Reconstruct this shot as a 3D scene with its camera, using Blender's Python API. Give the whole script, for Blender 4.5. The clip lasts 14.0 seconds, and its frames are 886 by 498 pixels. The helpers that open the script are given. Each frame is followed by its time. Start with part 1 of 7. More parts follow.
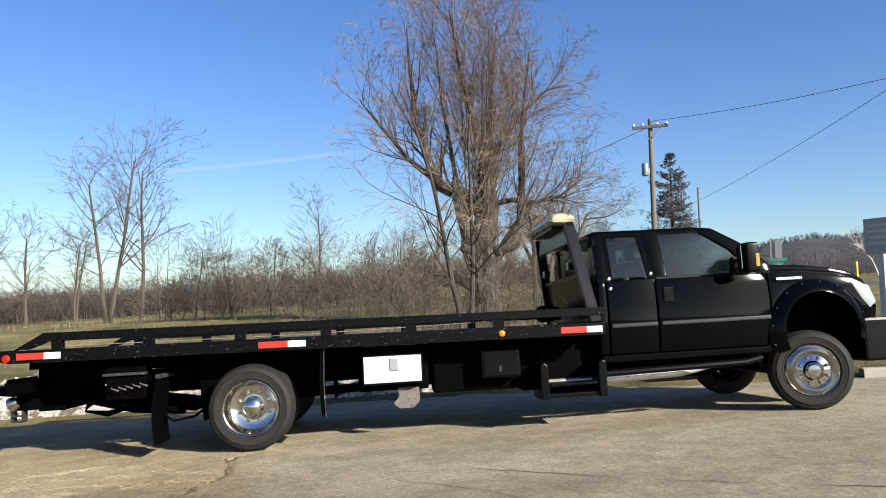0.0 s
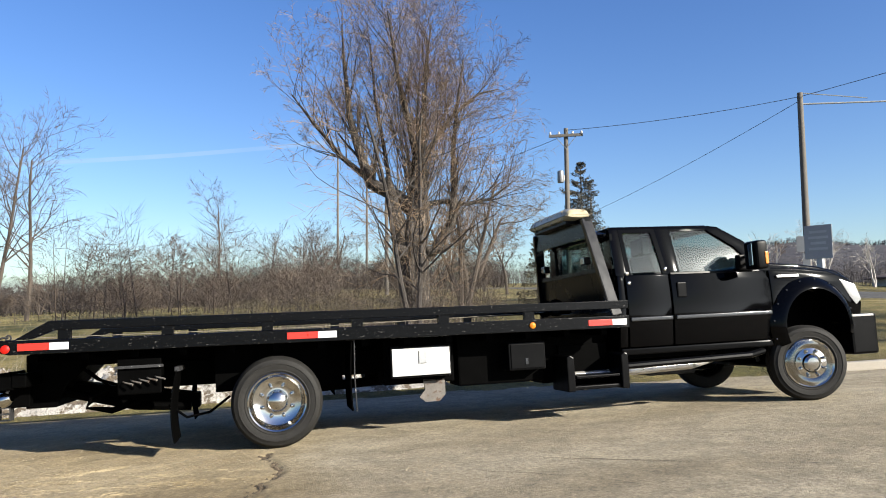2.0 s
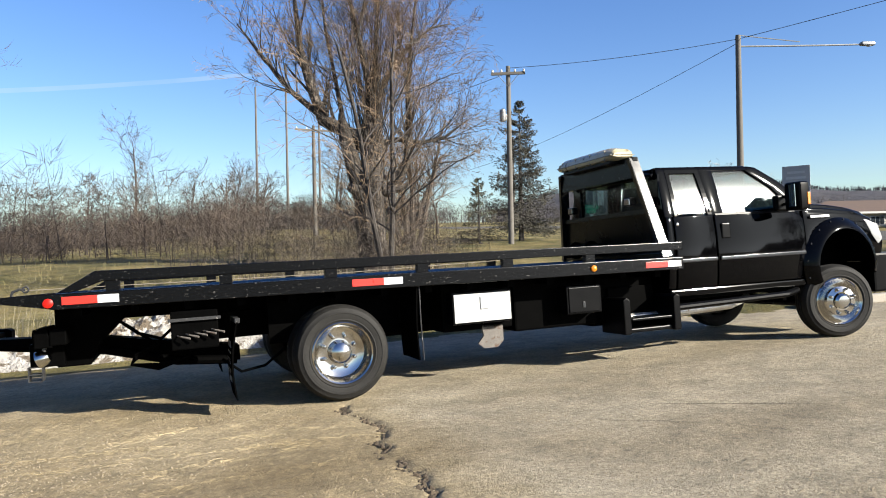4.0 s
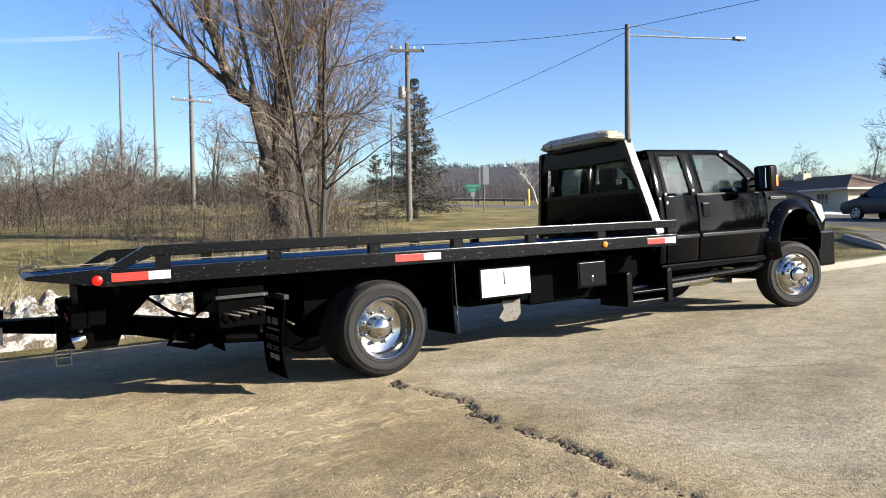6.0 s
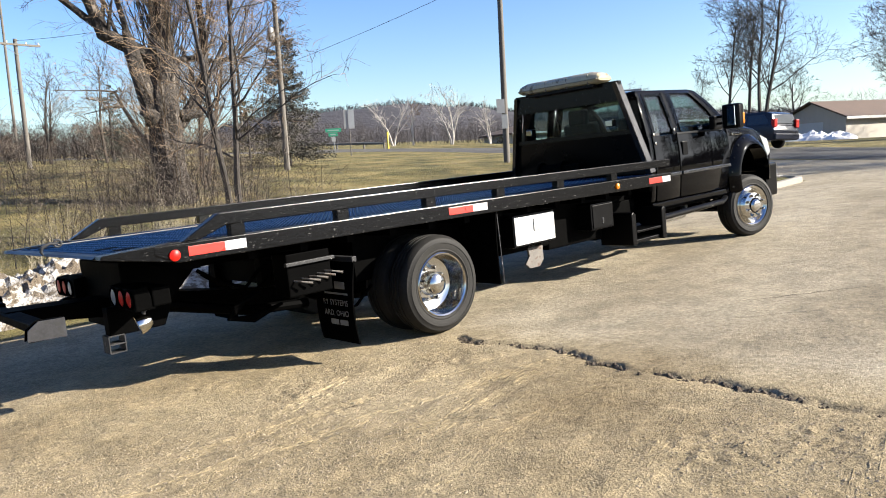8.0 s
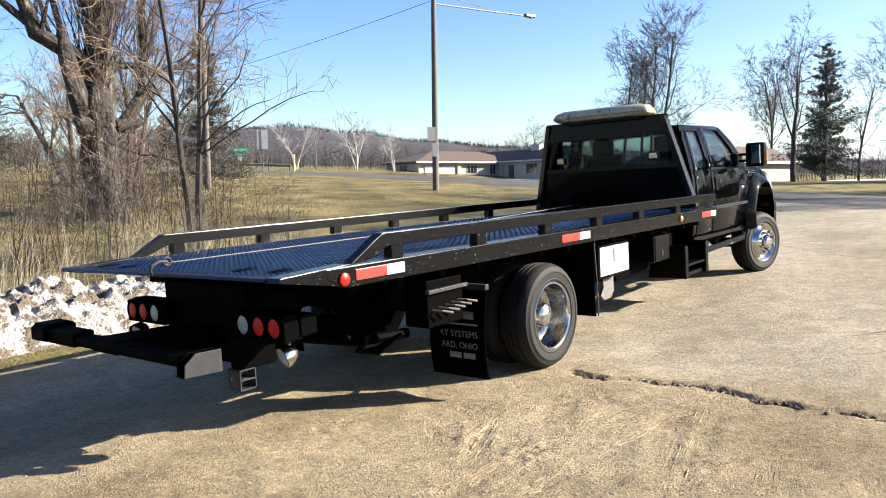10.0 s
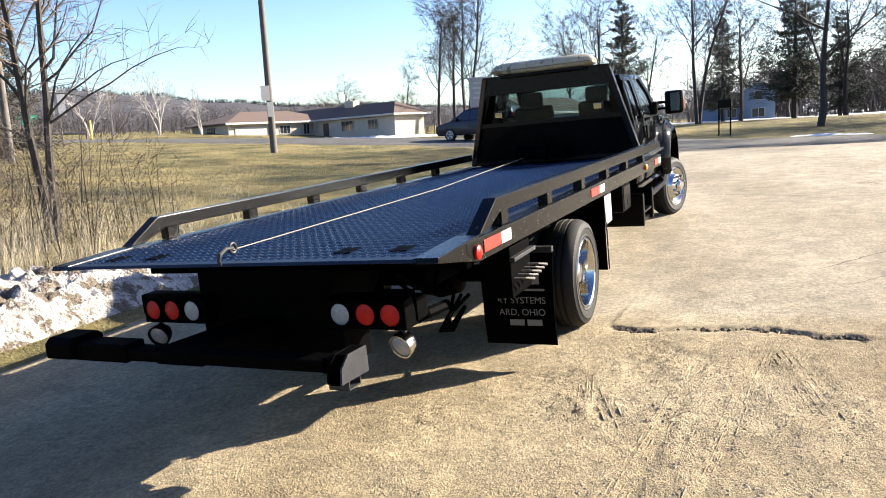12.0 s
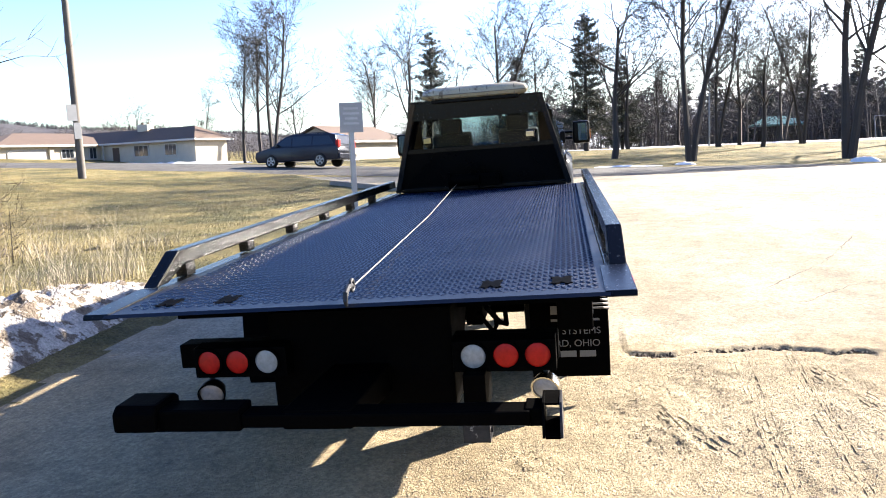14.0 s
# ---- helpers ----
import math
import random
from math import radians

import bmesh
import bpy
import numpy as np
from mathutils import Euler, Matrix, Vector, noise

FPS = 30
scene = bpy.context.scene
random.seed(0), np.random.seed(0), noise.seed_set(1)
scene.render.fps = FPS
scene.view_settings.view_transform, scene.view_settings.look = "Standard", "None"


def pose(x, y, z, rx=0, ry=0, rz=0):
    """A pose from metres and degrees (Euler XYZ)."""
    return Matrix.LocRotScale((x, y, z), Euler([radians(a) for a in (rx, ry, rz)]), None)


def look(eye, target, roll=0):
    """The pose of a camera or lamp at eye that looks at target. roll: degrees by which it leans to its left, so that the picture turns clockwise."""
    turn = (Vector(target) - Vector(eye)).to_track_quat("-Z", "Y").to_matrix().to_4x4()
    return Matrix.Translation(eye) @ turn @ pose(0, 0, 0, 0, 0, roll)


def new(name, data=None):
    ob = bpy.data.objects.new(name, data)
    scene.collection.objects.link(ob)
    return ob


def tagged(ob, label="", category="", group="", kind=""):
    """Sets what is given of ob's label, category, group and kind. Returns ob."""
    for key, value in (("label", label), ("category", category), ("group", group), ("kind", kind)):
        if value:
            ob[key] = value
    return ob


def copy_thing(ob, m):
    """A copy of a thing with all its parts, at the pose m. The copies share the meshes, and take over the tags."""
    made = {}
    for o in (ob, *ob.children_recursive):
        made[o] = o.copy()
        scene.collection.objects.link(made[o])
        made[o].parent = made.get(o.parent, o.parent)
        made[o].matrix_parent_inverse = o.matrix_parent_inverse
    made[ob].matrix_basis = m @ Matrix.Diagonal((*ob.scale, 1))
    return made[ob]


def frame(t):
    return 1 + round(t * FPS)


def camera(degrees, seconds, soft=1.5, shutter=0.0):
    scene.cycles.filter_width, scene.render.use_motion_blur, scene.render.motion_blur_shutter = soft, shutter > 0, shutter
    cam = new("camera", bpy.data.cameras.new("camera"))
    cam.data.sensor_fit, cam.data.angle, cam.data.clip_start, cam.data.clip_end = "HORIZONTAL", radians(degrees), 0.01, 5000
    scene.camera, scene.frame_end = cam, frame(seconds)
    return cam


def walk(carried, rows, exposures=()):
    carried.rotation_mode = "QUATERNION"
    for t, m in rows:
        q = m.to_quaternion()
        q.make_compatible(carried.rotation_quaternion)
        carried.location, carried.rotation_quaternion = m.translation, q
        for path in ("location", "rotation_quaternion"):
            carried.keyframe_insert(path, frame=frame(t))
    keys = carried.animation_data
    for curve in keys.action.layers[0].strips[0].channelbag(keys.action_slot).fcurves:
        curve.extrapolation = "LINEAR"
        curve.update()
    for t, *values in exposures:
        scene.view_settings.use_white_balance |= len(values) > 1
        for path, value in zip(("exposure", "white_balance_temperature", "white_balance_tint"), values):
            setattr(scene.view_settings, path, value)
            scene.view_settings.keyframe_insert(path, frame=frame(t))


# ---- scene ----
cam = camera(61.0, 14.0, 1.0)
PATH = [
    (0, (1.247, -8.435, 1.35), (1.405, -6.447, 1.503), -1.16),
    (0.5, (0.927, -8.404, 1.285), (1.231, -6.429, 1.376), 0.52),
    (1, (0.589, -8.332, 1.325), (0.96, -6.369, 1.407), -1.13),
    (1.5, (0.251, -8.161, 1.29), (0.664, -6.206, 1.382), -2.67),
    (2, (-0.114, -8.095, 1.242), (0.341, -6.154, 1.403), -0.61),
    (2.5, (-0.547, -8.157, 1.243), (-0.035, -6.225, 1.318), 0.01),
    (3, (-0.803, -7.875, 1.267), (-0.223, -5.961, 1.28), -0.87),
    (5.5, (-2.403, -7.02, 1.316), (-1.515, -5.228, 1.292), 0.02),
    (6, (-2.737, -6.828, 1.314), (-1.732, -5.1, 1.245), -0.78),
    (6.5, (-3.037, -6.551, 1.367), (-1.938, -4.884, 1.245), -2.69),
    (7, (-3.406, -6.312, 1.362), (-2.224, -4.703, 1.239), -1.55),
    (7.5, (-3.754, -6.046, 1.384), (-2.477, -4.52, 1.187), -2.48),
    (8, (-4.012, -5.679, 1.433), (-2.688, -4.198, 1.2), -3.19),
    (10.5, (-5.078, -3.75, 1.46), (-3.477, -2.568, 1.259), -0.95),
    (11, (-5.18, -3.324, 1.496), (-3.514, -2.25, 1.231), -1.76),
    (11.5, (-5.36, -2.924, 1.504), (-3.618, -1.982, 1.226), -2.24),
    (12, (-5.461, -2.562, 1.507), (-3.67, -1.724, 1.21), -3.20),
    (12.5, (-5.492, -2.159, 1.54), (-3.651, -1.427, 1.264), -3.22),
    (13, (-5.588, -1.751, 1.539), (-3.701, -1.14, 1.279), -0.99),
    (13.5, (-5.626, -1.372, 1.531), (-3.705, -0.906, 1.224), -0.87),
    (14, (-5.588, -0.944, 1.548), (-3.63, -0.619, 1.299), -2.33),
]
walk(cam, [(t, look(eye, target, roll)) for t, eye, target, roll in PATH],
     [(0.0, 1.53, 6150, 7.5), (3.2, 1.65, 6150, 7.5), (7.0, 1.89, 6200, 8.5), (11.0, 2.28, 6350, 11), (12.5, 2.38, 6400, 11), (13.5, 2.39, 6400, 10.5), (14.0, 2.83, 6300, 13)])

# ---- light ----
SUN_AZ, SUN_EL = 137.7, 25.0   # clockwise from +y, and above the horizon
world = bpy.data.worlds.new("world")
scene.world = world
world.use_nodes = True
wn, wl = world.node_tree.nodes, world.node_tree.links
sky = wn.new("ShaderNodeTexSky")
sky.sky_type = "NISHITA"
sky.sun_disc = False
sky.sun_elevation, sky.sun_rotation = radians(SUN_EL), radians(SUN_AZ)
sky.altitude, sky.air_density, sky.dust_density, sky.ozone_density = 300, 1.0, 1.3, 2.0
hue = wn.new("ShaderNodeHueSaturation")
hue.inputs["Saturation"].default_value = 1.25
hue.inputs["Hue"].default_value = 0.515
wl.new(sky.outputs[0], hue.inputs["Color"])
# haze near the sun stays white, not yellow
sep, comb = wn.new("ShaderNodeSeparateColor"), wn.new("ShaderNodeCombineColor")
top_g, top_b = wn.new("ShaderNodeMath"), wn.new("ShaderNodeMath")
top_g.operation = top_b.operation = "MAXIMUM"
wl.new(hue.outputs[0], sep.inputs[0])
for k, m in ((1, top_g), (2, top_b)):
    wl.new(sep.outputs[k], m.inputs[0])
    wl.new(sep.outputs[0], m.inputs[1])
    wl.new(m.outputs[0], comb.inputs[k])
wl.new(sep.outputs[0], comb.inputs[0])
wl.new(comb.outputs[0], wn["Background"].inputs[0])
wn["Background"].inputs[1].default_value = 0.061
sun = new("sun", bpy.data.lights.new("sun", "SUN"))
sun.data.energy, sun.data.angle, sun.data.color = 5.0, radians(0.53), (1.0, 0.90, 0.76)
sun_way = Vector((math.sin(radians(SUN_AZ)) * math.cos(radians(SUN_EL)), math.cos(radians(SUN_AZ)) * math.cos(radians(SUN_EL)), math.sin(radians(SUN_EL))))
sun.matrix_world = look(sun_way * 60, (0, 0, 0))

# ---- mesh helpers ----
def part(name, bm, material, parent=None, label="", smooth=False):
    """Link a bmesh (or a vertices/faces pair) as one mesh object, under a parent when one is given."""
    me = bpy.data.meshes.new(name)
    if isinstance(bm, tuple):
        me.from_pydata(bm[0], [], bm[1])
    else:
        bmesh.ops.recalc_face_normals(bm, faces=bm.faces)
        bm.to_mesh(me)
        bm.free()
    me.materials.append(material)
    if smooth:
        me.polygons.foreach_set("use_smooth", [True] * len(me.polygons))
        me.set_sharp_from_angle(angle=radians(35))
    ob = new(name, me)
    if parent is not None:
        ob.parent = parent
    if label:
        tagged(ob, label)
    return ob


def thing(name, label, category, m=None, group="", kind=""):
    ob = new(name)
    ob.empty_display_size = 0.1
    if m is not None:
        ob.matrix_world = m
    return tagged(ob, label, category, group, kind)


def box(x0, x1, y0, y1, z0, z1, bevel=0.0, bm=None, m=None, seg=2):
    """A box, bevelled, added to bm."""
    one = bmesh.new()
    bmesh.ops.create_cube(one, size=1)
    for v in one.verts:
        v.co = Vector(((x0 + x1) / 2 + v.co.x * (x1 - x0), (y0 + y1) / 2 + v.co.y * (y1 - y0), (z0 + z1) / 2 + v.co.z * (z1 - z0)))
    if bevel:
        bmesh.ops.bevel(one, geom=list(one.edges), offset=bevel, segments=seg, profile=0.6, affect="EDGES")
    return merge(one, bm, m)


def merge(one, bm=None, m=None):
    if m is not None:
        bmesh.ops.transform(one, matrix=m, verts=one.verts)
    if bm is None:
        return one
    tmp = bpy.data.meshes.new("tmp")
    one.to_mesh(tmp)
    one.free()
    bm.from_mesh(tmp)
    bpy.data.meshes.remove(tmp)
    return bm


def prism(poly, y0, y1, bevel=0.0, bm=None, m=None, seg=2):
    """A polygon of (x, z) carried from y0 to y1; each may be a number or a function of z."""
    one = bmesh.new()
    f0 = y0 if callable(y0) else (lambda z: y0)
    f1 = y1 if callable(y1) else (lambda z: y1)
    a = [one.verts.new((x, f0(z), z)) for x, z in poly]
    b = [one.verts.new((x, f1(z), z)) for x, z in poly]
    one.faces.new(a)
    one.faces.new(b[::-1])
    for i in range(len(poly)):
        j = (i + 1) % len(poly)
        one.faces.new((a[j], a[i], b[i], b[j]))
    bmesh.ops.recalc_face_normals(one, faces=one.faces)
    if bevel:
        bmesh.ops.bevel(one, geom=list(one.edges), offset=bevel, segments=seg, profile=0.6, affect="EDGES")
    return merge(one, bm, m)


def lathe(profile, n=48, bm=None, m=None, closed=False, caps=True):
    """A profile of (radius, height) turned round the y axis (height along y)."""
    one = bmesh.new()
    rings = []
    for r, h in profile:
        rings.append([one.verts.new((r * math.cos(2 * math.pi * i / n), h, r * math.sin(2 * math.pi * i / n))) for i in range(n)])
    pairs = list(zip(rings, rings[1:])) + ([(rings[-1], rings[0])] if closed else [])
    for a, b in pairs:
        for i in range(n):
            j = (i + 1) % n
            one.faces.new((a[i], a[j], b[j], b[i]))
    if not closed and caps:
        for ring, (r, h) in ((rings[0], profile[0]), (rings[-1], profile[-1])):
            if r > 1e-4:
                one.faces.new(ring)
    bmesh.ops.remove_doubles(one, verts=one.verts, dist=1e-5)
    return merge(one, bm, m)


def tube(points, radius, n=8, bm=None, m=None):
    """A round bar along points; radius a number or one for each point."""
    one = bmesh.new()
    pts = [Vector(p) for p in points]
    rad = radius if isinstance(radius, (list, tuple)) else [radius] * len(pts)
    rings = []
    for i, p in enumerate(pts):
        d = (pts[min(i + 1, len(pts) - 1)] - pts[max(i - 1, 0)]).normalized()
        u = d.orthogonal().normalized() if i == 0 else (u - d * u.dot(d)).normalized()
        w = d.cross(u)
        rings.append([one.verts.new(p + (u * math.cos(2 * math.pi * k / n) + w * math.sin(2 * math.pi * k / n)) * rad[i]) for k in range(n)])
    for a, b in zip(rings, rings[1:]):
        for k in range(n):
            one.faces.new((a[k], a[(k + 1) % n], b[(k + 1) % n], b[k]))
    one.faces.new(rings[0][::-1])
    one.faces.new(rings[-1])
    return merge(one, bm, m)


def mirror_y(bm):
    bmesh.ops.transform(bm, matrix=Matrix.Diagonal((1, -1, 1, 1)), verts=bm.verts)
    bmesh.ops.reverse_faces(bm, faces=bm.faces)
    return bm


# ---- materials ----
def mat(name, base, rough=0.5, metal=0.0, coat=0.0, var=0.12, scale=6.0, fine=60.0, bump=0.0, bump_scale=80.0, spots=None, spot_at=0.6, spot_scale=9.0, each=0.0, spec=0.5, transmission=0.0, alpha=1.0, emit=None, spot_rough=None, stretch=None):
    """A surface with a base colour, variation at two scales, fine relief and spots of wear of another colour."""
    m = bpy.data.materials.new(name)
    m.use_nodes = True
    n, l = m.node_tree.nodes, m.node_tree.links
    b = n["Principled BSDF"]
    tc = n.new("ShaderNodeTexCoord")
    def noise_node(s, detail=4, rough_=0.55):
        t = n.new("ShaderNodeTexNoise")
        t.inputs["Scale"].default_value, t.inputs["Detail"].default_value, t.inputs["Roughness"].default_value = s, detail, rough_
        l.new(tc.outputs["Object"], t.inputs["Vector"])
        return t
    def stretched(t):
        mp = n.new("ShaderNodeMapping")
        mp.inputs["Scale"].default_value = stretch
        l.new(tc.outputs["Object"], mp.inputs["Vector"]); l.new(mp.outputs[0], t.inputs["Vector"])
    a, f = noise_node(scale), noise_node(fine)
    mix1 = n.new("ShaderNodeMix"); mix1.data_type = "RGBA"; mix1.blend_type = "MULTIPLY"
    mix1.inputs["Factor"].default_value = 1.0
    ramp = n.new("ShaderNodeMapRange")
    ramp.inputs["From Min"].default_value, ramp.inputs["From Max"].default_value = 0.3, 0.7
    ramp.inputs["To Min"].default_value, ramp.inputs["To Max"].default_value = 1 - var, 1 + var
    add = n.new("ShaderNodeMath"); add.operation = "ADD"
    half = n.new("ShaderNodeMath"); half.operation = "MULTIPLY"; half.inputs[1].default_value = 0.5
    l.new(a.outputs["Fac"], add.inputs[0]); l.new(f.outputs["Fac"], add.inputs[1]); l.new(add.outputs[0], half.inputs[0])
    l.new(half.outputs[0], ramp.inputs["Value"])
    mix1.inputs["A"].default_value = (*base, 1)
    l.new(ramp.outputs[0], mix1.inputs["B"])
    out = mix1.outputs["Result"]
    if each:
        info = n.new("ShaderNodeObjectInfo")
        mr = n.new("ShaderNodeMapRange"); mr.inputs["To Min"].default_value, mr.inputs["To Max"].default_value = 1 - each, 1 + each
        l.new(info.outputs["Random"], mr.inputs["Value"])
        mx = n.new("ShaderNodeMix"); mx.data_type = "RGBA"; mx.blend_type = "MULTIPLY"; mx.inputs["Factor"].default_value = 1
        l.new(out, mx.inputs["A"]); l.new(mr.outputs[0], mx.inputs["B"]); out = mx.outputs["Result"]
    if spots:
        s = noise_node(spot_scale, 8, 0.7)
        if stretch:
            stretched(s)
        st = n.new("ShaderNodeMapRange"); st.inputs["From Min"].default_value, st.inputs["From Max"].default_value = spot_at, spot_at + 0.04
        l.new(s.outputs["Fac"], st.inputs["Value"])
        mx = n.new("ShaderNodeMix"); mx.data_type = "RGBA"
        l.new(st.outputs[0], mx.inputs["Factor"]); l.new(out, mx.inputs["A"]); mx.inputs["B"].default_value = (*spots, 1); out = mx.outputs["Result"]
        if spot_rough is not None:
            rr = n.new("ShaderNodeMapRange"); rr.inputs["To Min"].default_value, rr.inputs["To Max"].default_value = rough, spot_rough
            l.new(st.outputs[0], rr.inputs["Value"]); l.new(rr.outputs[0], b.inputs["Roughness"])
    l.new(out, b.inputs["Base Color"])
    if spot_rough is None:
        rm = n.new("ShaderNodeMapRange"); rm.inputs["To Min"].default_value, rm.inputs["To Max"].default_value = max(0.02, rough - 0.1 * min(1, rough * 3)), min(1, rough + 0.1 * min(1, rough * 3))
        l.new(a.outputs["Fac"], rm.inputs["Value"]); l.new(rm.outputs[0], b.inputs["Roughness"])
    b.inputs["Metallic"].default_value = metal
    b.inputs["Coat Weight"].default_value = coat
    b.inputs["Coat Roughness"].default_value = 0.04
    b.inputs["Specular IOR Level"].default_value = spec
    b.inputs["Transmission Weight"].default_value = transmission
    if bump:
        bn, t2 = n.new("ShaderNodeBump"), noise_node(bump_scale, 5)
        bn.inputs["Strength"].default_value, bn.inputs["Distance"].default_value = 1.0, bump
        l.new(t2.outputs["Fac"], bn.inputs["Height"]); l.new(bn.outputs[0], b.inputs["Normal"])
    if emit:
        b.inputs["Emission Color"].default_value, b.inputs["Emission Strength"].default_value = (*emit[0], 1), emit[1]
    return m


BLACK = mat("black_gloss_paint", (0.0008, 0.0008, 0.001), 0.06, spec=0.11, var=0.2, scale=3, fine=300)
SATIN = mat("satin_black_plate", (0.001, 0.001, 0.001), 0.28, spec=0.10, var=0.5, scale=2.5)
BED = mat("worn_black_enamel", (0.0012, 0.0012, 0.0014), 0.22, spec=0.13, var=0.3, scale=5, bump=0.0012, bump_scale=60, spots=(0.05, 0.05, 0.05), spot_at=0.64, spot_scale=30, spot_rough=0.5)
CHIPPED = mat("chipped_black_enamel", (0.0012, 0.0012, 0.0014), 0.22, spec=0.13, var=0.3, scale=5, bump=0.0012, bump_scale=60, spots=(0.055, 0.053, 0.05), spot_at=0.612, spot_scale=50, spot_rough=0.5, stretch=(0.5, 1.0, 1.2))
# black steel; the sky's blue reflection is put into the base colour
DECK = mat("sky_tinted_tread_plate", (0.002, 0.009, 0.029), 0.21, spec=0.4, var=0.3, scale=2.5, bump=0.001, bump_scale=40)
# same steel with the blue tint, darkened as painted shade between the lugs
DECK_PLATE = mat("sky_tinted_shaded_plate", (0.0012, 0.0035, 0.010), 0.42, spec=0.25, var=0.4, scale=2.5, bump=0.001, bump_scale=40)
FRAME = mat("black_chassis_paint", (0.001, 0.001, 0.001), 0.6, spec=0.012, var=0.4, scale=7, bump=0.001, bump_scale=50)
TRIM = mat("black_plastic", (0.0016, 0.0016, 0.0018), 0.32, spec=0.08, var=0.15)
RUBBER = mat("tyre_rubber", (0.0109, 0.0103, 0.00928), 0.7, spec=0.2, var=0.5, scale=9, bump=0.0015, bump_scale=90)
FLAP = mat("rubber_flap", (0.0015, 0.0015, 0.0015), 0.6, spec=0.0, var=0.3, scale=6)
CHROME = mat("chrome", (0.50, 0.485, 0.455), 0.11, metal=1.0, var=0.05, scale=8)
STEEL = mat("galvanised_steel", (0.42, 0.42, 0.42), 0.4, metal=0.9, var=0.15)
WHITE = mat("white_toolbox_paint", (0.424, 0.424, 0.414), 0.35, var=0.04, scale=4, spots=(0.245, 0.229, 0.206), spot_at=0.72, spot_scale=12)
RED = mat("red_reflector", (0.338, 0.019, 0.0109), 0.3, var=0.08)
WHITE_TAPE = mat("white_reflector", (0.446, 0.446, 0.457), 0.3, var=0.05)
RED_LENS = mat("red_lamp_lens", (0.338, 0.00762, 0.00381), 0.4, spec=0.2, var=0.3, scale=40)
CLEAR_LENS = mat("clear_lamp_lens", (0.229, 0.234, 0.234), 0.35, coat=0.1, var=0.25, scale=40)
AMBER = mat("amber_lens", (0.462, 0.142, 0.00544), 0.2, coat=0.4, var=0.08)
BAR_LENS = mat("aged_cream_lens", (0.326, 0.283, 0.179), 0.25, var=0.3, scale=6, spots=(0.13, 0.103, 0.0598), spot_at=0.58, spot_scale=4.5)
BAR_SEAM = mat("brown_lens_seam", (0.10, 0.08, 0.05), 0.5, var=0.3)
SEAT = mat("grey_cloth_seat", (0.014, 0.0145, 0.017), 0.85, var=0.15)
STRUT = mat("glossy_black_strut", (0.006, 0.006, 0.0065), 0.20, spec=0.4, var=0.3, scale=12)
SILVER = mat("scuffed_bare_metal", (0.55, 0.55, 0.55), 0.35, metal=0.6, var=0.25, scale=12, spots=(0.03, 0.03, 0.03), spot_at=0.6, spot_scale=16)


def glass_mat(name, tint, mirror=0.04):
    """Thin glass: mostly see-through, with a sharp reflection that grows at glancing angles."""
    m = bpy.data.materials.new(name)
    m.use_nodes = True
    n, l = m.node_tree.nodes, m.node_tree.links
    n.remove(n["Principled BSDF"])
    tr, gl, fr, mx = n.new("ShaderNodeBsdfTransparent"), n.new("ShaderNodeBsdfGlossy"), n.new("ShaderNodeLayerWeight"), n.new("ShaderNodeMixShader")
    pw, sc = n.new("ShaderNodeMath"), n.new("ShaderNodeMath")
    pw.operation, sc.operation = "POWER", "MULTIPLY_ADD"
    pw.inputs[1].default_value, sc.inputs[1].default_value, sc.inputs[2].default_value = 4.5, 0.7, mirror
    tr.inputs[0].default_value = (*tint, 1)
    gl.inputs["Roughness"].default_value = 0.09
    fr.inputs[0].default_value = 0.5
    l.new(fr.outputs["Facing"], pw.inputs[0]); l.new(pw.outputs[0], sc.inputs[0])
    l.new(sc.outputs[0], mx.inputs[0]); l.new(tr.outputs[0], mx.inputs[1]); l.new(gl.outputs[0], mx.inputs[2])
    l.new(mx.outputs[0], n["Material Output"].inputs[0])
    return m


MIRROR = mat("mirror_glass", (0.32, 0.36, 0.36), 0.03, metal=1.0, var=0.05)
MOULDING = mat("grey_side_moulding", (0.018, 0.019, 0.021), 0.16, spec=0.45, var=0.1)
PIPE = mat("bright_exhaust_steel", (0.55, 0.53, 0.50), 0.35, metal=0.7, var=0.25, scale=10, spots=(0.22, 0.13, 0.07), spot_at=0.62, spot_scale=8)
GLASS = glass_mat("window_glass", (0.62, 0.70, 0.70), 0.05)
DARK_GLASS = glass_mat("tinted_rear_glass", (0.66, 0.74, 0.76), 0.012)

# ---- the lie of the land ----
LOT_X, LOT_Y = 0.0353, -0.0297     # slope of the lot
TILT = Matrix(((0.99938, 0.00052, -0.0353, 0), (0.00052, 0.99956, 0.0297, 0), (0.0353, -0.0297, 0.99894, 0), (0, 0, 0, 1)))


def smooth(e0, e1, v):
    t = min(1.0, max(0.0, (v - e0) / (e1 - e0)))
    return t * t * (3 - 2 * t)


def lot_edge(x):
    """Where the lot ends towards the grass."""
    return 3.15 - 1.35 * smooth(2.0, 9.0, x) + 0.25 * smooth(11, 15, x)


def road_mid(y):
    """The road's middle line, as x for a y."""
    return 29.7 + 0.2 * (y + 0.6) - 0.02 * max(0.0, y - 34) ** 2


def island_end(y):
    """Where the grass ends towards the road and the entrance."""
    return min(road_mid(y) - 5.2, 14.6 + 1.3 * max(0.0, y - 1.9))


def on_grass(x, y):
    return y > lot_edge(x) and x < island_end(y)


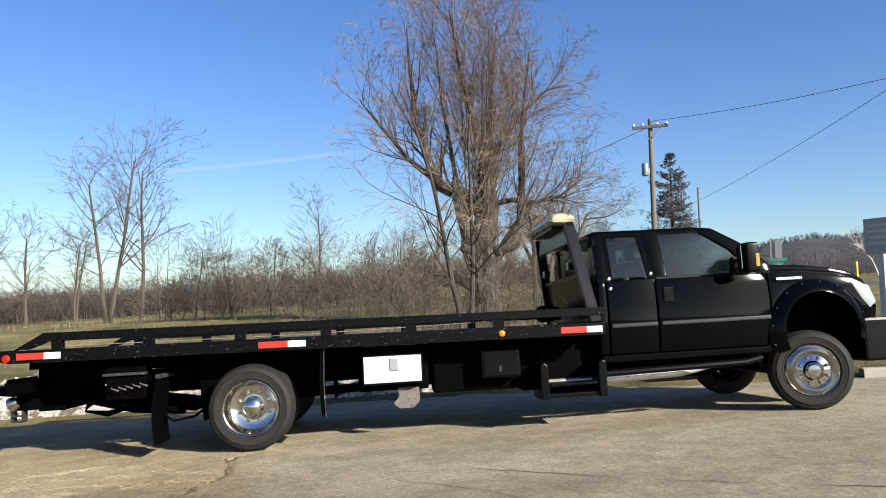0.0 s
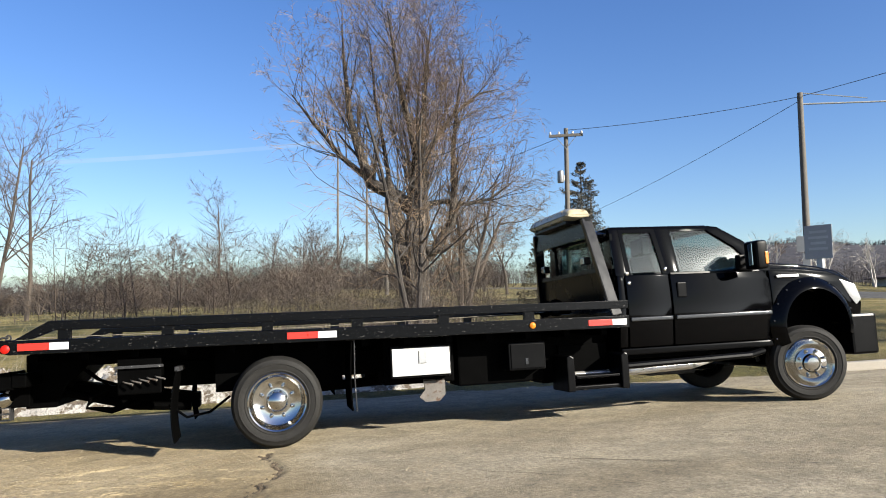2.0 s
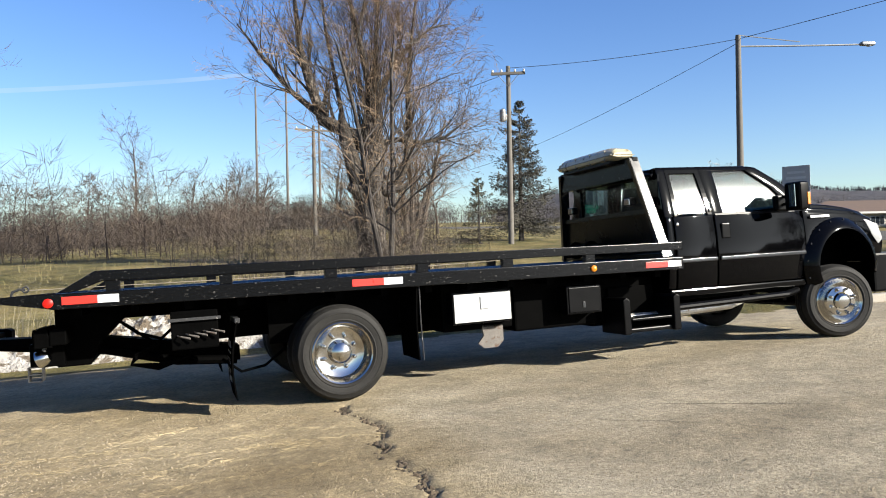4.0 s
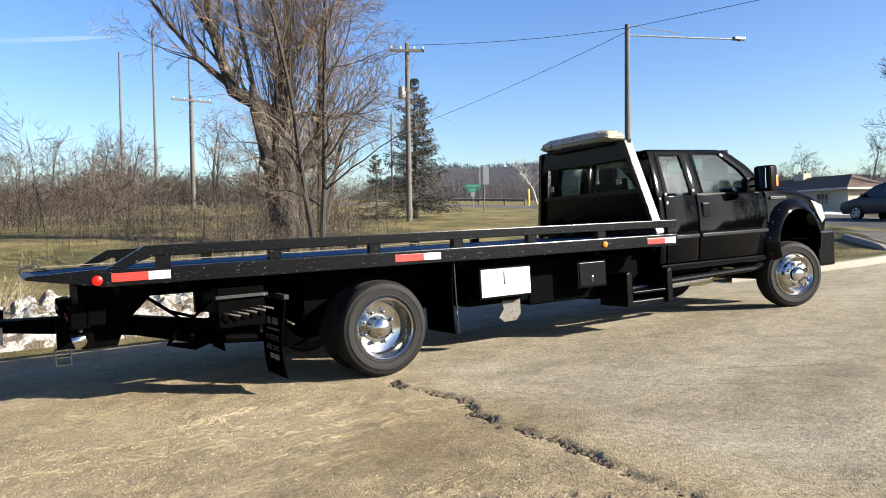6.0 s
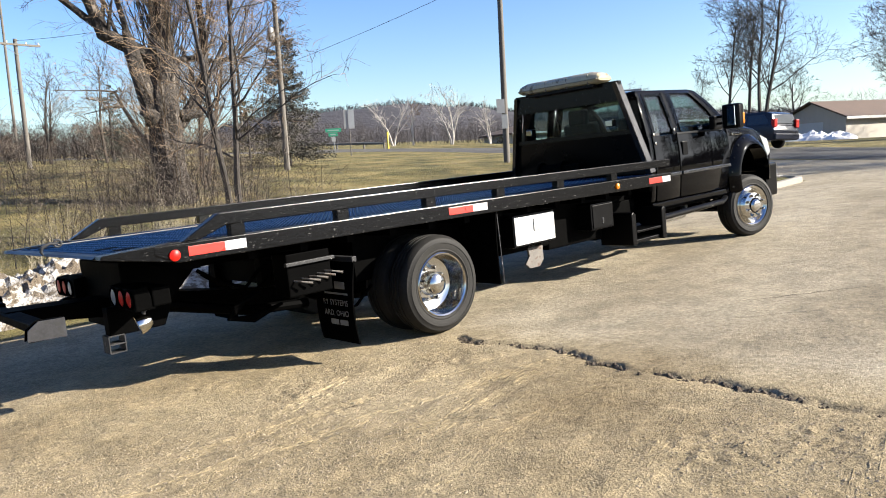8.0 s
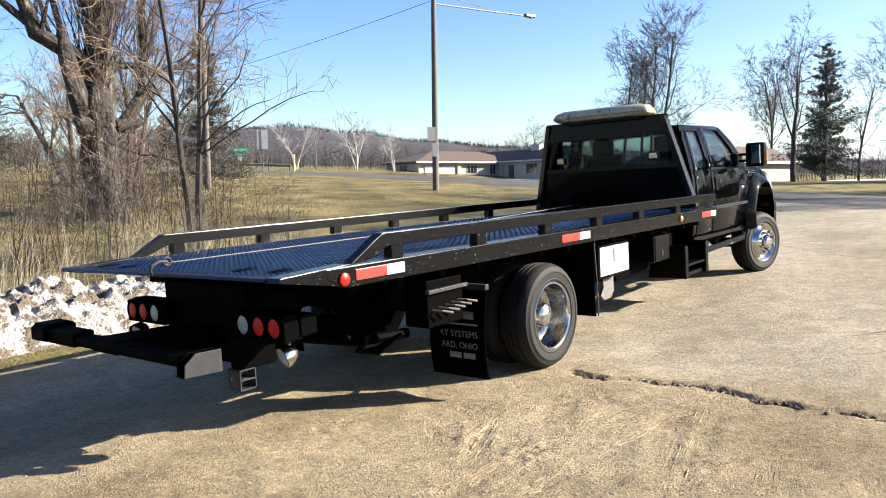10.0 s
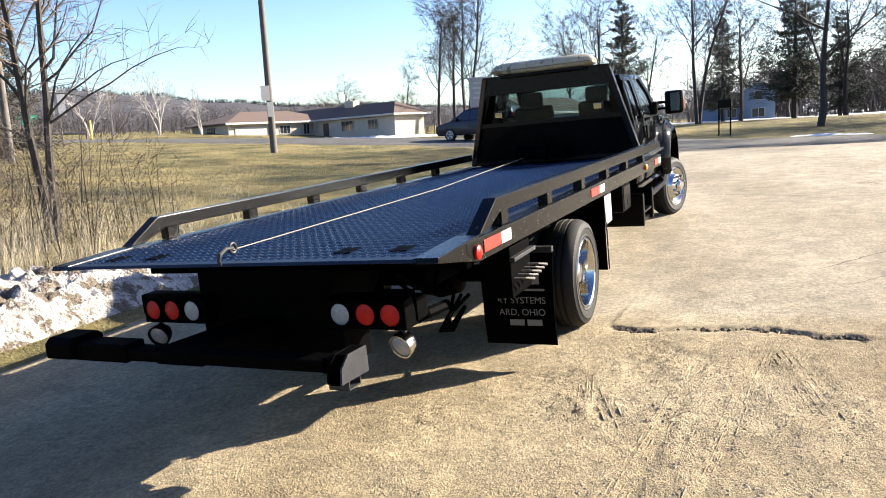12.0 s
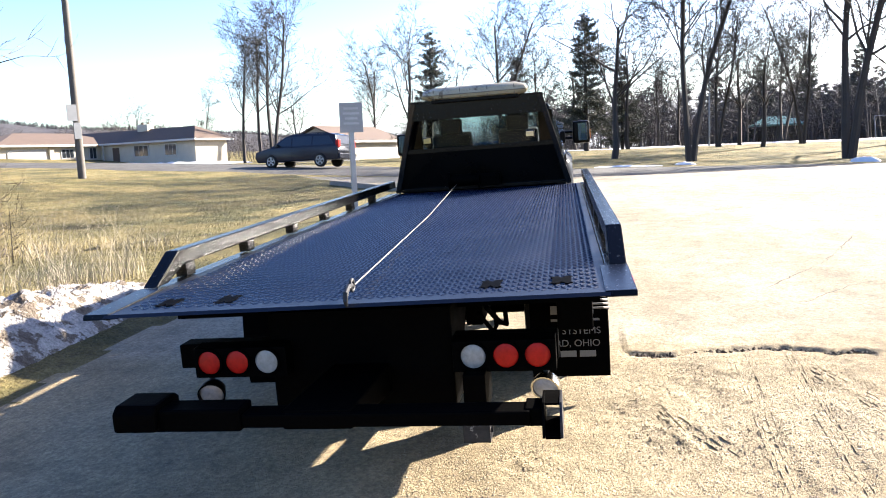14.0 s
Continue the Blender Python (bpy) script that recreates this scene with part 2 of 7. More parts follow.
def open_land(x, y):
    z = 0.10 + 0.045 * y + 0.012 * min(x, 40)
    z -= 0.03 * max(0.0, 5 - x) * smooth(8, 40, y)
    z -= 0.022 * max(0.0, y - 25) * (1 - smooth(-8, 8, x))
    z -= 0.0006 * max(0.0, y - 70) ** 1.5
    if y < 0:
        z = 0.10 + 0.012 * min(x, 40) + 0.01 * y
    east = smooth(36, 56, x) * (1 - smooth(40, 62, y))
    z = z * (1 - east) + (1.35 + 0.012 * max(0.0, y - 20)) * east
    return z


def land(x, y):
    """Height of the ground."""
    lot = LOT_X * x + LOT_Y * y
    w = max(smooth(0, 16, y - lot_edge(x)), smooth(14, 28, x), smooth(12, 30, -x), smooth(14, 30, -y))
    z = lot * (1 - w) + open_land(x, y) * w
    if on_grass(x, y):
        d = min(y - lot_edge(x), island_end(y) - x)
        z += 0.11 * smooth(0, 0.5, d) * (1 if x > 6 else 0.6)
    elif -8 < x < 16 and -12 < y < 4:
        z += 0.012 * noise.noise(Vector((x * 0.6, y * 0.6, 0.0))) + 0.006 * noise.noise(Vector((x * 2.3, y * 2.3, 4.0)))
    return z


def ground_mat(name, stops, scale, pebble, bump, pebble_bump, patch=None, split=None, rough=0.95):
    """Earth, gravel or turf: a ramp of colours over noise, pebbles, and large patches; split = other stops east of a wavering line."""
    m = bpy.data.materials.new(name)
    m.use_nodes = True
    n, l = m.node_tree.nodes, m.node_tree.links
    b = n["Principled BSDF"]
    b.inputs["Roughness"].default_value = rough
    b.inputs["Specular IOR Level"].default_value = 0.25
    tc = n.new("ShaderNodeTexCoord")
    def tex(s, detail=6, r=0.6):
        t = n.new("ShaderNodeTexNoise")
        t.inputs["Scale"].default_value, t.inputs["Detail"].default_value, t.inputs["Roughness"].default_value = s, detail, r
        l.new(tc.outputs["Object"], t.inputs["Vector"])
        return t
    def ramp(cols, fac):
        r = n.new("ShaderNodeValToRGB")
        for i, (p, c) in enumerate(cols):
            e = r.color_ramp.elements[i] if i < 2 else r.color_ramp.elements.new(p)
            e.position, e.color = p, (*c, 1)
        l.new(fac, r.inputs[0])
        return r.outputs[0]
    def mixc(kind, fac, a, c):
        mx = n.new("ShaderNodeMix"); mx.data_type = "RGBA"; mx.blend_type = kind
        if isinstance(fac, float):
            mx.inputs["Factor"].default_value = fac
        else:
            l.new(fac, mx.inputs["Factor"])
        l.new(a, mx.inputs["A"]); l.new(c, mx.inputs["B"])
        return mx.outputs["Result"]
    big, mid, fine = tex(scale), tex(scale * 9), tex(scale * 60, 4, 0.7)
    col = ramp(stops, big.outputs["Fac"])
    if split:
        sx = n.new("ShaderNodeSeparateXYZ"); l.new(tc.outputs["Object"], sx.inputs[0])
        wob = n.new("ShaderNodeMath"); wob.operation = "MULTIPLY_ADD"; wob.inputs[1].default_value = 1.0
        l.new(mid.outputs["Fac"], wob.inputs[0]); l.new(sx.outputs[0], wob.inputs[2])
        edge = n.new("ShaderNodeMapRange"); edge.inputs["From Min"].default_value, edge.inputs["From Max"].default_value = 0.45, 0.95
        l.new(wob.outputs[0], edge.inputs["Value"])
        col = mixc("MIX", edge.outputs[0], col, ramp(split, big.outputs["Fac"]))
    grey = ramp(((0.25, (0.70, 0.70, 0.70)), (0.75, (1.26, 1.25, 1.22))), mid.outputs["Fac"])
    col = mixc("MULTIPLY", 1.0, col, grey)
    vo = n.new("ShaderNodeTexVoronoi"); vo.inputs["Scale"].default_value = pebble
    l.new(tc.outputs["Object"], vo.inputs["Vector"])
    peb = ramp(((0.0, (0.50, 0.49, 0.48)), (1.0, (1.5, 1.48, 1.44))), vo.outputs["Color"])
    col = mixc("MULTIPLY", 0.38, col, peb)
    col = mixc("MULTIPLY", 0.7, col, ramp(((0.3, (0.5, 0.5, 0.5)), (0.7, (1.45, 1.45, 1.45))), fine.outputs["Fac"]))
    # long damp stains
    mp = n.new("ShaderNodeMapping"); mp.inputs["Scale"].default_value = (0.35, 1.0, 1.0); mp.inputs["Rotation"].default_value = (0, 0, 0.5)
    st = n.new("ShaderNodeTexNoise"); st.inputs["Scale"].default_value, st.inputs["Detail"].default_value = 0.9, 7
    l.new(tc.outputs["Object"], mp.inputs["Vector"]); l.new(mp.outputs[0], st.inputs["Vector"])
    col = mixc("MULTIPLY", 1.0, col, ramp(((0.38, (1.12, 1.12, 1.11)), (0.66, (0.88, 0.85, 0.80))), st.outputs["Fac"]))
    l.new(col, b.inputs["Base Color"])
    b1, b2 = n.new("ShaderNodeBump"), n.new("ShaderNodeBump")
    b1.inputs["Distance"].default_value, b2.inputs["Distance"].default_value = bump, pebble_bump
    l.new(mid.outputs["Fac"], b1.inputs["Height"]); l.new(vo.outputs["Distance"], b2.inputs["Height"])
    b2.invert = True
    # grit
    b3, grit = n.new("ShaderNodeBump"), tex(pebble * 1.1, 5, 0.75)
    b3.inputs["Distance"].default_value = pebble_bump * 2.4
    l.new(grit.outputs["Fac"], b3.inputs["Height"])
    l.new(b1.outputs[0], b2.inputs["Normal"]); l.new(b2.outputs[0], b3.inputs["Normal"]); l.new(b3.outputs[0], b.inputs["Normal"])
    return m


DIRT = ground_mat("sandy_gravel_lot", ((0.3, (0.172, 0.135, 0.077)), (0.7, (0.295, 0.247, 0.161))), 0.45, 75, 0.018, 0.0038,
                  split=((0.3, (0.197, 0.170, 0.121)), (0.7, (0.275, 0.242, 0.181))))
TURF = ground_mat("dry_winter_turf", ((0.34, (0.052, 0.053, 0.016)), (0.66, (0.215, 0.172, 0.070))), 0.55, 26, 0.05, 0.02)
ASPHALT = ground_mat("old_grey_asphalt", ((0.3, (0.0544, 0.0533, 0.0517)), (0.7, (0.0816, 0.08, 0.0762))), 0.2, 90, 0.004, 0.003)


def stretch(lo, hi, near_lo, near_hi, step, grow=1.16):
    """Grid lines: even between near_lo and near_hi, then ever wider out to lo and hi."""
    mid = list(np.arange(near_lo, near_hi + 1e-6, step))
    left, right, s = [], [], step
    while near_lo - sum(left) > lo:
        s *= grow
        left.append(s)
    s = step
    while near_hi + sum(right) < hi:
        s *= grow
        right.append(s)
    a = [near_lo - sum(left[: i + 1]) for i in range(len(left))][::-1]
    b = [near_hi + sum(right[: i + 1]) for i in range(len(right))]
    return a + [float(v) for v in mid] + b


def crack_x(y):
    """The broken edge of the hard surface, which runs away from the rear wheel."""
    return -0.03 - 0.085 * max(0.0, -y - 2.2) + 0.11 * noise.noise(Vector((y * 1.5, 3.0, 0))) + 0.06 * noise.noise(Vector((y * 6.0, 7.0, 0))) + 0.03 * noise.noise(Vector((y * 19.0, 5.0, 0)))


# ruts: from, to, half-width, depth
RUTS = ((-0.40, -2.12, -2.6, -1.93, 0.05, 0.007), (-0.45, -2.47, -2.6, -2.20, 0.05, 0.007), (-0.06, -2.50, -1.9, -2.95, 0.07, 0.006), (-1.25, -1.44, -2.1, -1.95, 0.07, 0.008), (-0.35, -3.25, -3.0, -4.3, 0.10, 0.006),
        (-0.80, -4.0, -1.5, -4.10, 0.09, 0.009), (-0.45, -4.43, -1.2, -4.42, 0.08, 0.009), (-0.2, -1.5, -3.8, -2.9, 0.12, 0.006), (0.0, -2.2, -4.2, -3.6, 0.11, 0.006), (-1.0, -0.95, -4.4, -1.55, 0.11, 0.005))
CHURNED = ((-1.58, -1.45, 0.22), (-1.84, -0.68, 0.14), (-0.56, -1.80, 0.16), (-1.12, -1.30, 0.14), (-1.0, -4.05, 0.22), (-0.62, -4.43, 0.20), (-1.6, -1.95, 0.16))


def relief(x, y):
    """Ruts, churned spots and crumbly lumps of the loose soil west of the crack."""
    soft = (1 - smooth(-0.12, 0.05, x - crack_x(y))) * smooth(-7.0, -5.5, x) * smooth(-9.0, -8.0, y)
    if soft <= 0:
        return 0.0
    z = 0.006 * noise.noise(Vector((x * 5, y * 5, 1.0))) + 0.0035 * noise.noise(Vector((x * 14, y * 14, 2.0))) + 0.008 * max(0.0, noise.noise(Vector((x * 9, y * 9, 5.0))) - 0.12)
    for ax, ay, bx, by, w, deep in RUTS:
        q = math.hypot(bx - ax, by - ay)
        c, s = (bx - ax) / q, (by - ay) / q
        along, lat = (x - ax) * c + (y - ay) * s, -(x - ax) * s + (y - ay) * c
        lat += 0.03 * noise.noise(Vector((along * 0.8, ax, 6.0)))
        if 0 < along < q and abs(lat) < 2 * w:
            f = lat / w
            fade = smooth(0, 0.25, along) * smooth(0, 0.25, q - along) * (0.6 + 0.7 * noise.noise(Vector((along * 1.7, by, 8.0))))
            z += deep * fade * (0.7 * math.exp(-((abs(f) - 1.35) / 0.3) ** 2) - math.exp(-(f / 0.8) ** 4) * (0.75 + 0.45 * math.sin(lat * 105)))
    for cx, cy, r in CHURNED:
        d = math.hypot(x - cx, y - cy) / r
        if d < 1.6:
            z += (1 - smooth(0.5, 1.6, d)) * 0.015 * noise.noise(Vector((x * 16, y * 16, 3.0)))
    return z * soft


def even_lines(lo, hi, step):
    return {round(lo + step * i, 3) for i in range(int((hi - lo) / step) + 1)}


def build_ground():
    xs = sorted({round(v, 3) for v in stretch(-1800, 1800, -7, 17, 0.12)} | even_lines(-3.6, 0.4, 0.022))
    ys = sorted({round(v, 3) for v in stretch(-1800, 1800, -9, 7, 0.10)} | even_lines(-5.0, -0.6, 0.025) | even_lines(-8.6, -5.0, 0.05))
    verts, faces, which = [], [], []
    for y in ys:
        for x in xs:
            z = land(x, y)
            if -9 < y < 2 and -7 < x < 1.0:
                z += relief(x, y)
            if -8.5 < y < -1.35 and abs(x) < 1.0:
                d = x - crack_x(y)
                deep = (0.036 + 0.026 * smooth(3.2, 5.5, -y)) * max(0.0, 0.30 + 1.5 * noise.noise(Vector((y * 3.0, 1.0, 2.0))))
                z += 0.014 * smooth(-0.02, 0.05, d) * (1 - smooth(0.3, 1.0, d)) - deep * max(0.0, 1 - abs(d + 0.03) / 0.045)
            verts.append((x, y, z))
    w = len(xs)
    for j in range(len(ys) - 1):
        for i in range(w - 1):
            faces.append((j * w + i, j * w + i + 1, (j + 1) * w + i + 1, (j + 1) * w + i))
            cx, cy = (xs[i] + xs[i + 1]) / 2, (ys[j] + ys[j + 1]) / 2
            wob = 0.18 * noise.noise(Vector((cx * 1.7, cy * 1.7, 1.0)))
            lotland = (cy < lot_edge(cx) + (wob if cx < 8 else 0) or cx > island_end(cy)) and -60 < cx < 26 and -60 < cy
            which.append(0 if lotland and cx < road_mid(cy) - 3 else 1)
    g = part("ground", (verts, faces), DIRT)
    g.data.materials.append(TURF)
    g.data.polygons.foreach_set("material_index", which)
    g.data.polygons.foreach_set("use_smooth", [True] * len(which))
    tagged(g, "sandy gravel lot running into dry winter grass", "ground", kind="structure")


build_ground()


def build_road():
    verts, faces = [], []
    ys = [-160 + 4 * i for i in range(62)]
    cols = (-5.0, -4.2, -1.7, 1.7, 4.2, 5.0)
    for y in ys:
        for c in cols:
            x = road_mid(y) + c
            verts.append((x, y, land(x, y) + (0.07 if abs(c) < 4.5 else 0.0)))
    w = len(cols)
    for j in range(len(ys) - 1):
        for i in range(w - 1):
            faces.append((j * w + i, j * w + i + 1, (j + 1) * w + i + 1, (j + 1) * w + i))
    tagged(part("road", (verts, faces), ASPHALT, smooth=True), "two-lane grey asphalt road past the lot", "road", kind="structure")


build_road()

# ---- tow truck, in its own frame: x ahead, y to its left, z up from the lot ----
truck = thing("tow_truck", "black extended-cab rollback tow truck parked on the lot", "tow truck", TILT)
BEDM = pose(0, 0, 0, 0, 0.57, 0)


def side_y(z):
    """Half-width of the cab at a height: a bulged door, and glass that leans in more and more."""
    if z < 1.42:
        return 0.985 - 0.03 * ((z - 1.05) / 0.37) ** 2
    return 0.955 - 0.20 * (z - 1.42) - 0.12 * (z - 1.42) ** 2


def both(make):
    """Run make(sign) for the right side (-1) and the left side (+1)."""
    for s in (-1, 1):
        make(s)


def slab(poly, thick, s, out=0.0, bevel=0.006):
    """A panel of the cab's side on side s, following its curve."""
    bm = prism(poly, out, out - thick, bevel)
    for k in range(1, 28):
        bmesh.ops.bisect_plane(bm, geom=bm.verts[:] + bm.edges[:] + bm.faces[:], plane_co=(0, 0, 0.66 + 0.05 * k), plane_no=(0, 0, 1))
    for v in bm.verts:
        v.co.y += side_y(v.co.z)
    return bm if s > 0 else mirror_y(bm)


def wheel(x, s, y_face, dual, steer=0.0):
    hub = part("wheel", lathe([(0.12, 0.18), (0.14, 0.32), (0.02, 0.32)], 20), FRAME, truck)
    hub.matrix_local = Matrix.Translation((x, (y_face - 0.11) * s, 0.405)) @ pose(0, 0, 0, 0, 0, steer) @ Matrix.Translation((0, 0.11 * s, 0)) @ pose(0, 0, 0, 0, 0, 180 if s > 0 else 0)
    # outward is -y in the wheel's own frame
    tw = 0.225
    prof = [(0.255, 0.0), (0.275, -0.007), (0.278, -0.011), (0.284, -0.011), (0.287, -0.009), (0.30, -0.012), (0.330, -0.014), (0.333, -0.018), (0.340, -0.018), (0.343, -0.0145), (0.375, -0.004), (0.392, 0.02), (0.402, 0.05)]
    prof += [(0.402, 0.065), (0.390, 0.068), (0.390, 0.078), (0.403, 0.081), (0.404, 0.110), (0.392, 0.113), (0.392, 0.122), (0.404, 0.125), (0.403, 0.150), (0.390, 0.153), (0.390, 0.163), (0.402, 0.166)]
    prof += [(0.392, tw - 0.02), (0.375, tw + 0.004), (0.33, tw + 0.014), (0.255, tw)]
    part("tyre", lathe(prof, 72, caps=False), RUBBER, hub, smooth=True)
    if dual:
        t2 = part("tyre", lathe([(r, h + 0.30) for r, h in prof], 72, caps=False), RUBBER, hub, smooth=True)
        rim = [(0.255, 0.0), (0.262, -0.006), (0.255, -0.012), (0.243, -0.004), (0.232, 0.03), (0.225, 0.10), (0.215, 0.15), (0.16, 0.175), (0.10, 0.17)]
    else:
        rim = [(0.255, 0.0), (0.262, -0.006), (0.252, -0.016), (0.238, -0.008), (0.225, 0.012), (0.20, 0.03), (0.16, -0.03), (0.10, -0.05)]
    r = part("rim", lathe(rim, 64, caps=False), CHROME, hub, "polished chrome rim", smooth=True)
    depth = 0.165 if dual else -0.035
    cap = [(0.098, depth + 0.02), (0.098, depth - 0.06), (0.085, depth - 0.11), (0.06, depth - 0.13), (0.0, depth - 0.135)] if dual else [(0.085, depth + 0.0), (0.085, depth - 0.03), (0.06, depth - 0.055), (0.0, depth - 0.06)]
    part("hub_cap", lathe(cap, 32), CHROME, hub, "chrome hub cap", smooth=True)
    for k in range(8):
        a = 2 * math.pi * (k + 0.5) / 8
        nut = lathe([(0.017, 0.01), (0.017, -0.03), (0.010, -0.042), (0.0, -0.044)], 8)
        ob = part("lug_nut", nut, CHROME, hub, smooth=True)
        ob.location = (0.137 * math.cos(a), depth - 0.0 if dual else -0.042, 0.137 * math.sin(a))
    return hub


both(lambda s: wheel(0.0, s, 1.19, True))
both(lambda s: wheel(5.6, s, 1.10, False, -17.0))

# cab
def arc(cx, cz, r, a0, a1, n):
    return [(cx + r * math.cos(radians(a0 + (a1 - a0) * i / n)), cz + r * math.sin(radians(a0 + (a1 - a0) * i / n))) for i in range(n + 1)]


cab = part("cab_body", box(3.47, 5.25, -0.90, 0.90, 0.66, 1.40, 0.02), BLACK, truck, "glossy black cab body")
part("cab_floor", box(3.5, 5.2, -0.9, 0.9, 0.56, 0.66, 0.01), FRAME, truck)
def cab_roof():
    """A crowned roof skin that rolls down to the rails."""
    verts, faces, ny = [], [], 20
    line = ((3.44, 1.925), (3.47, 1.955), (3.54, 1.975), (3.7, 1.99), (3.95, 2.0), (4.2, 1.998), (4.42, 1.988), (4.58, 1.97), (4.70, 1.945), (4.79, 1.912))
    for x, z in line:
        for j in range(ny + 1):
            u = 2 * j / ny - 1
            verts.append((x - 0.015 * u * u, 0.815 * u, z - 0.075 * abs(u) ** 3.2))
    for x, z in line:
        for j in range(ny + 1):
            u = 2 * j / ny - 1
            verts.append((x - 0.015 * u * u, 0.815 * u, min(1.895, z - 0.02) - 0.012 * abs(u) ** 3.2))
    n, m = ny + 1, len(line) * (ny + 1)
    for i in range(len(line) - 1):
        for j in range(ny):
            a = i * n + j
            faces += [(a, a + n, a + n + 1, a + 1), (m + a, m + a + 1, m + a + n + 1, m + a + n)]
        for j in (0, ny):
            a = i * n + j
            faces.append((a, m + a, m + a + n, a + n))
    for i in (0, len(line) - 1):
        faces += [(i * n + j, i * n + j + 1, m + i * n + j + 1, m + i * n + j) for j in range(ny)]
    return verts, faces


part("roof", cab_roof(), BLACK, truck, smooth=True)


def greenhouse(s):
    part("rear_pillar", slab([(3.46, 1.42), (3.60, 1.42), (3.585, 1.93), (3.475, 1.93)], 0.09, s), BLACK, truck, smooth=True)
    part("middle_pillar", slab([(4.02, 1.42), (4.20, 1.42), (4.18, 1.93), (3.99, 1.93)], 0.07, s), BLACK, truck, smooth=True)
    part("front_pillar", slab([(5.14, 1.42), (5.31, 1.42), (5.30, 1.53), (5.04, 1.765), (4.77, 1.93), (4.66, 1.945), (4.62, 1.905), (4.92, 1.695), (5.09, 1.50)], 0.07, s, 0.0, 0.004), BLACK, truck, smooth=True)
    part("roof_rail", slab([(3.47, 1.90), (4.68, 1.90), (4.63, 1.95), (3.49, 1.95)], 0.09, s), BLACK, truck, smooth=True)
    door = part("front_door", slab([(4.075, 0.68), (5.255, 0.68), (5.255, 1.33), (5.20, 1.425), (4.075, 1.425)], 0.035, s, 0.006, 0.010), BLACK, truck, "glossy black front door", True)
    part("window", slab([(4.16, 1.43), (5.16, 1.43), (5.12, 1.51), (4.94, 1.71), (4.62, 1.905), (4.14, 1.905)], 0.006, s, -0.02, 0), GLASS, door, smooth=True).visible_shadow = False
    part("handle", box(4.13, 4.24, (0.965 if s > 0 else -1.0), (1.0 if s > 0 else -0.965), 1.17, 1.33, 0.012), TRIM, door, "black door handle in a grey bezel")
    part("belt_moulding", box(4.09, 5.24, *sorted((s * 0.985, s * 1.012)), 0.943, 0.987, 0.0132, seg=5), MOULDING, door, "grey side moulding", smooth=True)
    part("window_seal", slab([(4.08, 1.415), (5.16, 1.415), (5.14, 1.44), (4.08, 1.44)], 0.02, s, 0.012, 0.004), TRIM, door)
    rear = part("rear_door", slab([(3.56, 0.68), (4.055, 0.68), (4.055, 1.425), (3.56, 1.425)], 0.035, s, 0.006, 0.010), BLACK, truck, "glossy black half-width rear door", True)
    part("window", slab([(3.63, 1.45), (4.00, 1.45), (3.95, 1.89), (3.62, 1.89)], 0.006, s, -0.012, 0), GLASS, rear, smooth=True).visible_shadow = False
    part("belt_moulding", box(3.57, 4.05, *sorted((s * 0.985, s * 1.012)), 0.943, 0.987, 0.0132, seg=5), MOULDING, rear, smooth=True)
    part("door_upper_frame", slab([(3.58, 1.43), (3.63, 1.43), (3.62, 1.88), (3.95, 1.88), (4.00, 1.43), (4.05, 1.43), (4.00, 1.92), (3.58, 1.92)], 0.03, s, 0.004, 0), BLACK, rear)
    part("cab_corner", slab([(3.45, 0.68), (3.545, 0.68), (3.545, 1.425), (3.47, 1.425)], 0.12, s, 0.004, 0.02), BLACK, truck, smooth=True)
    part("rocker", box(3.46, 5.25, *sorted((s * 0.80, s * 0.975)), 0.60, 0.67, 0.015), BLACK, truck)
    # front fender with its wheel arch, and the flare round it
    poly = [(5.27, 0.68)] + arc(5.74, 0.80, 0.47, 195, -8, 18) + [(6.36, 0.78), (6.40, 1.02), (6.32, 1.25), (6.12, 1.345), (5.27, 1.43)]
    part("front_fender", slab(poly, 0.06, s, 0.0, 0.008), BLACK, truck, "black front wing", True)
    out, inn = arc(5.74, 0.80, 0.53, 205, -14, 20), arc(5.74, 0.80, 0.40, 205, -14, 20)
    flare = bmesh.new()
    rows = []
    for (xo, zo), (xi, zi) in zip(out, inn):
        rows.append([flare.verts.new(p) for p in ((xo, 0.985 * s, zo), (xo * 0.35 + xi * 0.65, 1.075 * s, zo * 0.35 + zi * 0.65), (xi, 1.085 * s, zi), (xi, 0.90 * s, zi))])
    for a, b in zip(rows, rows[1:]):
        for k in range(3):
            flare.faces.new((a[k], b[k], b[k + 1], a[k + 1]))
    part("wheel_arch_flare", flare, BLACK, truck, "bolted black wheel-arch flare", True)
    for i in range(1, 20, 2):
        x, z = out[i]
        bolt = part("flare_bolt", lathe([(0.009, 0.012), (0.009, -0.004), (0.0, -0.008)], 8), MOULDING, truck)
        bolt.location, bolt.rotation_euler = (x * 0.8 + inn[i][0] * 0.2, 1.02 * s, z * 0.8 + inn[i][1] * 0.2), (0, 0, math.pi if s > 0 else 0)
    part("wheel_well", prism(arc(5.74, 0.80, 0.46, 200, -14, 14), *sorted((s * 0.62, s * 0.60))), FRAME, truck)
    part("headlamp", slab([(6.14, 1.30), (6.34, 1.235), (6.40, 1.06), (6.33, 1.00), (6.25, 1.10)], 0.2, s, 0.006, 0.012), CLEAR_LENS, truck, "clear headlamp", True)
    part("fender_badge", box(5.34, 5.62, *sorted((s * 0.985, s * 0.995)), 1.335, 1.365, 0.004), CHROME, truck, "bright wing badge")
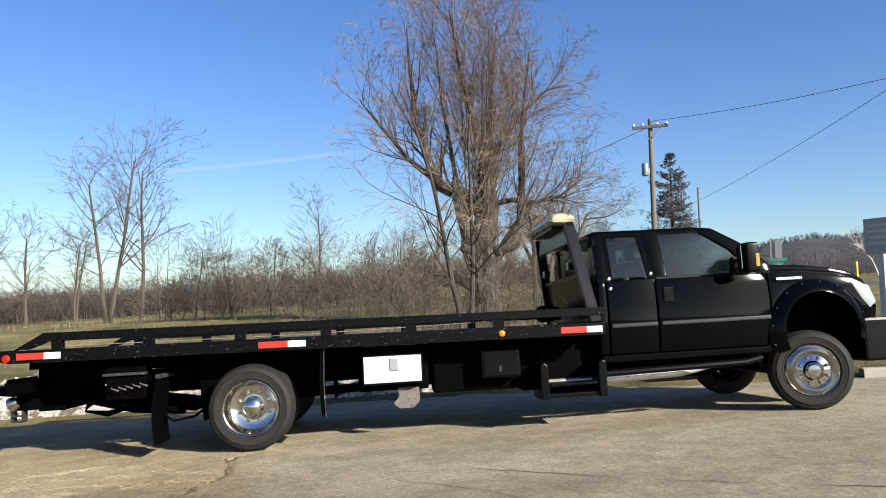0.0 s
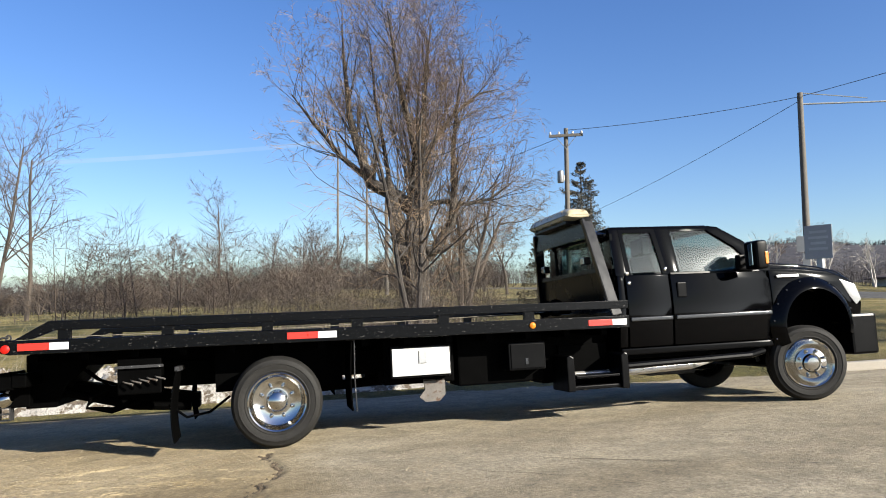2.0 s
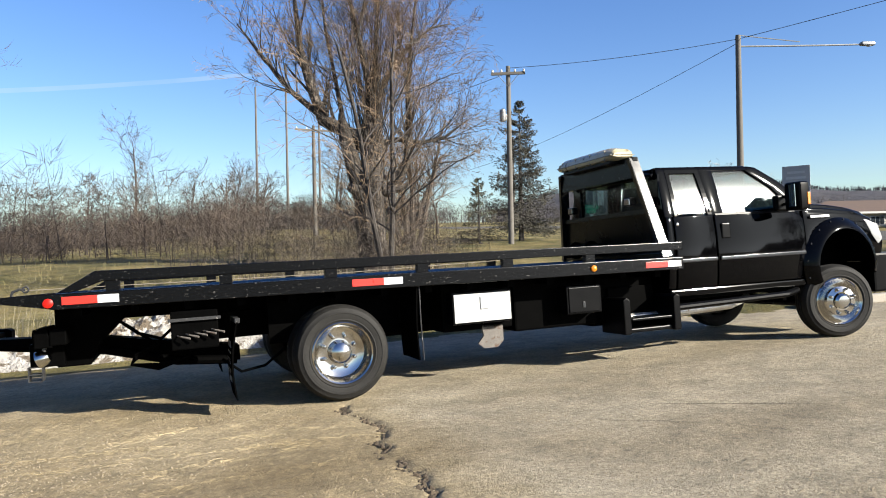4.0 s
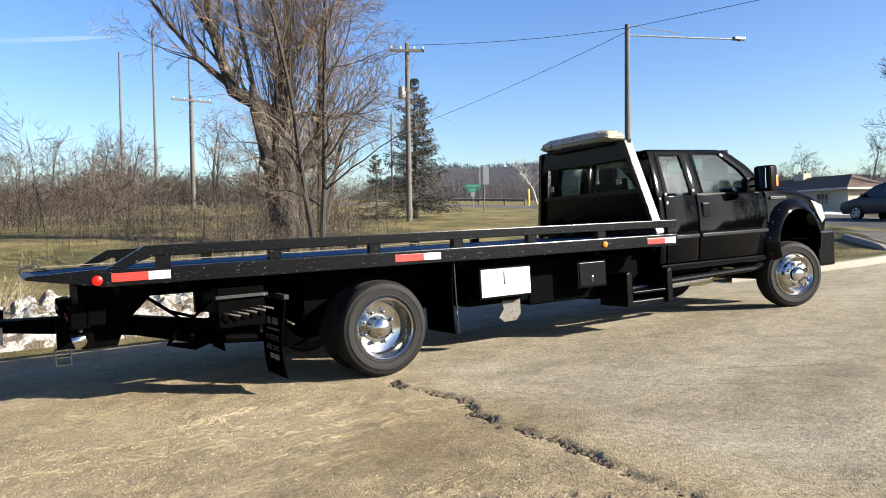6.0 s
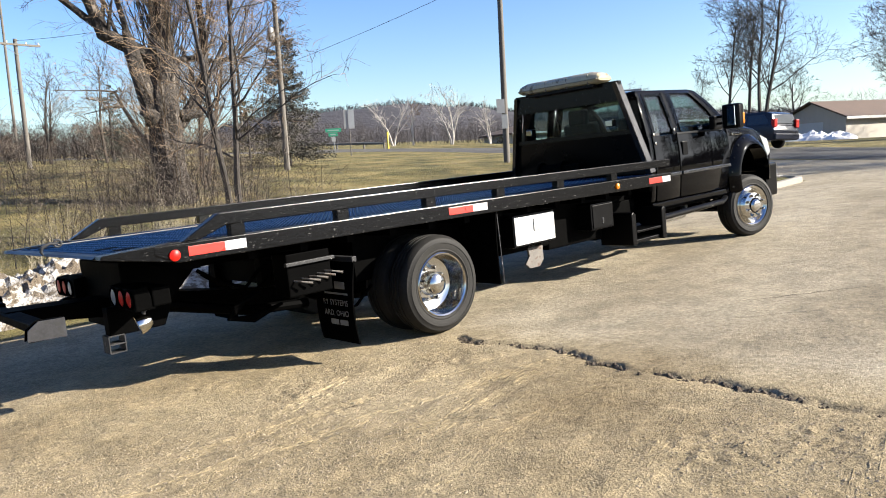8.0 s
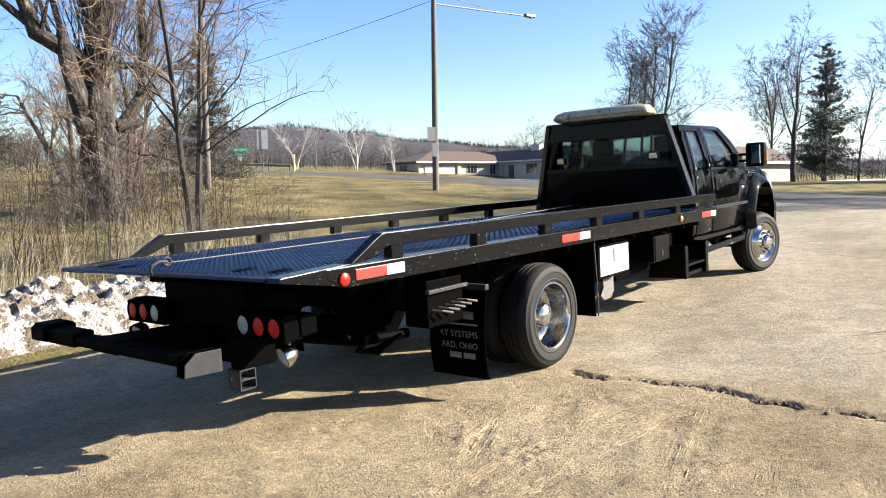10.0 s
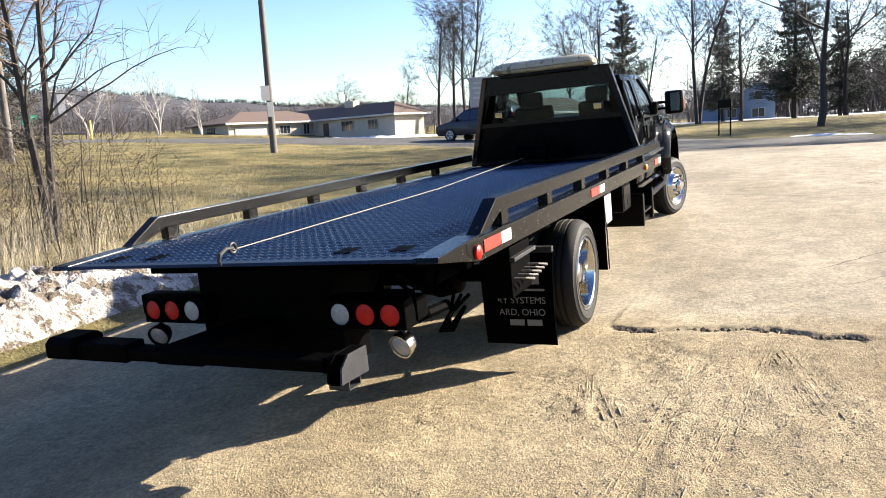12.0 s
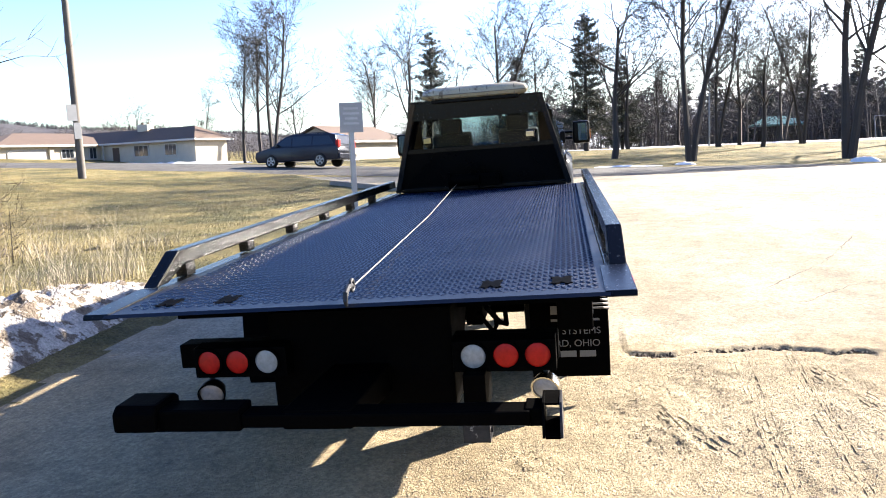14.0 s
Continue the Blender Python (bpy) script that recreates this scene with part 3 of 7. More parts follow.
    # running board and step
    part("running_board", tube([(3.42, s * 1.04, 0.50), (4.9, s * 1.04, 0.53), (5.1, s * 0.98, 0.56)], 0.035, 10), TRIM, truck, "black tubular running board")
    # mirror
    mir = part("mirror_arm", tube([(4.98, s * 0.95, 1.50), (4.96, s * 1.14, 1.50)], 0.018, 8, tube([(4.98, s * 0.95, 1.58), (4.96, s * 1.14, 1.58)], 0.018, 8)), TRIM, truck)
    part("mirror_head", box(4.88, 5.02, *sorted((s * 1.10, s * 1.33)), 1.42, 1.72, 0.04, seg=3), TRIM, mir, "tall black tow mirror", True)
    part("mirror_glass", box(-0.004, 0.004, -0.08, 0.08, -0.115, 0.115, m=pose(4.872, s * 1.215, 1.575, 0, 0, s * 17.5)), MIRROR, mir)
    part("mirror_lamp", box(4.97, 5.01, *sorted((s * 1.318, s * 1.338)), 1.47, 1.60, 0.008), AMBER, mir, "amber mirror lamp")
    part("mirror_foot", box(4.88, 5.10, *sorted((s * 0.93, s * 1.0)), 1.43, 1.60, 0.02), TRIM, mir)


both(greenhouse)
bm = prism([(5.23, 1.30), (5.23, 1.455), (5.6, 1.45), (6.05, 1.40), (6.30, 1.31), (6.40, 1.20), (6.42, 0.95), (6.36, 0.80), (6.2, 0.80), (6.2, 1.2)], -0.93, 0.93, 0.03, seg=3)
part("hood", bm, BLACK, truck, "glossy black hood", True)
part("hood_bulge", prism([(5.24, 1.36), (5.25, 1.49), (5.34, 1.52), (5.8, 1.487), (6.05, 1.452), (6.30, 1.39), (6.42, 1.30), (6.42, 1.15), (6.0, 1.15)], -0.80, 0.80, 0.03, seg=3), BLACK, truck, smooth=True)
part("grille", box(6.38, 6.44, -0.62, 0.62, 0.92, 1.24, 0.015), CHROME, truck, "chrome grille")
part("front_bumper", box(6.22, 6.56, -1.0, 1.0, 0.45, 0.90, 0.03), TRIM, truck, "heavy black front bumper")
part("engine_bay", box(5.25, 6.2, -0.6, 0.6, 0.5, 1.3, 0.02), FRAME, truck)
w = prism([(5.25, 1.49), (5.29, 1.50), (5.04, 1.745), (4.76, 1.94), (4.72, 1.925), (5.02, 1.725)], -0.74, 0.74)
part("windscreen", w, GLASS, truck).visible_shadow = False
rear_glass = part("rear_window", box(3.485, 3.492, -0.72, 0.72, 1.48, 1.87), DARK_GLASS, truck)
rear_glass.visible_shadow = False
bm = box(3.465, 3.50, -0.90, 0.90, 1.38, 1.50, 0.005)
box(3.465, 3.50, -0.78, 0.78, 1.86, 1.94, 0.005, bm)
box(3.465, 3.50, -0.86, -0.70, 1.48, 1.88, 0.005, bm)
box(3.465, 3.50, 0.70, 0.86, 1.48, 1.88, 0.005, bm)
part("rear_wall", bm, BLACK, truck)


def seat(y, w=0.5):
    s = part("seat", box(4.20, 4.68, y - w / 2, y + w / 2, 0.95, 1.12, 0.05, seg=3), SEAT, truck, "grey cloth seat", True)
    b = box(-0.07, 0.07, y - w / 2, y + w / 2, 0, 0.62, 0.05, seg=3)
    part("seat_back", merge(b, None, pose(4.22, 0, 1.08, 0, -14, 0)), SEAT, s, smooth=True)
    part("headrest", box(3.99, 4.09, y - 0.14, y + 0.14, 1.66, 1.86, 0.04, seg=3), SEAT, s, smooth=True)


seat(0.42)
seat(-0.42)
part("dashboard", box(4.85, 5.2, -0.85, 0.85, 1.15, 1.40, 0.05, seg=3), TRIM, truck, smooth=True)
ring = lathe([(0.185 + 0.016 * math.cos(a), 0.016 * math.sin(a)) for a in [2 * math.pi * i / 8 for i in range(8)]], 32, closed=True)
part("steering_wheel", merge(ring, None, pose(4.80, 0.42, 1.36, 0, 0, 90) @ pose(0, 0, 0, -25, 0, 0)), TRIM, truck, smooth=True)

# chassis
bm = box(-1.2, 6.3, -0.46, -0.36, 0.56, 0.80, 0.01)
box(-1.2, 6.3, 0.36, 0.46, 0.56, 0.80, 0.01, bm)
for x in (-1.1, 0.6, 1.6, 2.6, 3.6, 4.6):
    box(x - 0.05, x + 0.05, -0.36, 0.36, 0.58, 0.76, 0.0, bm)
part("chassis_frame", bm, FRAME, truck, "black steel chassis rails")
bm = lathe([(0.07, -0.95), (0.07, 0.95)], 16, None, Matrix.Translation((0, 0, 0.405)))
merge(lathe([(0.0, -0.2), (0.16, -0.16), (0.2, 0), (0.16, 0.16), (0.0, 0.2)], 16), bm, Matrix.Translation((0, 0, 0.405)))
part("rear_axle", bm, FRAME, truck)
part("front_axle", lathe([(0.06, -0.9), (0.06, 0.9)], 16, None, Matrix.Translation((5.6, 0, 0.40))), FRAME, truck)
part("exhaust_pipe", tube([(2.9, -0.80, 0.42), (3.6, -0.84, 0.43), (4.3, -0.84, 0.45), (4.75, -0.60, 0.50)], 0.042, 14), PIPE, truck, "rusty silver exhaust pipe")
part("fuel_tank", box(1.0, 2.5, 0.5, 0.95, 0.42, 0.85, 0.05), FRAME, truck)

# carrier bed
def on_bed(p):
    """A point of the level bed where it lies on the sagging, slightly twisted one."""
    q = BEDM @ p
    f = smooth(-0.5, 2.6, -p.x)
    q.z -= 0.020 * f * (p.y + 1.25) / 2.3 + 0.016 * smooth(2.0, 2.65, -p.x)
    return q


def bed(name, bm, material, parent=truck, label="", smooth_=False):
    """A part of the tilted bed."""
    for v in bm.verts:
        v.co = on_bed(v.co)
    return part(name, bm, material, parent, label, smooth_)


TOP = 1.04
deck = bed("deck", prism([(-2.62, TOP - 0.012), (-2.60, TOP)] + [(-2.45 + 0.15 * k, TOP) for k in range(39)] + [(3.40, TOP), (3.40, 0.94), (-2.1, 0.94), (-2.45, TOP - 0.05)], -1.14, 1.04), DECK_PLATE, label="black steel tread-plate deck with the sky's blue reflection painted in")
POSTS = (-1.74, -0.92, -0.08, 0.72, 1.53, 2.38)


def rail(s):
    g = 0.0 if s < 0 else 0.10   # the far rail stands a little further in
    paint = CHIPPED if s < 0 else BED
    y0, y1 = sorted((s * (1.145 - g), s * (1.245 - g)))
    bed("side_rail", prism([(-2.16, 0.925), (3.42, 0.925), (3.42, 1.045), (-2.30, 1.045), (-2.30, 0.99)], y0, y1, 0.006), paint, label="chipped black side rail")
    bed("tail_flare", prism([(-2.60, TOP + 0.004), (-2.61, TOP - 0.02), (-2.16, 0.93), (-2.13, 1.05), (-2.2, 1.05)], *sorted((s * (1.12 - g), s * (1.243 - g))), 0.004), paint)
    bed("top_rail", prism([(-1.86, 1.195), (3.42, 1.195), (3.42, 1.115), (-1.82, 1.115), (-2.00, 1.047), (-2.12, 1.047)], *sorted((s * (1.165 - g), s * (1.24 - g))), 0.006), paint, label="chipped black upper rail")
    for x in POSTS:
        bed("rail_post", box(x - 0.05, x + 0.05, *sorted((s * (1.17 - g), s * (1.235 - g))), 1.04, 1.12, 0.004), paint)
    ys = s * (1.249 - g)
    for x0, x1 in ((-2.09, -1.70), (0.09, 0.53), (2.98, 3.39)):
        xm = x0 + (x1 - x0) * 0.62
        bed("red_reflector", box(x0, xm, *sorted((s * (1.24 - g), ys)), 0.955, 1.015, 0.002), RED, label="red reflective tape")
        bed("white_reflector", box(xm, x1, *sorted((s * (1.24 - g), ys)), 0.955, 1.015, 0.002), WHITE_TAPE, label="white reflective tape")
    lamp = lathe([(0.035, 0.0), (0.035, -0.012), (0.02, -0.02), (0.0, -0.022)], 20)
    ob = bed("side_marker", merge(lamp, None, Matrix.Translation((-2.18, 0, 0.975)) @ (pose(0, s * (1.245 - g), 0, 0, 0, 180 if s > 0 else 0))), RED_LENS, label="round red marker lamp", smooth_=True)
    lamp = lathe([(0.03, 0.0), (0.03, -0.015), (0.015, -0.025), (0.0, -0.027)], 20)
    bed("amber_marker", merge(lamp, None, Matrix.Translation((2.40, 0, 0.985)) @ (pose(0, s * (1.245 - g), 0, 0, 0, 180 if s > 0 else 0))), AMBER, label="amber marker lamp", smooth_=True)


both(rail)
bm = box(-2.2, 3.4, -0.42, -0.30, 0.80, 0.94, 0.0)
box(-2.2, 3.4, 0.30, 0.42, 0.80, 0.94, 0.0, bm)
for i in range(14):
    x = -2.0 + i * 0.40
    bed("cross_member", box(x - 0.03, x + 0.03, -1.12, 1.02, 0.86, 0.938), FRAME)
bed("bed_subframe", bm, FRAME, label="black long beams under the deck")

# headboard
hb = part("headboard", box(3.36, 3.40, -0.99, 0.99, 1.02, 1.06, 0.004), BED, truck, "black headboard behind the cab")


def hb_point(y, z):
    """A point of the headboard, which leans back towards its top."""
    return Vector((3.40 - (z - 1.02) * 0.13, y, z))


def hb_bar(a, b, w, d, name, material=BED, label=""):
    p, q = hb_point(*a), hb_point(*b)
    v = (q - p)
    zl = v.normalized()
    yl = zl.cross(Vector((1, 0, 0))).normalized()
    xl = yl.cross(zl)
    m = Matrix(((xl.x, yl.x, zl.x, p.x), (xl.y, yl.y, zl.y, p.y), (xl.z, yl.z, zl.z, p.z), (0, 0, 0, 1)))
    one = bmesh.new()
    bmesh.ops.create_cube(one, size=1)
    for vv in one.verts:
        vv.co = Vector((vv.co.x * d, vv.co.y * w, (vv.co.z + 0.5) * v.length))
    bmesh.ops.bevel(one, geom=list(one.edges), offset=0.006, segments=2, affect="EDGES")
    bmesh.ops.transform(one, matrix=m, verts=one.verts)
    return part(name, one, material, hb, label)


for s in (-1, 1):
    hb_bar((s * 1.02, 1.02), (s * 0.73, 2.06), 0.06, 0.11, "upright", STRUT)
hb_bar((-0.77, 1.965), (0.77, 1.965), 0.22, 0.07, "top_bar")
hb_bar((-0.90, 1.50), (0.90, 1.50), 0.05, 0.05, "middle_bar")
pan = bmesh.new()
pts = [hb_point(-0.99, 1.04), hb_point(0.99, 1.04), hb_point(0.86, 1.50), hb_point(-0.86, 1.50)]
f = pan.faces.new([pan.verts.new(p) for p in pts])
ext = bmesh.ops.extrude_face_region(pan, geom=[f])
bmesh.ops.translate(pan, verts=[v for v in ext["geom"] if isinstance(v, bmesh.types.BMVert)], vec=(0.03, 0, 0))
part("panel", pan, SATIN, hb, "solid lower headboard panel")

# light bar
def bar_shell(z0, z1, inset):
    """Half of the light bar's shell: a long lens with sloping ends and rounded sides."""
    bm = bmesh.new()
    rings = []
    for y, f in ((-0.60, 0.30), (-0.57, 0.72), (-0.46, 1.0), (-0.2, 1.0), (0.2, 1.0), (0.46, 1.0), (0.57, 0.72), (0.60, 0.30)):
        ring = []
        for x, h in ((3.10, 0.0), (3.115, 0.55), (3.16, 0.92), (3.25, 1.0), (3.34, 0.92), (3.385, 0.55), (3.40, 0.0)):
            ring.append(bm.verts.new((3.25 + (x - 3.25) * (inset + (1 - inset) * f), y, z0 + (z1 - z0) * h * f)))
        rings.append(ring)
    for a, b in zip(rings, rings[1:]):
        for k in range(6):
            bm.faces.new((a[k], b[k], b[k + 1], a[k + 1]))
        bm.faces.new((a[0], a[6], b[6], b[0]))
    bm.faces.new(rings[0])
    bm.faces.new(rings[-1][::-1])
    return bm


bar = part("light_bar", bar_shell(2.125, 2.215, 0.7), BAR_LENS, truck, "weathered cream emergency light bar", True)
part("lower_lens", bar_shell(2.12, 2.062, 0.8), BAR_LENS, bar, smooth=True)
part("bar_seam", box(3.098, 3.402, -0.585, 0.585, 2.1185, 2.1265, 0.002), BAR_SEAM, bar)
for y in (-0.46, -0.155, 0.155, 0.46):
    part("lens_joint", box(3.107, 3.393, y - 0.005, y + 0.005, 2.07, 2.185, 0.002), BAR_SEAM, bar)
part("bar_base", box(3.14, 3.38, -0.50, 0.50, 2.04, 2.075, 0.005), TRIM, bar)
for s in (-1, 1):
    wl_ = part("work_lamp", box(3.26, 3.33, s * 0.60 - 0.055, s * 0.60 + 0.055, 1.575, 1.66, 0.012), TRIM, truck, "small work lamp")
    part("lens", box(3.252, 3.262, s * 0.60 - 0.045, s * 0.60 + 0.045, 1.585, 1.65, 0.003), MIRROR, wl_)

# toolboxes, steps, flaps on the visible side
tb = part("toolbox", box(1.05, 1.64, -1.04, -0.55, 0.53, 0.825, 0.008), TRIM, truck, "toolbox under the bed with a white door")
part("toolbox_door", box(1.065, 1.625, -1.052, -1.04, 0.548, 0.808, 0.006), WHITE, tb, "white painted toolbox door")
part("latch", box(1.32, 1.40, -1.062, -1.05, 0.66, 0.78, 0.004), STEEL, tb, "paddle latch")
tb2 = part("toolbox", box(2.22, 2.60, -1.04, -0.6, 0.53, 0.80, 0.01), TRIM, truck, "black toolbox")
part("latch", box(2.385, 2.415, -1.055, -1.04, 0.585, 0.645, 0.004), MOULDING, tb2)
part("toolbox_door", box(2.24, 2.58, -1.049, -1.04, 0.545, 0.785, 0.006), TRIM, tb2)

# ---- the truck's tail, underside and fittings ----
STEEL_DARK = mat("scuffed_dark_steel", (0.025, 0.025, 0.026), 0.5, spec=0.15, var=0.4, scale=9, spots=(0.22, 0.21, 0.2), spot_at=0.62, spot_scale=18)
PLATE = mat("scuffed_grey_plate", (0.022, 0.022, 0.024), 0.5, spec=0.15, var=0.4, scale=14, spots=(0.02, 0.02, 0.02), spot_at=0.55, spot_scale=22)
SMOKE_LENS = mat("smoky_lamp_lens", (0.16, 0.16, 0.17), 0.1, coat=0.6, var=0.3, scale=20)
LETTER = mat("grey_flap_lettering", (0.11, 0.11, 0.11), 0.6, var=0.15)
CABLE = mat("wire_rope", (0.20, 0.17, 0.13), 0.55, metal=0.2, var=0.25, scale=40)
RUST = mat("grey_rusty_steel", (0.085, 0.075, 0.065), 0.7, var=0.4, scale=12, spots=(0.05, 0.026, 0.014), spot_at=0.55, spot_scale=14)

# tread lugs over the deck: long rows of small raised bars, turned alternately
def tread():
    verts, faces = [], []
    step, row = 0.036, 0.026
    nx, ny = int(5.85 / step), int(2.1 / row)
    for j in range(ny):
        y = -1.1 + row * (j + 0.5)
        for i in range(nx):
            x = -2.52 + step * (i + 0.5 * (j % 2))
            a = radians(40 if (i + j) % 2 else -40)
            c, s = math.cos(a), math.sin(a)
            k = len(verts)
            for dx, dy, dz in ((-0.0135, -0.0045, 0), (0.0135, -0.0045, 0), (0.0135, 0.0045, 0), (-0.0135, 0.0045, 0), (-0.009, 0, 0.0035), (0.009, 0, 0.0035)):
                p = on_bed(Vector((x + dx * c - dy * s, y + dx * s + dy * c, TOP + dz + 0.0008)))
                verts.append(tuple(p))
            faces += [(k, k + 1, k + 5, k + 4), (k + 2, k + 3, k + 4, k + 5), (k + 1, k + 2, k + 5), (k + 3, k, k + 4)]
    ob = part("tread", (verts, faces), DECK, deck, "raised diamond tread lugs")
    tagged(ob, kind="stuff")


tread()
for x, y in ((-2.43, 0.82), (-2.42, 0.54), (-2.38, -0.65), (-2.37, -0.95)):
    bm = box(-0.07, 0.07, -0.016, 0.016, TOP + 0.003, TOP + 0.0065, m=pose(x, y, 0, 0, 0, 28))
    box(-0.07, 0.07, -0.016, 0.016, TOP + 0.0031, TOP + 0.0066, 0, bm, m=pose(x, y, 0, 0, 0, -28))
    box(-0.04, 0.04, -0.04, 0.04, TOP + 0.0032, TOP + 0.0067, 0, bm, m=pose(x, y, 0, 0, 0, 0))
    bed("chain_slot", bm, FRAME, deck, "dark keyhole chain slot")

# winch rope along the deck, its hook and the winch
part("winch_rope", tube([(3.30, 0.28, 1.10), (0.3, 0.10, 1.063), (-2.50, -0.07, 1.092)], 0.0032, 6), CABLE, truck, "pale wire winch rope")
hook = part("hook", tube([(-2.50, -0.07, 1.10), (-2.55, -0.07, 1.105), (-2.60, -0.07, 1.085), (-2.612, -0.07, 1.055), (-2.60, -0.07, 1.03)], [0.009, 0.011, 0.012, 0.010, 0.006], 10), STEEL_DARK, truck, "scuffed steel tow hook over the tail", True)
part("hook_eye", lathe([(0.024 + 0.008 * math.cos(a), 0.008 * math.sin(a)) for a in [k * math.pi / 4 for k in range(8)]], 18, m=Matrix.Translation((-2.50, -0.07, 1.10)), closed=True), STEEL_DARK, hook, smooth=True)
bm = lathe([(0.07, -0.16), (0.07, 0.16)], 18, m=Matrix.Translation((3.16, 0.18, 1.14)))
merge(lathe([(0.10, -0.02), (0.10, 0.0)], 18), bm, Matrix.Translation((3.16, 0.02, 1.14)))
merge(lathe([(0.10, -0.0), (0.10, 0.02)], 18), bm, Matrix.Translation((3.16, 0.34, 1.14)))
part("winch", bm, FRAME, truck, "black winch at the foot of the headboard", True)
part("winch_motor", box(3.10, 3.24, -0.24, 0.0, 1.06, 1.20, 0.02), FRAME, truck)

# tail lamps
def tail_lamps(s):
    g = 0.0 if s < 0 else 0.12
    y0, y1 = sorted((s * (0.45 - g), s * (0.91 - g)))
    p = part("tail_lamp_panel", prism([(-2.33, 0.645), (-2.33, 0.79), (-2.24, 0.80), (-2.20, 0.645)], y0, y1, 0.008), FRAME, truck, "black tail-lamp panel")
    for y, m, lab in ((0.545, CLEAR_LENS, "clear reversing lamp"), (0.69, RED_LENS, "round red tail lamp"), (0.83, RED_LENS, "round red tail lamp")):
        lens = lathe([(0.056, 0.0), (0.056, -0.003), (0.045, -0.008), (0.02, -0.010), (0.0, -0.0105)], 28)
        part("lamp", merge(lens, None, Matrix.Translation((-2.332, s * (y - g), 0.722)) @ pose(0, 0, 0, 0, 0, -90)), m, p, lab, True)
        part("grommet", merge(lathe([(0.056, 0.002), (0.066, 0.0), (0.066, -0.010), (0.056, -0.012)], 28, closed=True), None, Matrix.Translation((-2.332, s * (y - g), 0.722)) @ pose(0, 0, 0, 0, 0, -90)), FLAP, p, smooth=True)
    # round work lamp hanging below
    wy = -0.86 if s < 0 else 0.74
    m = Matrix.Translation((-2.28, wy, 0.565)) @ pose(0, 0, 0, 0, 0, -90 + s * 12) @ pose(0, 0, 0, 18, 0, 0)
    w_ = part("work_lamp", lathe([(0.0, 0.06), (0.035, 0.052), (0.058, 0.02), (0.066, -0.02), (0.066, -0.035), (0.058, -0.035), (0.056, -0.02), (0.0, -0.015)], 28, m=m), CHROME if s < 0 else TRIM, truck, "round work lamp", True)
    part("lens", lathe([(0.058, -0.022), (0.04, -0.034), (0.0, -0.038)], 24, m=m), CLEAR_LENS if s < 0 else SMOKE_LENS, w_, smooth=True)
    part("bracket", tube([(-2.27, wy, 0.62), (-2.25, wy, 0.67)], 0.014, 8), STEEL_DARK, w_)


both(tail_lamps)

# tail frame and wheel lift
bm = prism([(-2.24, 0.44), (-1.98, 0.44), (-1.90, 0.62), (-1.72, 0.80), (-1.66, 0.93), (-2.24, 0.93)], -0.44, 0.44, 0.012)
box(-2.22, -2.10, -0.92, 0.92, 0.66, 0.78, 0.01, bm)
part("tail_frame", bm, FRAME, truck, "black tail frame under the deck")
part("lift_boom", prism([(-2.9, 0.62), (-2.9, 0.70), (-2.0, 0.66), (-0.75, 0.46), (-0.75, 0.32), (-2.0, 0.50)], -0.14, 0.14, 0.01), FRAME, truck, "black wheel-lift boom")
bm = box(-2.92, -2.81, -0.82, 0.30, 0.635, 0.69, 0.010)
box(-2.93, -2.80, 0.30, 0.80, 0.625, 0.715, 0.012, bm)
part("lift_crossbar", bm, FRAME, truck, "chipped black wheel-lift crossbar")
part("lift_claw", prism([(-2.96, 0.635), (-2.96, 0.71), (-2.93, 0.74), (-2.78, 0.74), (-2.75, 0.72), (-2.75, 0.635)], 0.64, 0.82, 0.012), FRAME, truck, "black wheel-lift arm end")
END = [(-2.965, 0.605), (-2.955, 0.67), (-2.895, 0.715), (-2.75, 0.71), (-2.75, 0.595)]
claw = part("lift_claw", prism(END, -0.936, -0.926, 0.002), PLATE, truck, "scuffed steel wheel-lift end plate")
part("inner_plate", prism(END, -0.872, -0.862, 0.002), FRAME, claw)
part("web", box(-2.955, -2.75, -0.926, -0.872, 0.598, 0.606, 0.001), FRAME, claw)
part("web", box(-2.89, -2.75, -0.926, -0.872, 0.702, 0.710, 0.001), FRAME, claw)
part("lift_stub", box(-2.90, -2.79, -0.862, -0.80, 0.625, 0.695, 0.006), FRAME, truck)
bm = bmesh.new()
for x0, x1, z0, z1 in ((-2.43, -2.32, 0.357, 0.364), (-2.43, -2.32, 0.413, 0.421), (-2.43, -2.32, 0.470, 0.477), (-2.43, -2.423, 0.357, 0.477), (-2.327, -2.32, 0.357, 0.477)):
    box(x0, x1, -0.61, -0.49, z0, z1, 0.001, bm)
part("receiver_tube", bm, STEEL_DARK, truck, "double square receiver tube")
part("receiver_stay", box(-2.41, -2.16, -0.60, -0.50, 0.470, 0.66, 0.006), FRAME, truck)
for y in (-0.40, 0.40):
    part("lift_strut", tube([(-2.15, y * 0.9, 0.62), (-1.3, y, 0.40), (-0.8, y, 0.36)], 0.04, 8), FRAME, truck)
part("hydraulic_hose", tube([(-1.75, -0.55, 0.80), (-1.6, -0.60, 0.68), (-1.42, -0.62, 0.62), (-1.3, -0.6, 0.72), (-1.12, -0.6, 0.80)], 0.014, 8), FLAP, truck)
part("hydraulic_hose", tube([(-1.70, -0.50, 0.76), (-1.5, -0.55, 0.60), (-1.3, -0.55, 0.58), (-1.05, -0.5, 0.70)], 0.012, 8), FLAP, truck)

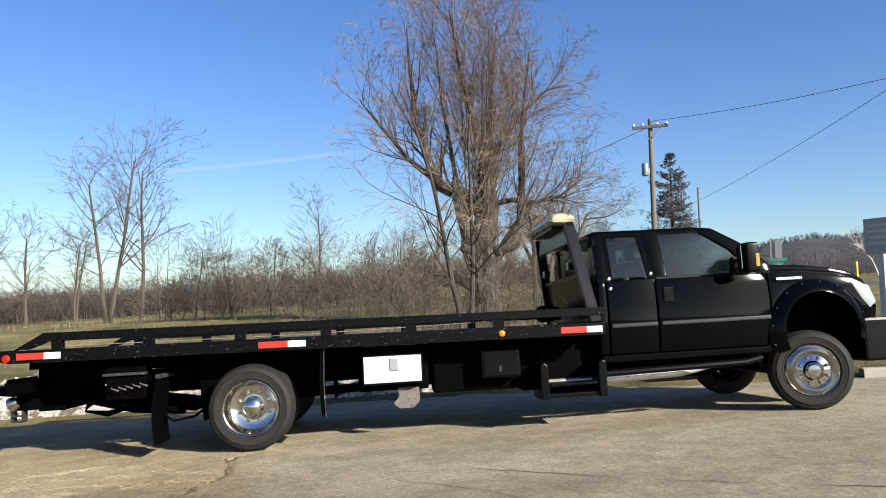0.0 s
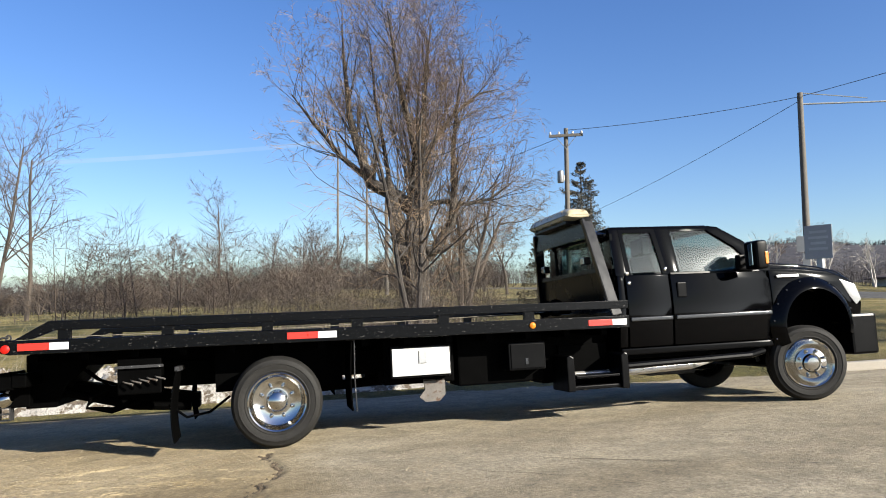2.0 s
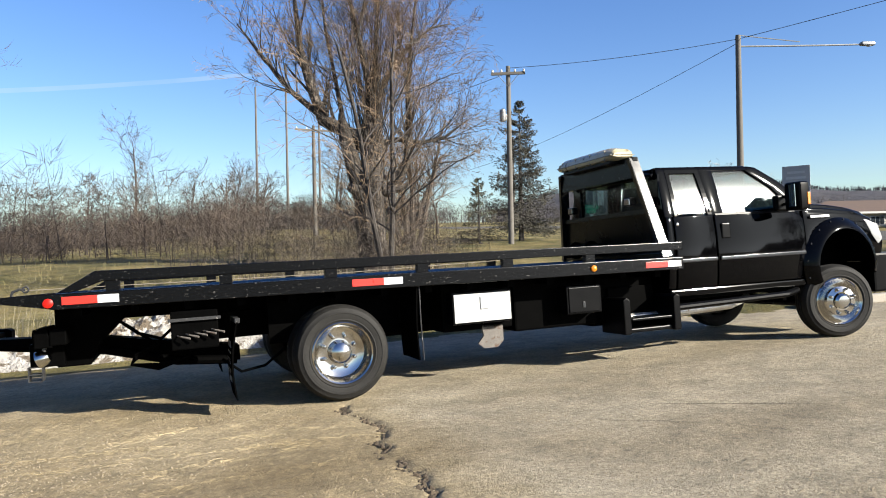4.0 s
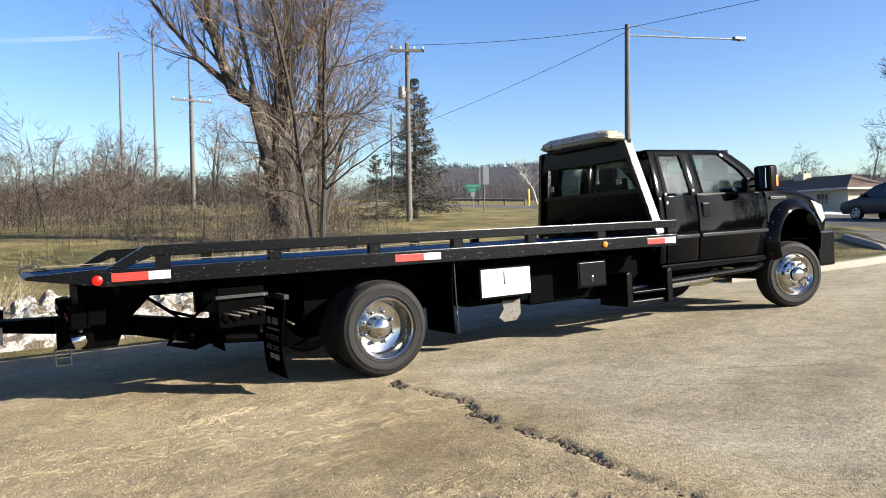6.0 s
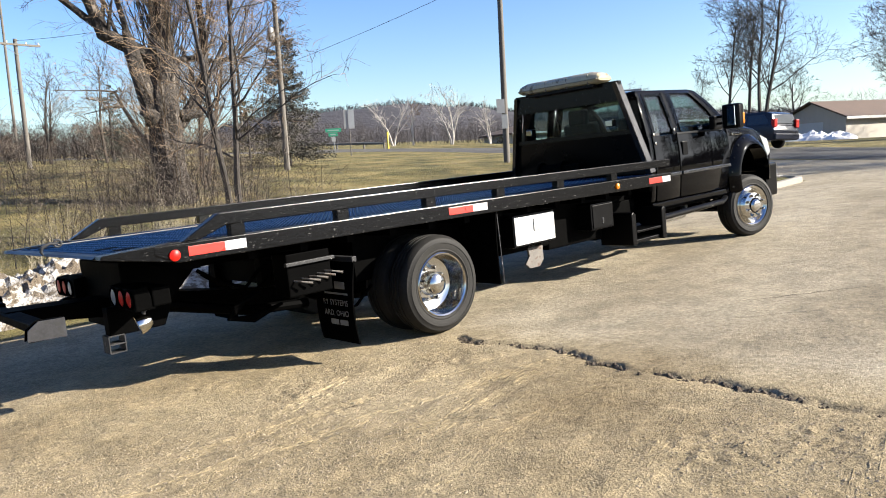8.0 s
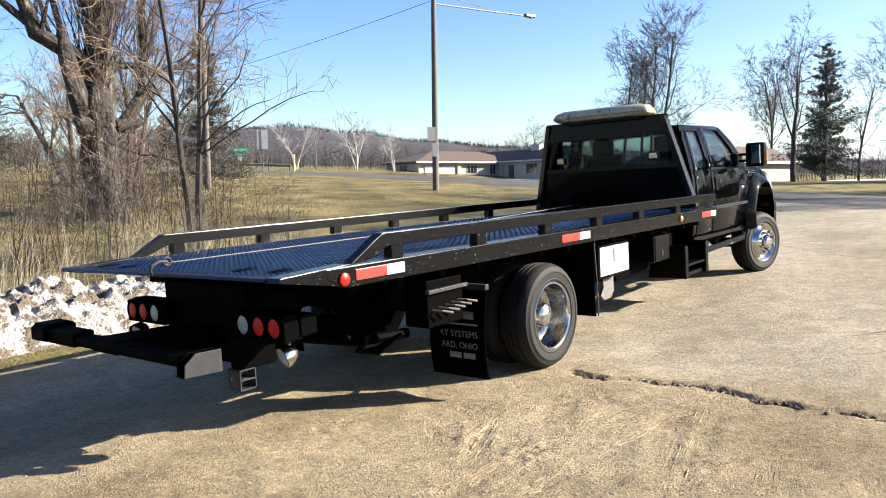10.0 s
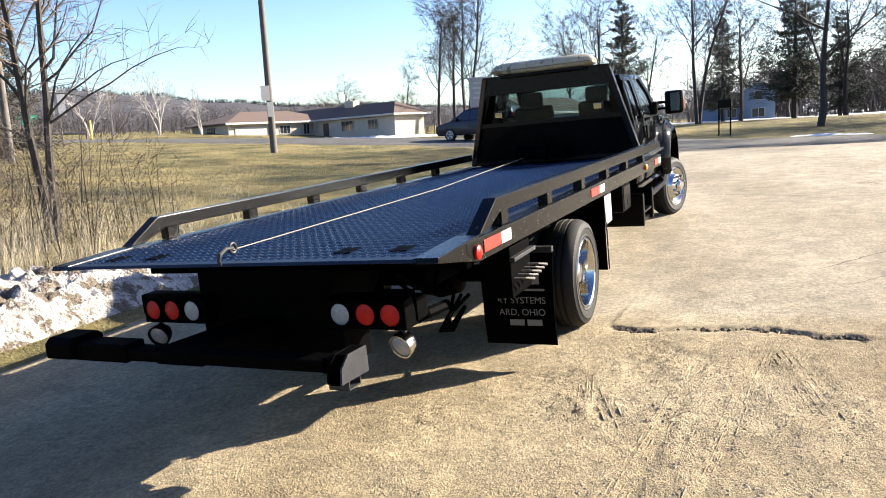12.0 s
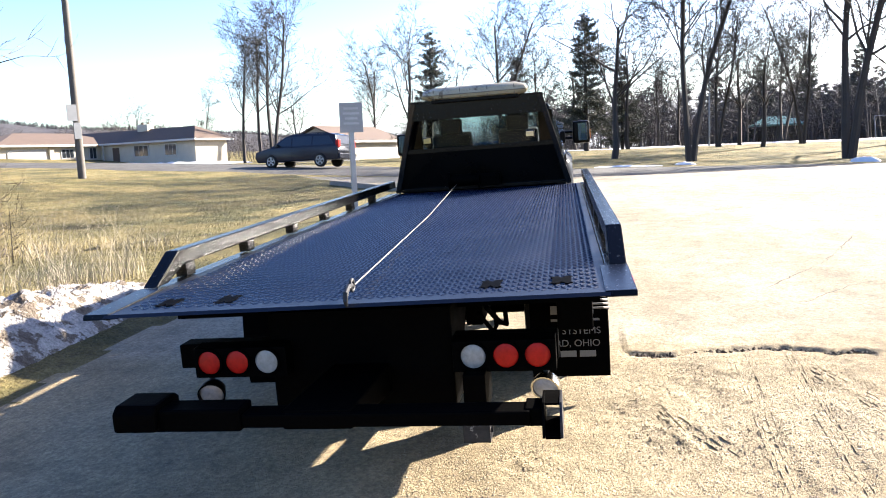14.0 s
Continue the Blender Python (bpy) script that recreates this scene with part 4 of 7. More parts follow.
# control levers
lv = part("lever_box", box(-1.34, -0.98, -1.10, -0.9, 0.55, 0.86, 0.01), FRAME, truck, "black control box with levers")
part("cover_edge", box(-1.36, -0.96, -1.135, -1.10, 0.775, 0.80, 0.004), STEEL_DARK, lv)
for k in range(5):
    x = -1.30 + 0.065 * k
    part("lever", tube([(x, -1.08, 0.665 + 0.008 * k), (x + 0.03, -1.16, 0.66 + 0.008 * k), (x + 0.10, -1.19, 0.64 + 0.008 * k)], [0.006, 0.006, 0.010], 8), RUST, lv, "bare steel lever")

# mud flaps
def flap_(x, z0, z1, s, text=False):
    y0, y1 = sorted((s * 0.72, s * 1.205))
    bm = bmesh.new()
    rows = []
    for i in range(9):
        f = i / 8
        z = z1 + (z0 - z1) * f
        bow = -0.05 * math.sin(f * 2.6) * (1 if x < 0 else 0.4)
        rows.append([bm.verts.new((x + bow + d, yy, z)) for yy in (y0, (y0 + y1) / 2, y1) for d in (0,)])
    for a, b in zip(rows, rows[1:]):
        for k in range(2):
            bm.faces.new((a[k], a[k + 1], b[k + 1], b[k]))
    geo = bmesh.ops.extrude_face_region(bm, geom=list(bm.faces))
    bmesh.ops.translate(bm, verts=[v for v in geo["geom"] if isinstance(v, bmesh.types.BMVert)], vec=(0.012, 0, 0))
    ob = part("mud_flap", bm, FLAP, truck, "black rubber mud flap" + (" with grey lettering" if text else ""), True)
    part("flap_hanger", box(x - 0.01, x + 0.03, y0, y1, z1 - 0.01, z1 + 0.03, 0.004), STEEL_DARK, ob)
    return ob


fl = flap_(-0.85, 0.12, 0.74, -1, True)
flap_(-0.85, 0.12, 0.74, 1)
flap_(0.67, 0.28, 0.92, -1)
flap_(0.67, 0.28, 0.92, 1)


def lettering(text, y_right, z, size, parent):
    cu = bpy.data.curves.new("lettering", "FONT")
    cu.body, cu.size, cu.align_x = text, size, "RIGHT"
    tmp = bpy.data.objects.new("lettering", cu)
    scene.collection.objects.link(tmp)
    me = bpy.data.meshes.new_from_object(tmp.evaluated_get(bpy.context.evaluated_depsgraph_get()))
    bpy.data.objects.remove(tmp)
    me.materials.append(LETTER)
    ob = new("lettering", me)
    ob.parent = parent
    # read from behind the truck: text runs towards -y
    f = (0.74 - z) / 0.62
    ob.matrix_local = Matrix.Translation((-0.85 - 0.05 * math.sin(f * 2.6) - 0.006, y_right, z)) @ pose(0, 0, 0, 90, 0, -90)
    return ob


lettering("RY SYSTEMS", -1.155, 0.405, 0.062, fl)
lettering("ARD, OHIO", -1.15, 0.325, 0.062, fl)
for y, z, w, h_ in ((-1.07, 0.255, 0.10, 0.040), (-0.95, 0.255, 0.10, 0.040), (-1.05, 0.53, 0.13, 0.055), (-0.90, 0.53, 0.10, 0.055), (-1.0, 0.487, 0.30, 0.014)):
    f = (0.74 - z) / 0.62
    x = -0.85 - 0.05 * math.sin(f * 2.6)
    part("printed_bar", box(x - 0.007, x - 0.004, y - w / 2, y + w / 2, z, z + h_), LETTER, fl)

# side steps below the cab
st = part("side_step", box(2.80, 3.40, -1.10, -0.72, 0.30, 0.34, 0.01), TRIM, truck, "black side step and battery tray")
part("step_tread", box(2.88, 3.34, -1.13, -0.80, 0.415, 0.44, 0.006), TRIM, st, "serrated step tread")
part("step_side", prism([(2.78, 0.29), (2.86, 0.29), (2.86, 0.62), (2.82, 0.65), (2.78, 0.63)], -1.14, -0.72, 0.012), TRIM, st)
part("step_side", prism([(3.36, 0.29), (3.44, 0.29), (3.44, 0.63), (3.40, 0.65), (3.36, 0.62)], -1.14, -0.72, 0.012), TRIM, st)
part("step_back", box(2.84, 3.38, -0.78, -0.72, 0.32, 0.74, 0.006), FRAME, st)
part("battery_box", box(2.66, 3.40, -0.74, -0.45, 0.36, 0.86, 0.02), FRAME, truck)
part("tow_tab", prism([(1.38, 0.50), (1.60, 0.50), (1.60, 0.34), (1.54, 0.28), (1.40, 0.28), (1.34, 0.33), (1.40, 0.40)], -0.90, -0.875, 0.004), RUST, truck, "rusty grey tab under the toolbox")
part("inner_box", box(1.0, 1.7, -0.9, -0.5, 0.46, 0.9, 0.02), FRAME, truck)
part("inner_box", box(1.75, 2.65, -0.85, -0.45, 0.40, 0.90, 0.02), FRAME, truck)
part("transmission", prism([(3.75, 0.40), (4.55, 0.36), (4.95, 0.34), (5.0, 0.62), (3.75, 0.60)], -0.24, 0.24, 0.04), FRAME, truck, "dark gearbox casing")
part("gearbox_pan", box(4.15, 4.75, -0.20, 0.20, 0.31, 0.37, 0.02), STEEL_DARK, truck)
part("crossmember", tube([(4.35, -0.46, 0.52), (4.35, -0.3, 0.40), (4.35, 0.3, 0.40), (4.35, 0.46, 0.52)], 0.035, 8), FRAME, truck)
for y in (-0.52, 0.52):
    bm = bmesh.new()
    for k in range(4):
        tube([(5.02 + 0.12 * k, y, 0.55 - 0.026 * k), (5.6, y, 0.47 - 0.026 * k), (6.18 - 0.12 * k, y, 0.55 - 0.026 * k)], 0.013, 6, bm)
    part("leaf_spring", bm, FRAME, truck, "stacked front leaf spring")
    part("shock_absorber", tube([(5.32, y * 1.1, 0.42), (5.26, y * 1.05, 0.62), (5.22, y, 0.86)], [0.022, 0.022, 0.032], 10), STEEL_DARK, truck, smooth=True)
part("tie_rod", tube([(5.45, -0.78, 0.36), (5.45, 0.78, 0.36)], 0.016, 8), STEEL_DARK, truck)
part("air_hose", tube([(-0.95, -0.85, 0.42), (-0.8, -0.84, 0.30), (-0.6, -0.82, 0.33), (-0.42, -0.80, 0.46)], 0.012, 8), FLAP, truck)
for k in range(3):
    part("hydraulic_hose", tube([(-1.44, -0.86 + 0.05 * k, 0.60), (-1.62, -0.80, 0.52 - 0.02 * k), (-1.66, -0.76, 0.44), (-1.45, -0.74, 0.42 - 0.02 * k), (-1.2, -0.72, 0.46)], 0.011, 8), FLAP, truck)
part("drive_shaft", tube([(0.2, 0, 0.42), (3.6, 0, 0.55)], 0.05, 10), FRAME, truck)
part("fender_panel", box(-0.55, 0.62, -0.78, -0.70, 0.5, 0.93, 0.0), FRAME, truck)
part("fender_panel", box(-0.55, 0.62, 0.70, 0.78, 0.5, 0.93, 0.0), FRAME, truck)
part("muffler", lathe([(0.0, -0.4), (0.11, -0.39), (0.11, 0.39), (0.0, 0.4)], 16, m=Matrix.Translation((4.0, -0.60, 0.50)) @ pose(0, 0, 0, 0, 0, 90)), FRAME, truck, smooth=True)
part("flap_stay", tube([(0.70, -1.19, 0.92), (0.69, -1.21, 0.6), (0.70, -1.21, 0.28)], 0.006, 6), STEEL_DARK, truck)
for x, z in ((3.585, 1.44), (4.03, 1.475), (3.59, 1.34)):
    part("hinge_bolt", lathe([(0.018, 0.0), (0.018, -0.012), (0.0, -0.018)], 12, m=Matrix.Translation((x, -side_y(z) - 0.006, z))), CHROME, truck, smooth=True)
for y in (-0.12, 0.12):
    part("clearance_lamp", box(4.28, 4.38, y - 0.05, y + 0.05, 1.99, 2.015, 0.006), AMBER, truck, "amber roof clearance lamp")

# ---- surroundings: trees, poles, houses ----
BARK = mat("grey_brown_bark", (0.0544, 0.0424, 0.0326), 0.9, var=0.4, scale=5, fine=40, bump=0.02, bump_scale=18)
TWIG = mat("reddish_brown_twigs", (0.152, 0.104, 0.0624), 0.85, var=0.25)
OLDBARK = mat("shaggy_old_bark", (0.0272, 0.0216, 0.0168), 0.95, var=0.5, scale=4, fine=22, bump=0.10, bump_scale=9, spots=(0.104, 0.0856, 0.068), spot_at=0.56, spot_scale=5, stretch=(2.0, 2.0, 0.5))
DARKBARK = mat("dark_bark", (0.0326, 0.0272, 0.0234), 0.9, var=0.3, scale=5, bump=0.01, bump_scale=20)
BIRCH = mat("white_birch_bark", (0.338, 0.315, 0.288), 0.8, var=0.2, scale=4, spots=(0.0435, 0.0381, 0.0326), spot_at=0.62, spot_scale=7)
BRUSH = mat("dry_brush", (0.0544, 0.0414, 0.0305), 0.9, var=0.3)
STRAW = mat("dry_grass_straw", (0.264, 0.228, 0.16), 0.85, var=0.35, scale=3)
NEEDLE = mat("conifer_needles", (0.0315, 0.037, 0.0229), 0.8, var=0.4, scale=2)
NEEDLE_GREY = mat("grey_spruce_needles", (0.0462, 0.0424, 0.0305), 0.85, var=0.4, scale=1.2)
NEEDLE_DRY = mat("browned_needles", (0.0598, 0.0517, 0.0245), 0.8, var=0.4, scale=2)


def ring_tube(out, pts, radii, n):
    """Add a tapering tube to the (verts, faces) pair out."""
    verts, faces = out
    start = len(verts)
    u = None
    for i, p in enumerate(pts):
        d = (pts[min(i + 1, len(pts) - 1)] - pts[max(i - 1, 0)])
        d = d.normalized() if d.length > 1e-6 else Vector((0, 0, 1))
        u = d.orthogonal().normalized() if u is None else (u - d * u.dot(d)).normalized()
        w = d.cross(u)
        for k in range(n):
            a = 2 * math.pi * k / n
            verts.append(tuple(p + (u * math.cos(a) + w * math.sin(a)) * radii[i]))
    for i in range(len(pts) - 1):
        for k in range(n):
            a, b = start + i * n + k, start + i * n + (k + 1) % n
            faces.append((a, b, b + n, a + n))


THIN = [0.005]   # the thinnest twig, in metres


def grow(outs, base, way, length, radius, level, spec, rng):
    """A branch and, further on, its own branches. spec: a row for each level of
    (children, spread degrees, length ratio, radius ratio, segments, sides, wobble, lift)."""
    kids, spread, lr, rr, segs, sides, wobble, lift = spec[level]
    pts, radii, d, p = [base.copy()], [radius], way.normalized(), base.copy()
    tip = 0.35 if level == 0 else 0.25
    for i in range(segs):
        d = (d + Vector((rng.gauss(0, wobble), rng.gauss(0, wobble), rng.gauss(0, wobble) + lift))).normalized()
        p = p + d * (length / segs)
        pts.append(p.copy())
        radii.append(radius * (1 - (1 - tip) * (i + 1) / segs))
    ring_tube(outs[0 if level < 2 else 1], pts, radii, sides)
    if level + 1 >= len(spec):
        return
    for k in range(kids):
        t = 1.0 if k == 0 else rng.uniform(0.28 if level else 0.3, 0.98)
        f = t * segs
        i = min(segs - 1, int(f))
        at = pts[i].lerp(pts[i + 1], f - i)
        along = (pts[i + 1] - pts[i]).normalized()
        side = along.orthogonal().normalized()
        side.rotate(Matrix.Rotation(rng.uniform(0, 2 * math.pi), 3, along))
        ang = radians(rng.uniform(0.45, 1.2) * spread)
        nd = along * math.cos(ang) + side * math.sin(ang)
        r = max(radii[i] * rr * rng.uniform(0.75, 1.1), THIN[0])
        grow(outs, at, nd, length * lr * rng.uniform(0.65, 1.2) * (1.15 - 0.4 * t), r, level + 1, spec, rng)


BROAD = ((9, 62, 0.62, 0.5, 6, 8, 0.07, 0.0), (8, 55, 0.55, 0.42, 5, 5, 0.14, 0.03), (6, 50, 0.55, 0.5, 4, 3, 0.18, 0.02), (5, 45, 0.62, 0.6, 3, 3, 0.2, 0.0), (0, 0, 0, 0, 2, 3, 0.2, 0.0))
SLIM = ((16, 50, 0.42, 0.42, 8, 6, 0.045, 0.02), (7, 50, 0.5, 0.5, 4, 4, 0.14, 0.06), (5, 46, 0.55, 0.6, 3, 3, 0.17, 0.03), (0, 0, 0, 0, 2, 3, 0.18, 0.0))


def tree(name, label, x, y, height, radius, spec, seed, bark=BARK, twig=TWIG, lean=(0, 0), stems=1, z=None, group="", share=0.62, spread=0.25):
    """A bare tree: trunk and main limbs, and a crown of branches and twigs."""
    rng = random.Random(seed)
    outs = (([], []), ([], []))
    for k in range(stems):
        a = 2 * math.pi * k / max(1, stems) + rng.uniform(0, 1)
        way = Vector((lean[0] + (spread * math.cos(a) if stems > 1 else 0), lean[1] + (spread * math.sin(a) if stems > 1 else 0), 1))
        off = Vector((radius * 0.6 * math.cos(a), radius * 0.6 * math.sin(a), -0.15)) if stems > 1 else Vector((0, 0, -0.15))
        grow(outs, off, way, height * share * rng.uniform(0.85, 1.05), radius, 0, spec, rng)
    t = thing(name, label, "tree", Matrix.Translation((x, y, land(x, y) if z is None else z)), group)
    part("trunk", outs[0], bark, t, smooth=True)
    part("crown", outs[1], twig, t, "bare twigs")
    return t


# the large old tree behind the truck: a stout shaggy trunk broken off at its top, an elbowed limb, a broken second stem, and a sheaf of upright shoots
def rough_tube(out, pts, radii, n, seed, rough=0.14, step=0.16):
    """A tapering limb with a furrowed, knotty skin."""
    fine, rad = [], []
    for (a, b), (ra, rb) in zip(zip(pts, pts[1:]), zip(radii, radii[1:])):
        m = max(1, int((b - a).length / step))
        for i in range(m):
            fine.append(a.lerp(b, i / m))
            rad.append(ra + (rb - ra) * i / m)
    fine.append(pts[-1])
    rad.append(radii[-1])
    verts, faces = out
    start = len(verts)
    u = None
    for i, p in enumerate(fine):
        d = (fine[min(i + 1, len(fine) - 1)] - fine[max(i - 1, 0)]).normalized()
        u = d.orthogonal().normalized() if u is None else (u - d * u.dot(d)).normalized()
        w = d.cross(u)
        for k in range(n):
            a = 2 * math.pi * k / n
            q = u * math.cos(a) + w * math.sin(a)
            r = rad[i] * (1 + rough * 1.3 * noise.noise(q * 1.4 + Vector((0, 0, i * step * 0.9 + seed))) + rough * noise.noise(Vector((q.x * 4.5, q.y * 4.5, i * step * 0.8 + q.z * 2 + seed))))
            verts.append(tuple(p + q * r))
    for i in range(len(fine) - 1):
        for k in range(n):
            a, b = start + i * n + k, start + i * n + (k + 1) % n
            faces.append((a, b, b + n, a + n))
    faces.append(tuple(start + (len(fine) - 1) * n + k for k in range(n)))


def old_tree():
    rng = random.Random(11)
    outs = (([], []), ([], []))
    V = Vector
    wood = outs[0]
    rough_tube(wood, [V((0.05, 0, -0.2)), V((0.03, 0, 0.25)), V((0.0, 0, 0.9)), V((-0.02, 0.02, 1.8)), V((-0.05, 0, 2.6)), V((0.02, 0, 3.3)), V((0.0, 0, 4.2)), V((0.10, 0.02, 5.1)), V((0.16, 0.0, 5.75))],
               [0.62, 0.47, 0.41, 0.41, 0.45, 0.34, 0.31, 0.25, 0.12], 26, 1.0, 0.22)
    rough_tube(wood, [V((-0.25, 0, 2.2)), V((-0.55, -0.1, 2.9)), V((-0.72, -0.1, 3.5)), V((-0.86, -0.1, 4.2)), V((-0.92, -0.1, 4.65))], [0.26, 0.22, 0.20, 0.17, 0.07], 16, 3.0, 0.26)
    limbs = [
        ([V((0.0, 0, 3.5)), V((-0.55, 0.05, 4.05)), V((-1.4, 0.1, 4.45)), V((-1.66, 0.05, 5.1)), V((-2.05, 0.0, 6.4)), V((-2.25, -0.1, 8.2)), V((-2.3, 0, 9.4))], [0.25, 0.22, 0.19, 0.15, 0.10, 0.05, 0.02]),
        ([V((-1.5, 0.1, 4.6)), V((-2.3, 0.3, 5.3)), V((-3.1, 0.4, 6.3)), V((-3.8, 0.4, 7.2))], [0.10, 0.075, 0.05, 0.02]),
        ([V((0.35, 0, 2.1)), V((0.75, -0.1, 2.7)), V((1.12, -0.1, 3.3)), V((1.2, -0.1, 4.4)), V((1.2, 0, 5.6)), V((1.35, 0, 7.0)), V((1.6, 0.1, 8.6))], [0.17, 0.15, 0.13, 0.11, 0.08, 0.05, 0.02]),
        ([V((0.2, 0, 3.8)), V((0.9, 0.1, 3.95)), V((1.7, 0.2, 3.9)), V((2.5, 0.3, 4.1)), V((3.3, 0.3, 4.7))], [0.10, 0.085, 0.07, 0.05, 0.02]),
        ([V((0.05, 0.1, 4.4)), V((0.5, 0.5, 5.6)), V((1.3, 0.8, 6.8)), V((2.3, 0.9, 7.7)), V((3.0, 0.9, 7.9))], [0.12, 0.10, 0.07, 0.04, 0.02]),
        ([V((0.1, -0.1, 4.8)), V((-0.3, -0.5, 6.2)), V((-0.7, -0.7, 7.8)), V((-1.0, -0.8, 9.6))], [0.12, 0.09, 0.06, 0.02]),
        ([V((0.1, 0.1, 5.0)), V((0.35, 0.5, 6.6)), V((0.5, 0.7, 8.2)), V((0.7, 0.8, 9.9))], [0.11, 0.08, 0.05, 0.02]),
        ([V((-0.8, -0.1, 4.2)), V((-0.95, 0.3, 5.6)), V((-1.2, 0.5, 7.2)), V((-1.35, 0.5, 9.0))], [0.08, 0.065, 0.045, 0.02]),
    ]
    sub = ((0, 0, 0, 0, 4, 5, 0.1, 0.0), (5, 34, 0.55, 0.55, 6, 4, 0.09, 0.10), (5, 40, 0.6, 0.6, 4, 3, 0.13, 0.02), (4, 40, 0.6, 0.65, 4, 3, 0.16, -0.03), (0, 0, 0, 0, 4, 3, 0.14, -0.08))
    for n, (pts, radii) in enumerate(limbs):
        rough_tube(wood, pts, radii, 10, 5.0 + n, 0.12, 0.22)
        for k in range(20):
            t = rng.uniform(0.25, 1.0) * (len(pts) - 1)
            i = min(len(pts) - 2, int(t))
            at = pts[i].lerp(pts[i + 1], t - i)
            along = (pts[i + 1] - pts[i]).normalized()
            side = along.orthogonal().normalized()
            side.rotate(Matrix.Rotation(rng.uniform(0, 6.3), 3, along))
            nd = along * 0.7 + side * rng.uniform(0.4, 1.0) + V((0, 0, 0.35))
            grow(outs, at, nd, rng.uniform(1.1, 2.2), max(0.012, radii[i] * 0.30), 1, sub, rng)
    # upright shoots from the broken crown and the upper trunk
    for k in range(70):
        a, q = rng.uniform(0, 6.3), rng.random()
        at = V((0.25 * math.cos(a), 0.25 * math.sin(a), rng.uniform(2.9, 5.4)))
        grow(outs, at, V((0.42 * math.cos(a) * (0.4 + q), 0.42 * math.sin(a) * (0.4 + q), 1.0)), rng.uniform(2.0, 4.0), rng.uniform(0.014, 0.028), 1, sub, rng)
    # arching twigs that hang out on one side
    for k in range(14):
        at = V((rng.uniform(1.2, 2.9), rng.uniform(-0.2, 0.8), rng.uniform(4.2, 7.4)))
        grow(outs, at, V((1.0, rng.uniform(-0.5, 0.5), 0.4)), rng.uniform(1.0, 1.8), 0.013, 2, sub, rng)
    # broken stubs low on the trunk
    rough_tube(wood, [V((0.3, -0.2, 2.35)), V((0.8, -0.3, 2.40)), V((1.05, -0.35, 2.55))], [0.16, 0.10, 0.05], 10, 21.0, 0.2)
    rough_tube(wood, [V((-0.4, -0.2, 2.3)), V((-0.75, -0.35, 2.45))], [0.2, 0.12], 10, 22.0, 0.2)
    # thin shoots round the trunk
    for k in range(54):
        a = rng.uniform(0, 6.3)
        grow(outs, V((0.55 * math.cos(a), 0.55 * math.sin(a), rng.uniform(0.0, 3.0))), V((math.cos(a), math.sin(a), 1.4)), rng.uniform(0.8, 1.9), 0.012, 2, sub, rng)
    x, y = 4.38, 14.65
    t = thing("old_tree", "large bare old tree with a stout broken shaggy trunk", "tree", Matrix.Translation((x, y, land(x, y))))
    part("trunk", wood, OLDBARK, t, smooth=True)
    part("crown", outs[1], TWIG, t, "dense bare upright shoots and hanging twigs")


old_tree()
YOUNG = ((15, 62, 0.40, 0.48, 9, 7, 0.05, 0.0), (7, 50, 0.5, 0.5, 6, 4, 0.16, 0.05), (5, 46, 0.55, 0.55, 4, 3, 0.18, 0.02), (0, 0, 0, 0, 3, 3, 0.18, 0.0))
tree("young_tree", "slender bare multi-stemmed young tree beside the lot", 3.15, 8.66, 7.6, 0.075, YOUNG, 5, DARKBARK, TWIG, stems=2, spread=0.07, share=0.75)
tree("young_tree", "slender bare young tree behind the old tree", 6.6, 17.5, 8.0, 0.10, SLIM, 8, BARK, TWIG, stems=2)
tree("thicket_tree", "bare rounded reddish thicket tree", 9.2, 27.0, 7.6, 0.16, BROAD, 21, BARK, TWIG, stems=3, spread=0.4)


def polar(eye_x, eye_y, az, d):
    """The place at a bearing (clockwise from +y) and distance from a point."""
    return eye_x + d * math.sin(radians(az)), eye_y + d * math.cos(radians(az))


FIELD_TWIG = mat("grey_brown_field_twigs", (0.068, 0.0504, 0.0376), 0.9, var=0.3)
THIN[0] = 0.009
# bare trees on the field side: bearing and distance from the first stand, height
for i, (az, d, h, kind) in enumerate(((-19.5, 42, 9.4, SLIM), (-17.4, 43, 10.2, SLIM), (-24.5, 44, 6.2, SLIM), (-27.5, 46, 6.4, SLIM), (-8.3, 50, 6.4, BROAD), (-4.9, 56, 8.2, SLIM), (-21.5, 60, 7.0, SLIM),
                                     (-13.5, 66, 5.6, SLIM), (-1.0, 62, 6.0, SLIM), (1.5, 58, 5.8, SLIM), (4.0, 60, 6.0, SLIM), (-31, 50, 8, SLIM), (9.5, 62, 6.5, SLIM), (12.5, 58, 7.0, SLIM), (16.5, 52, 7.5, BROAD))):
    x, y = polar(1.25, -8.4, az, d)
    tree("field_tree", "bare tree at the far edge of the field", x, y, h, 0.04 + 0.009 * h, kind, 40 + i, BARK, FIELD_TWIG, stems=2 if i % 3 == 0 else 1, group="bare trees along the field", spread=0.12, share=0.9 if kind is SLIM else 0.55)

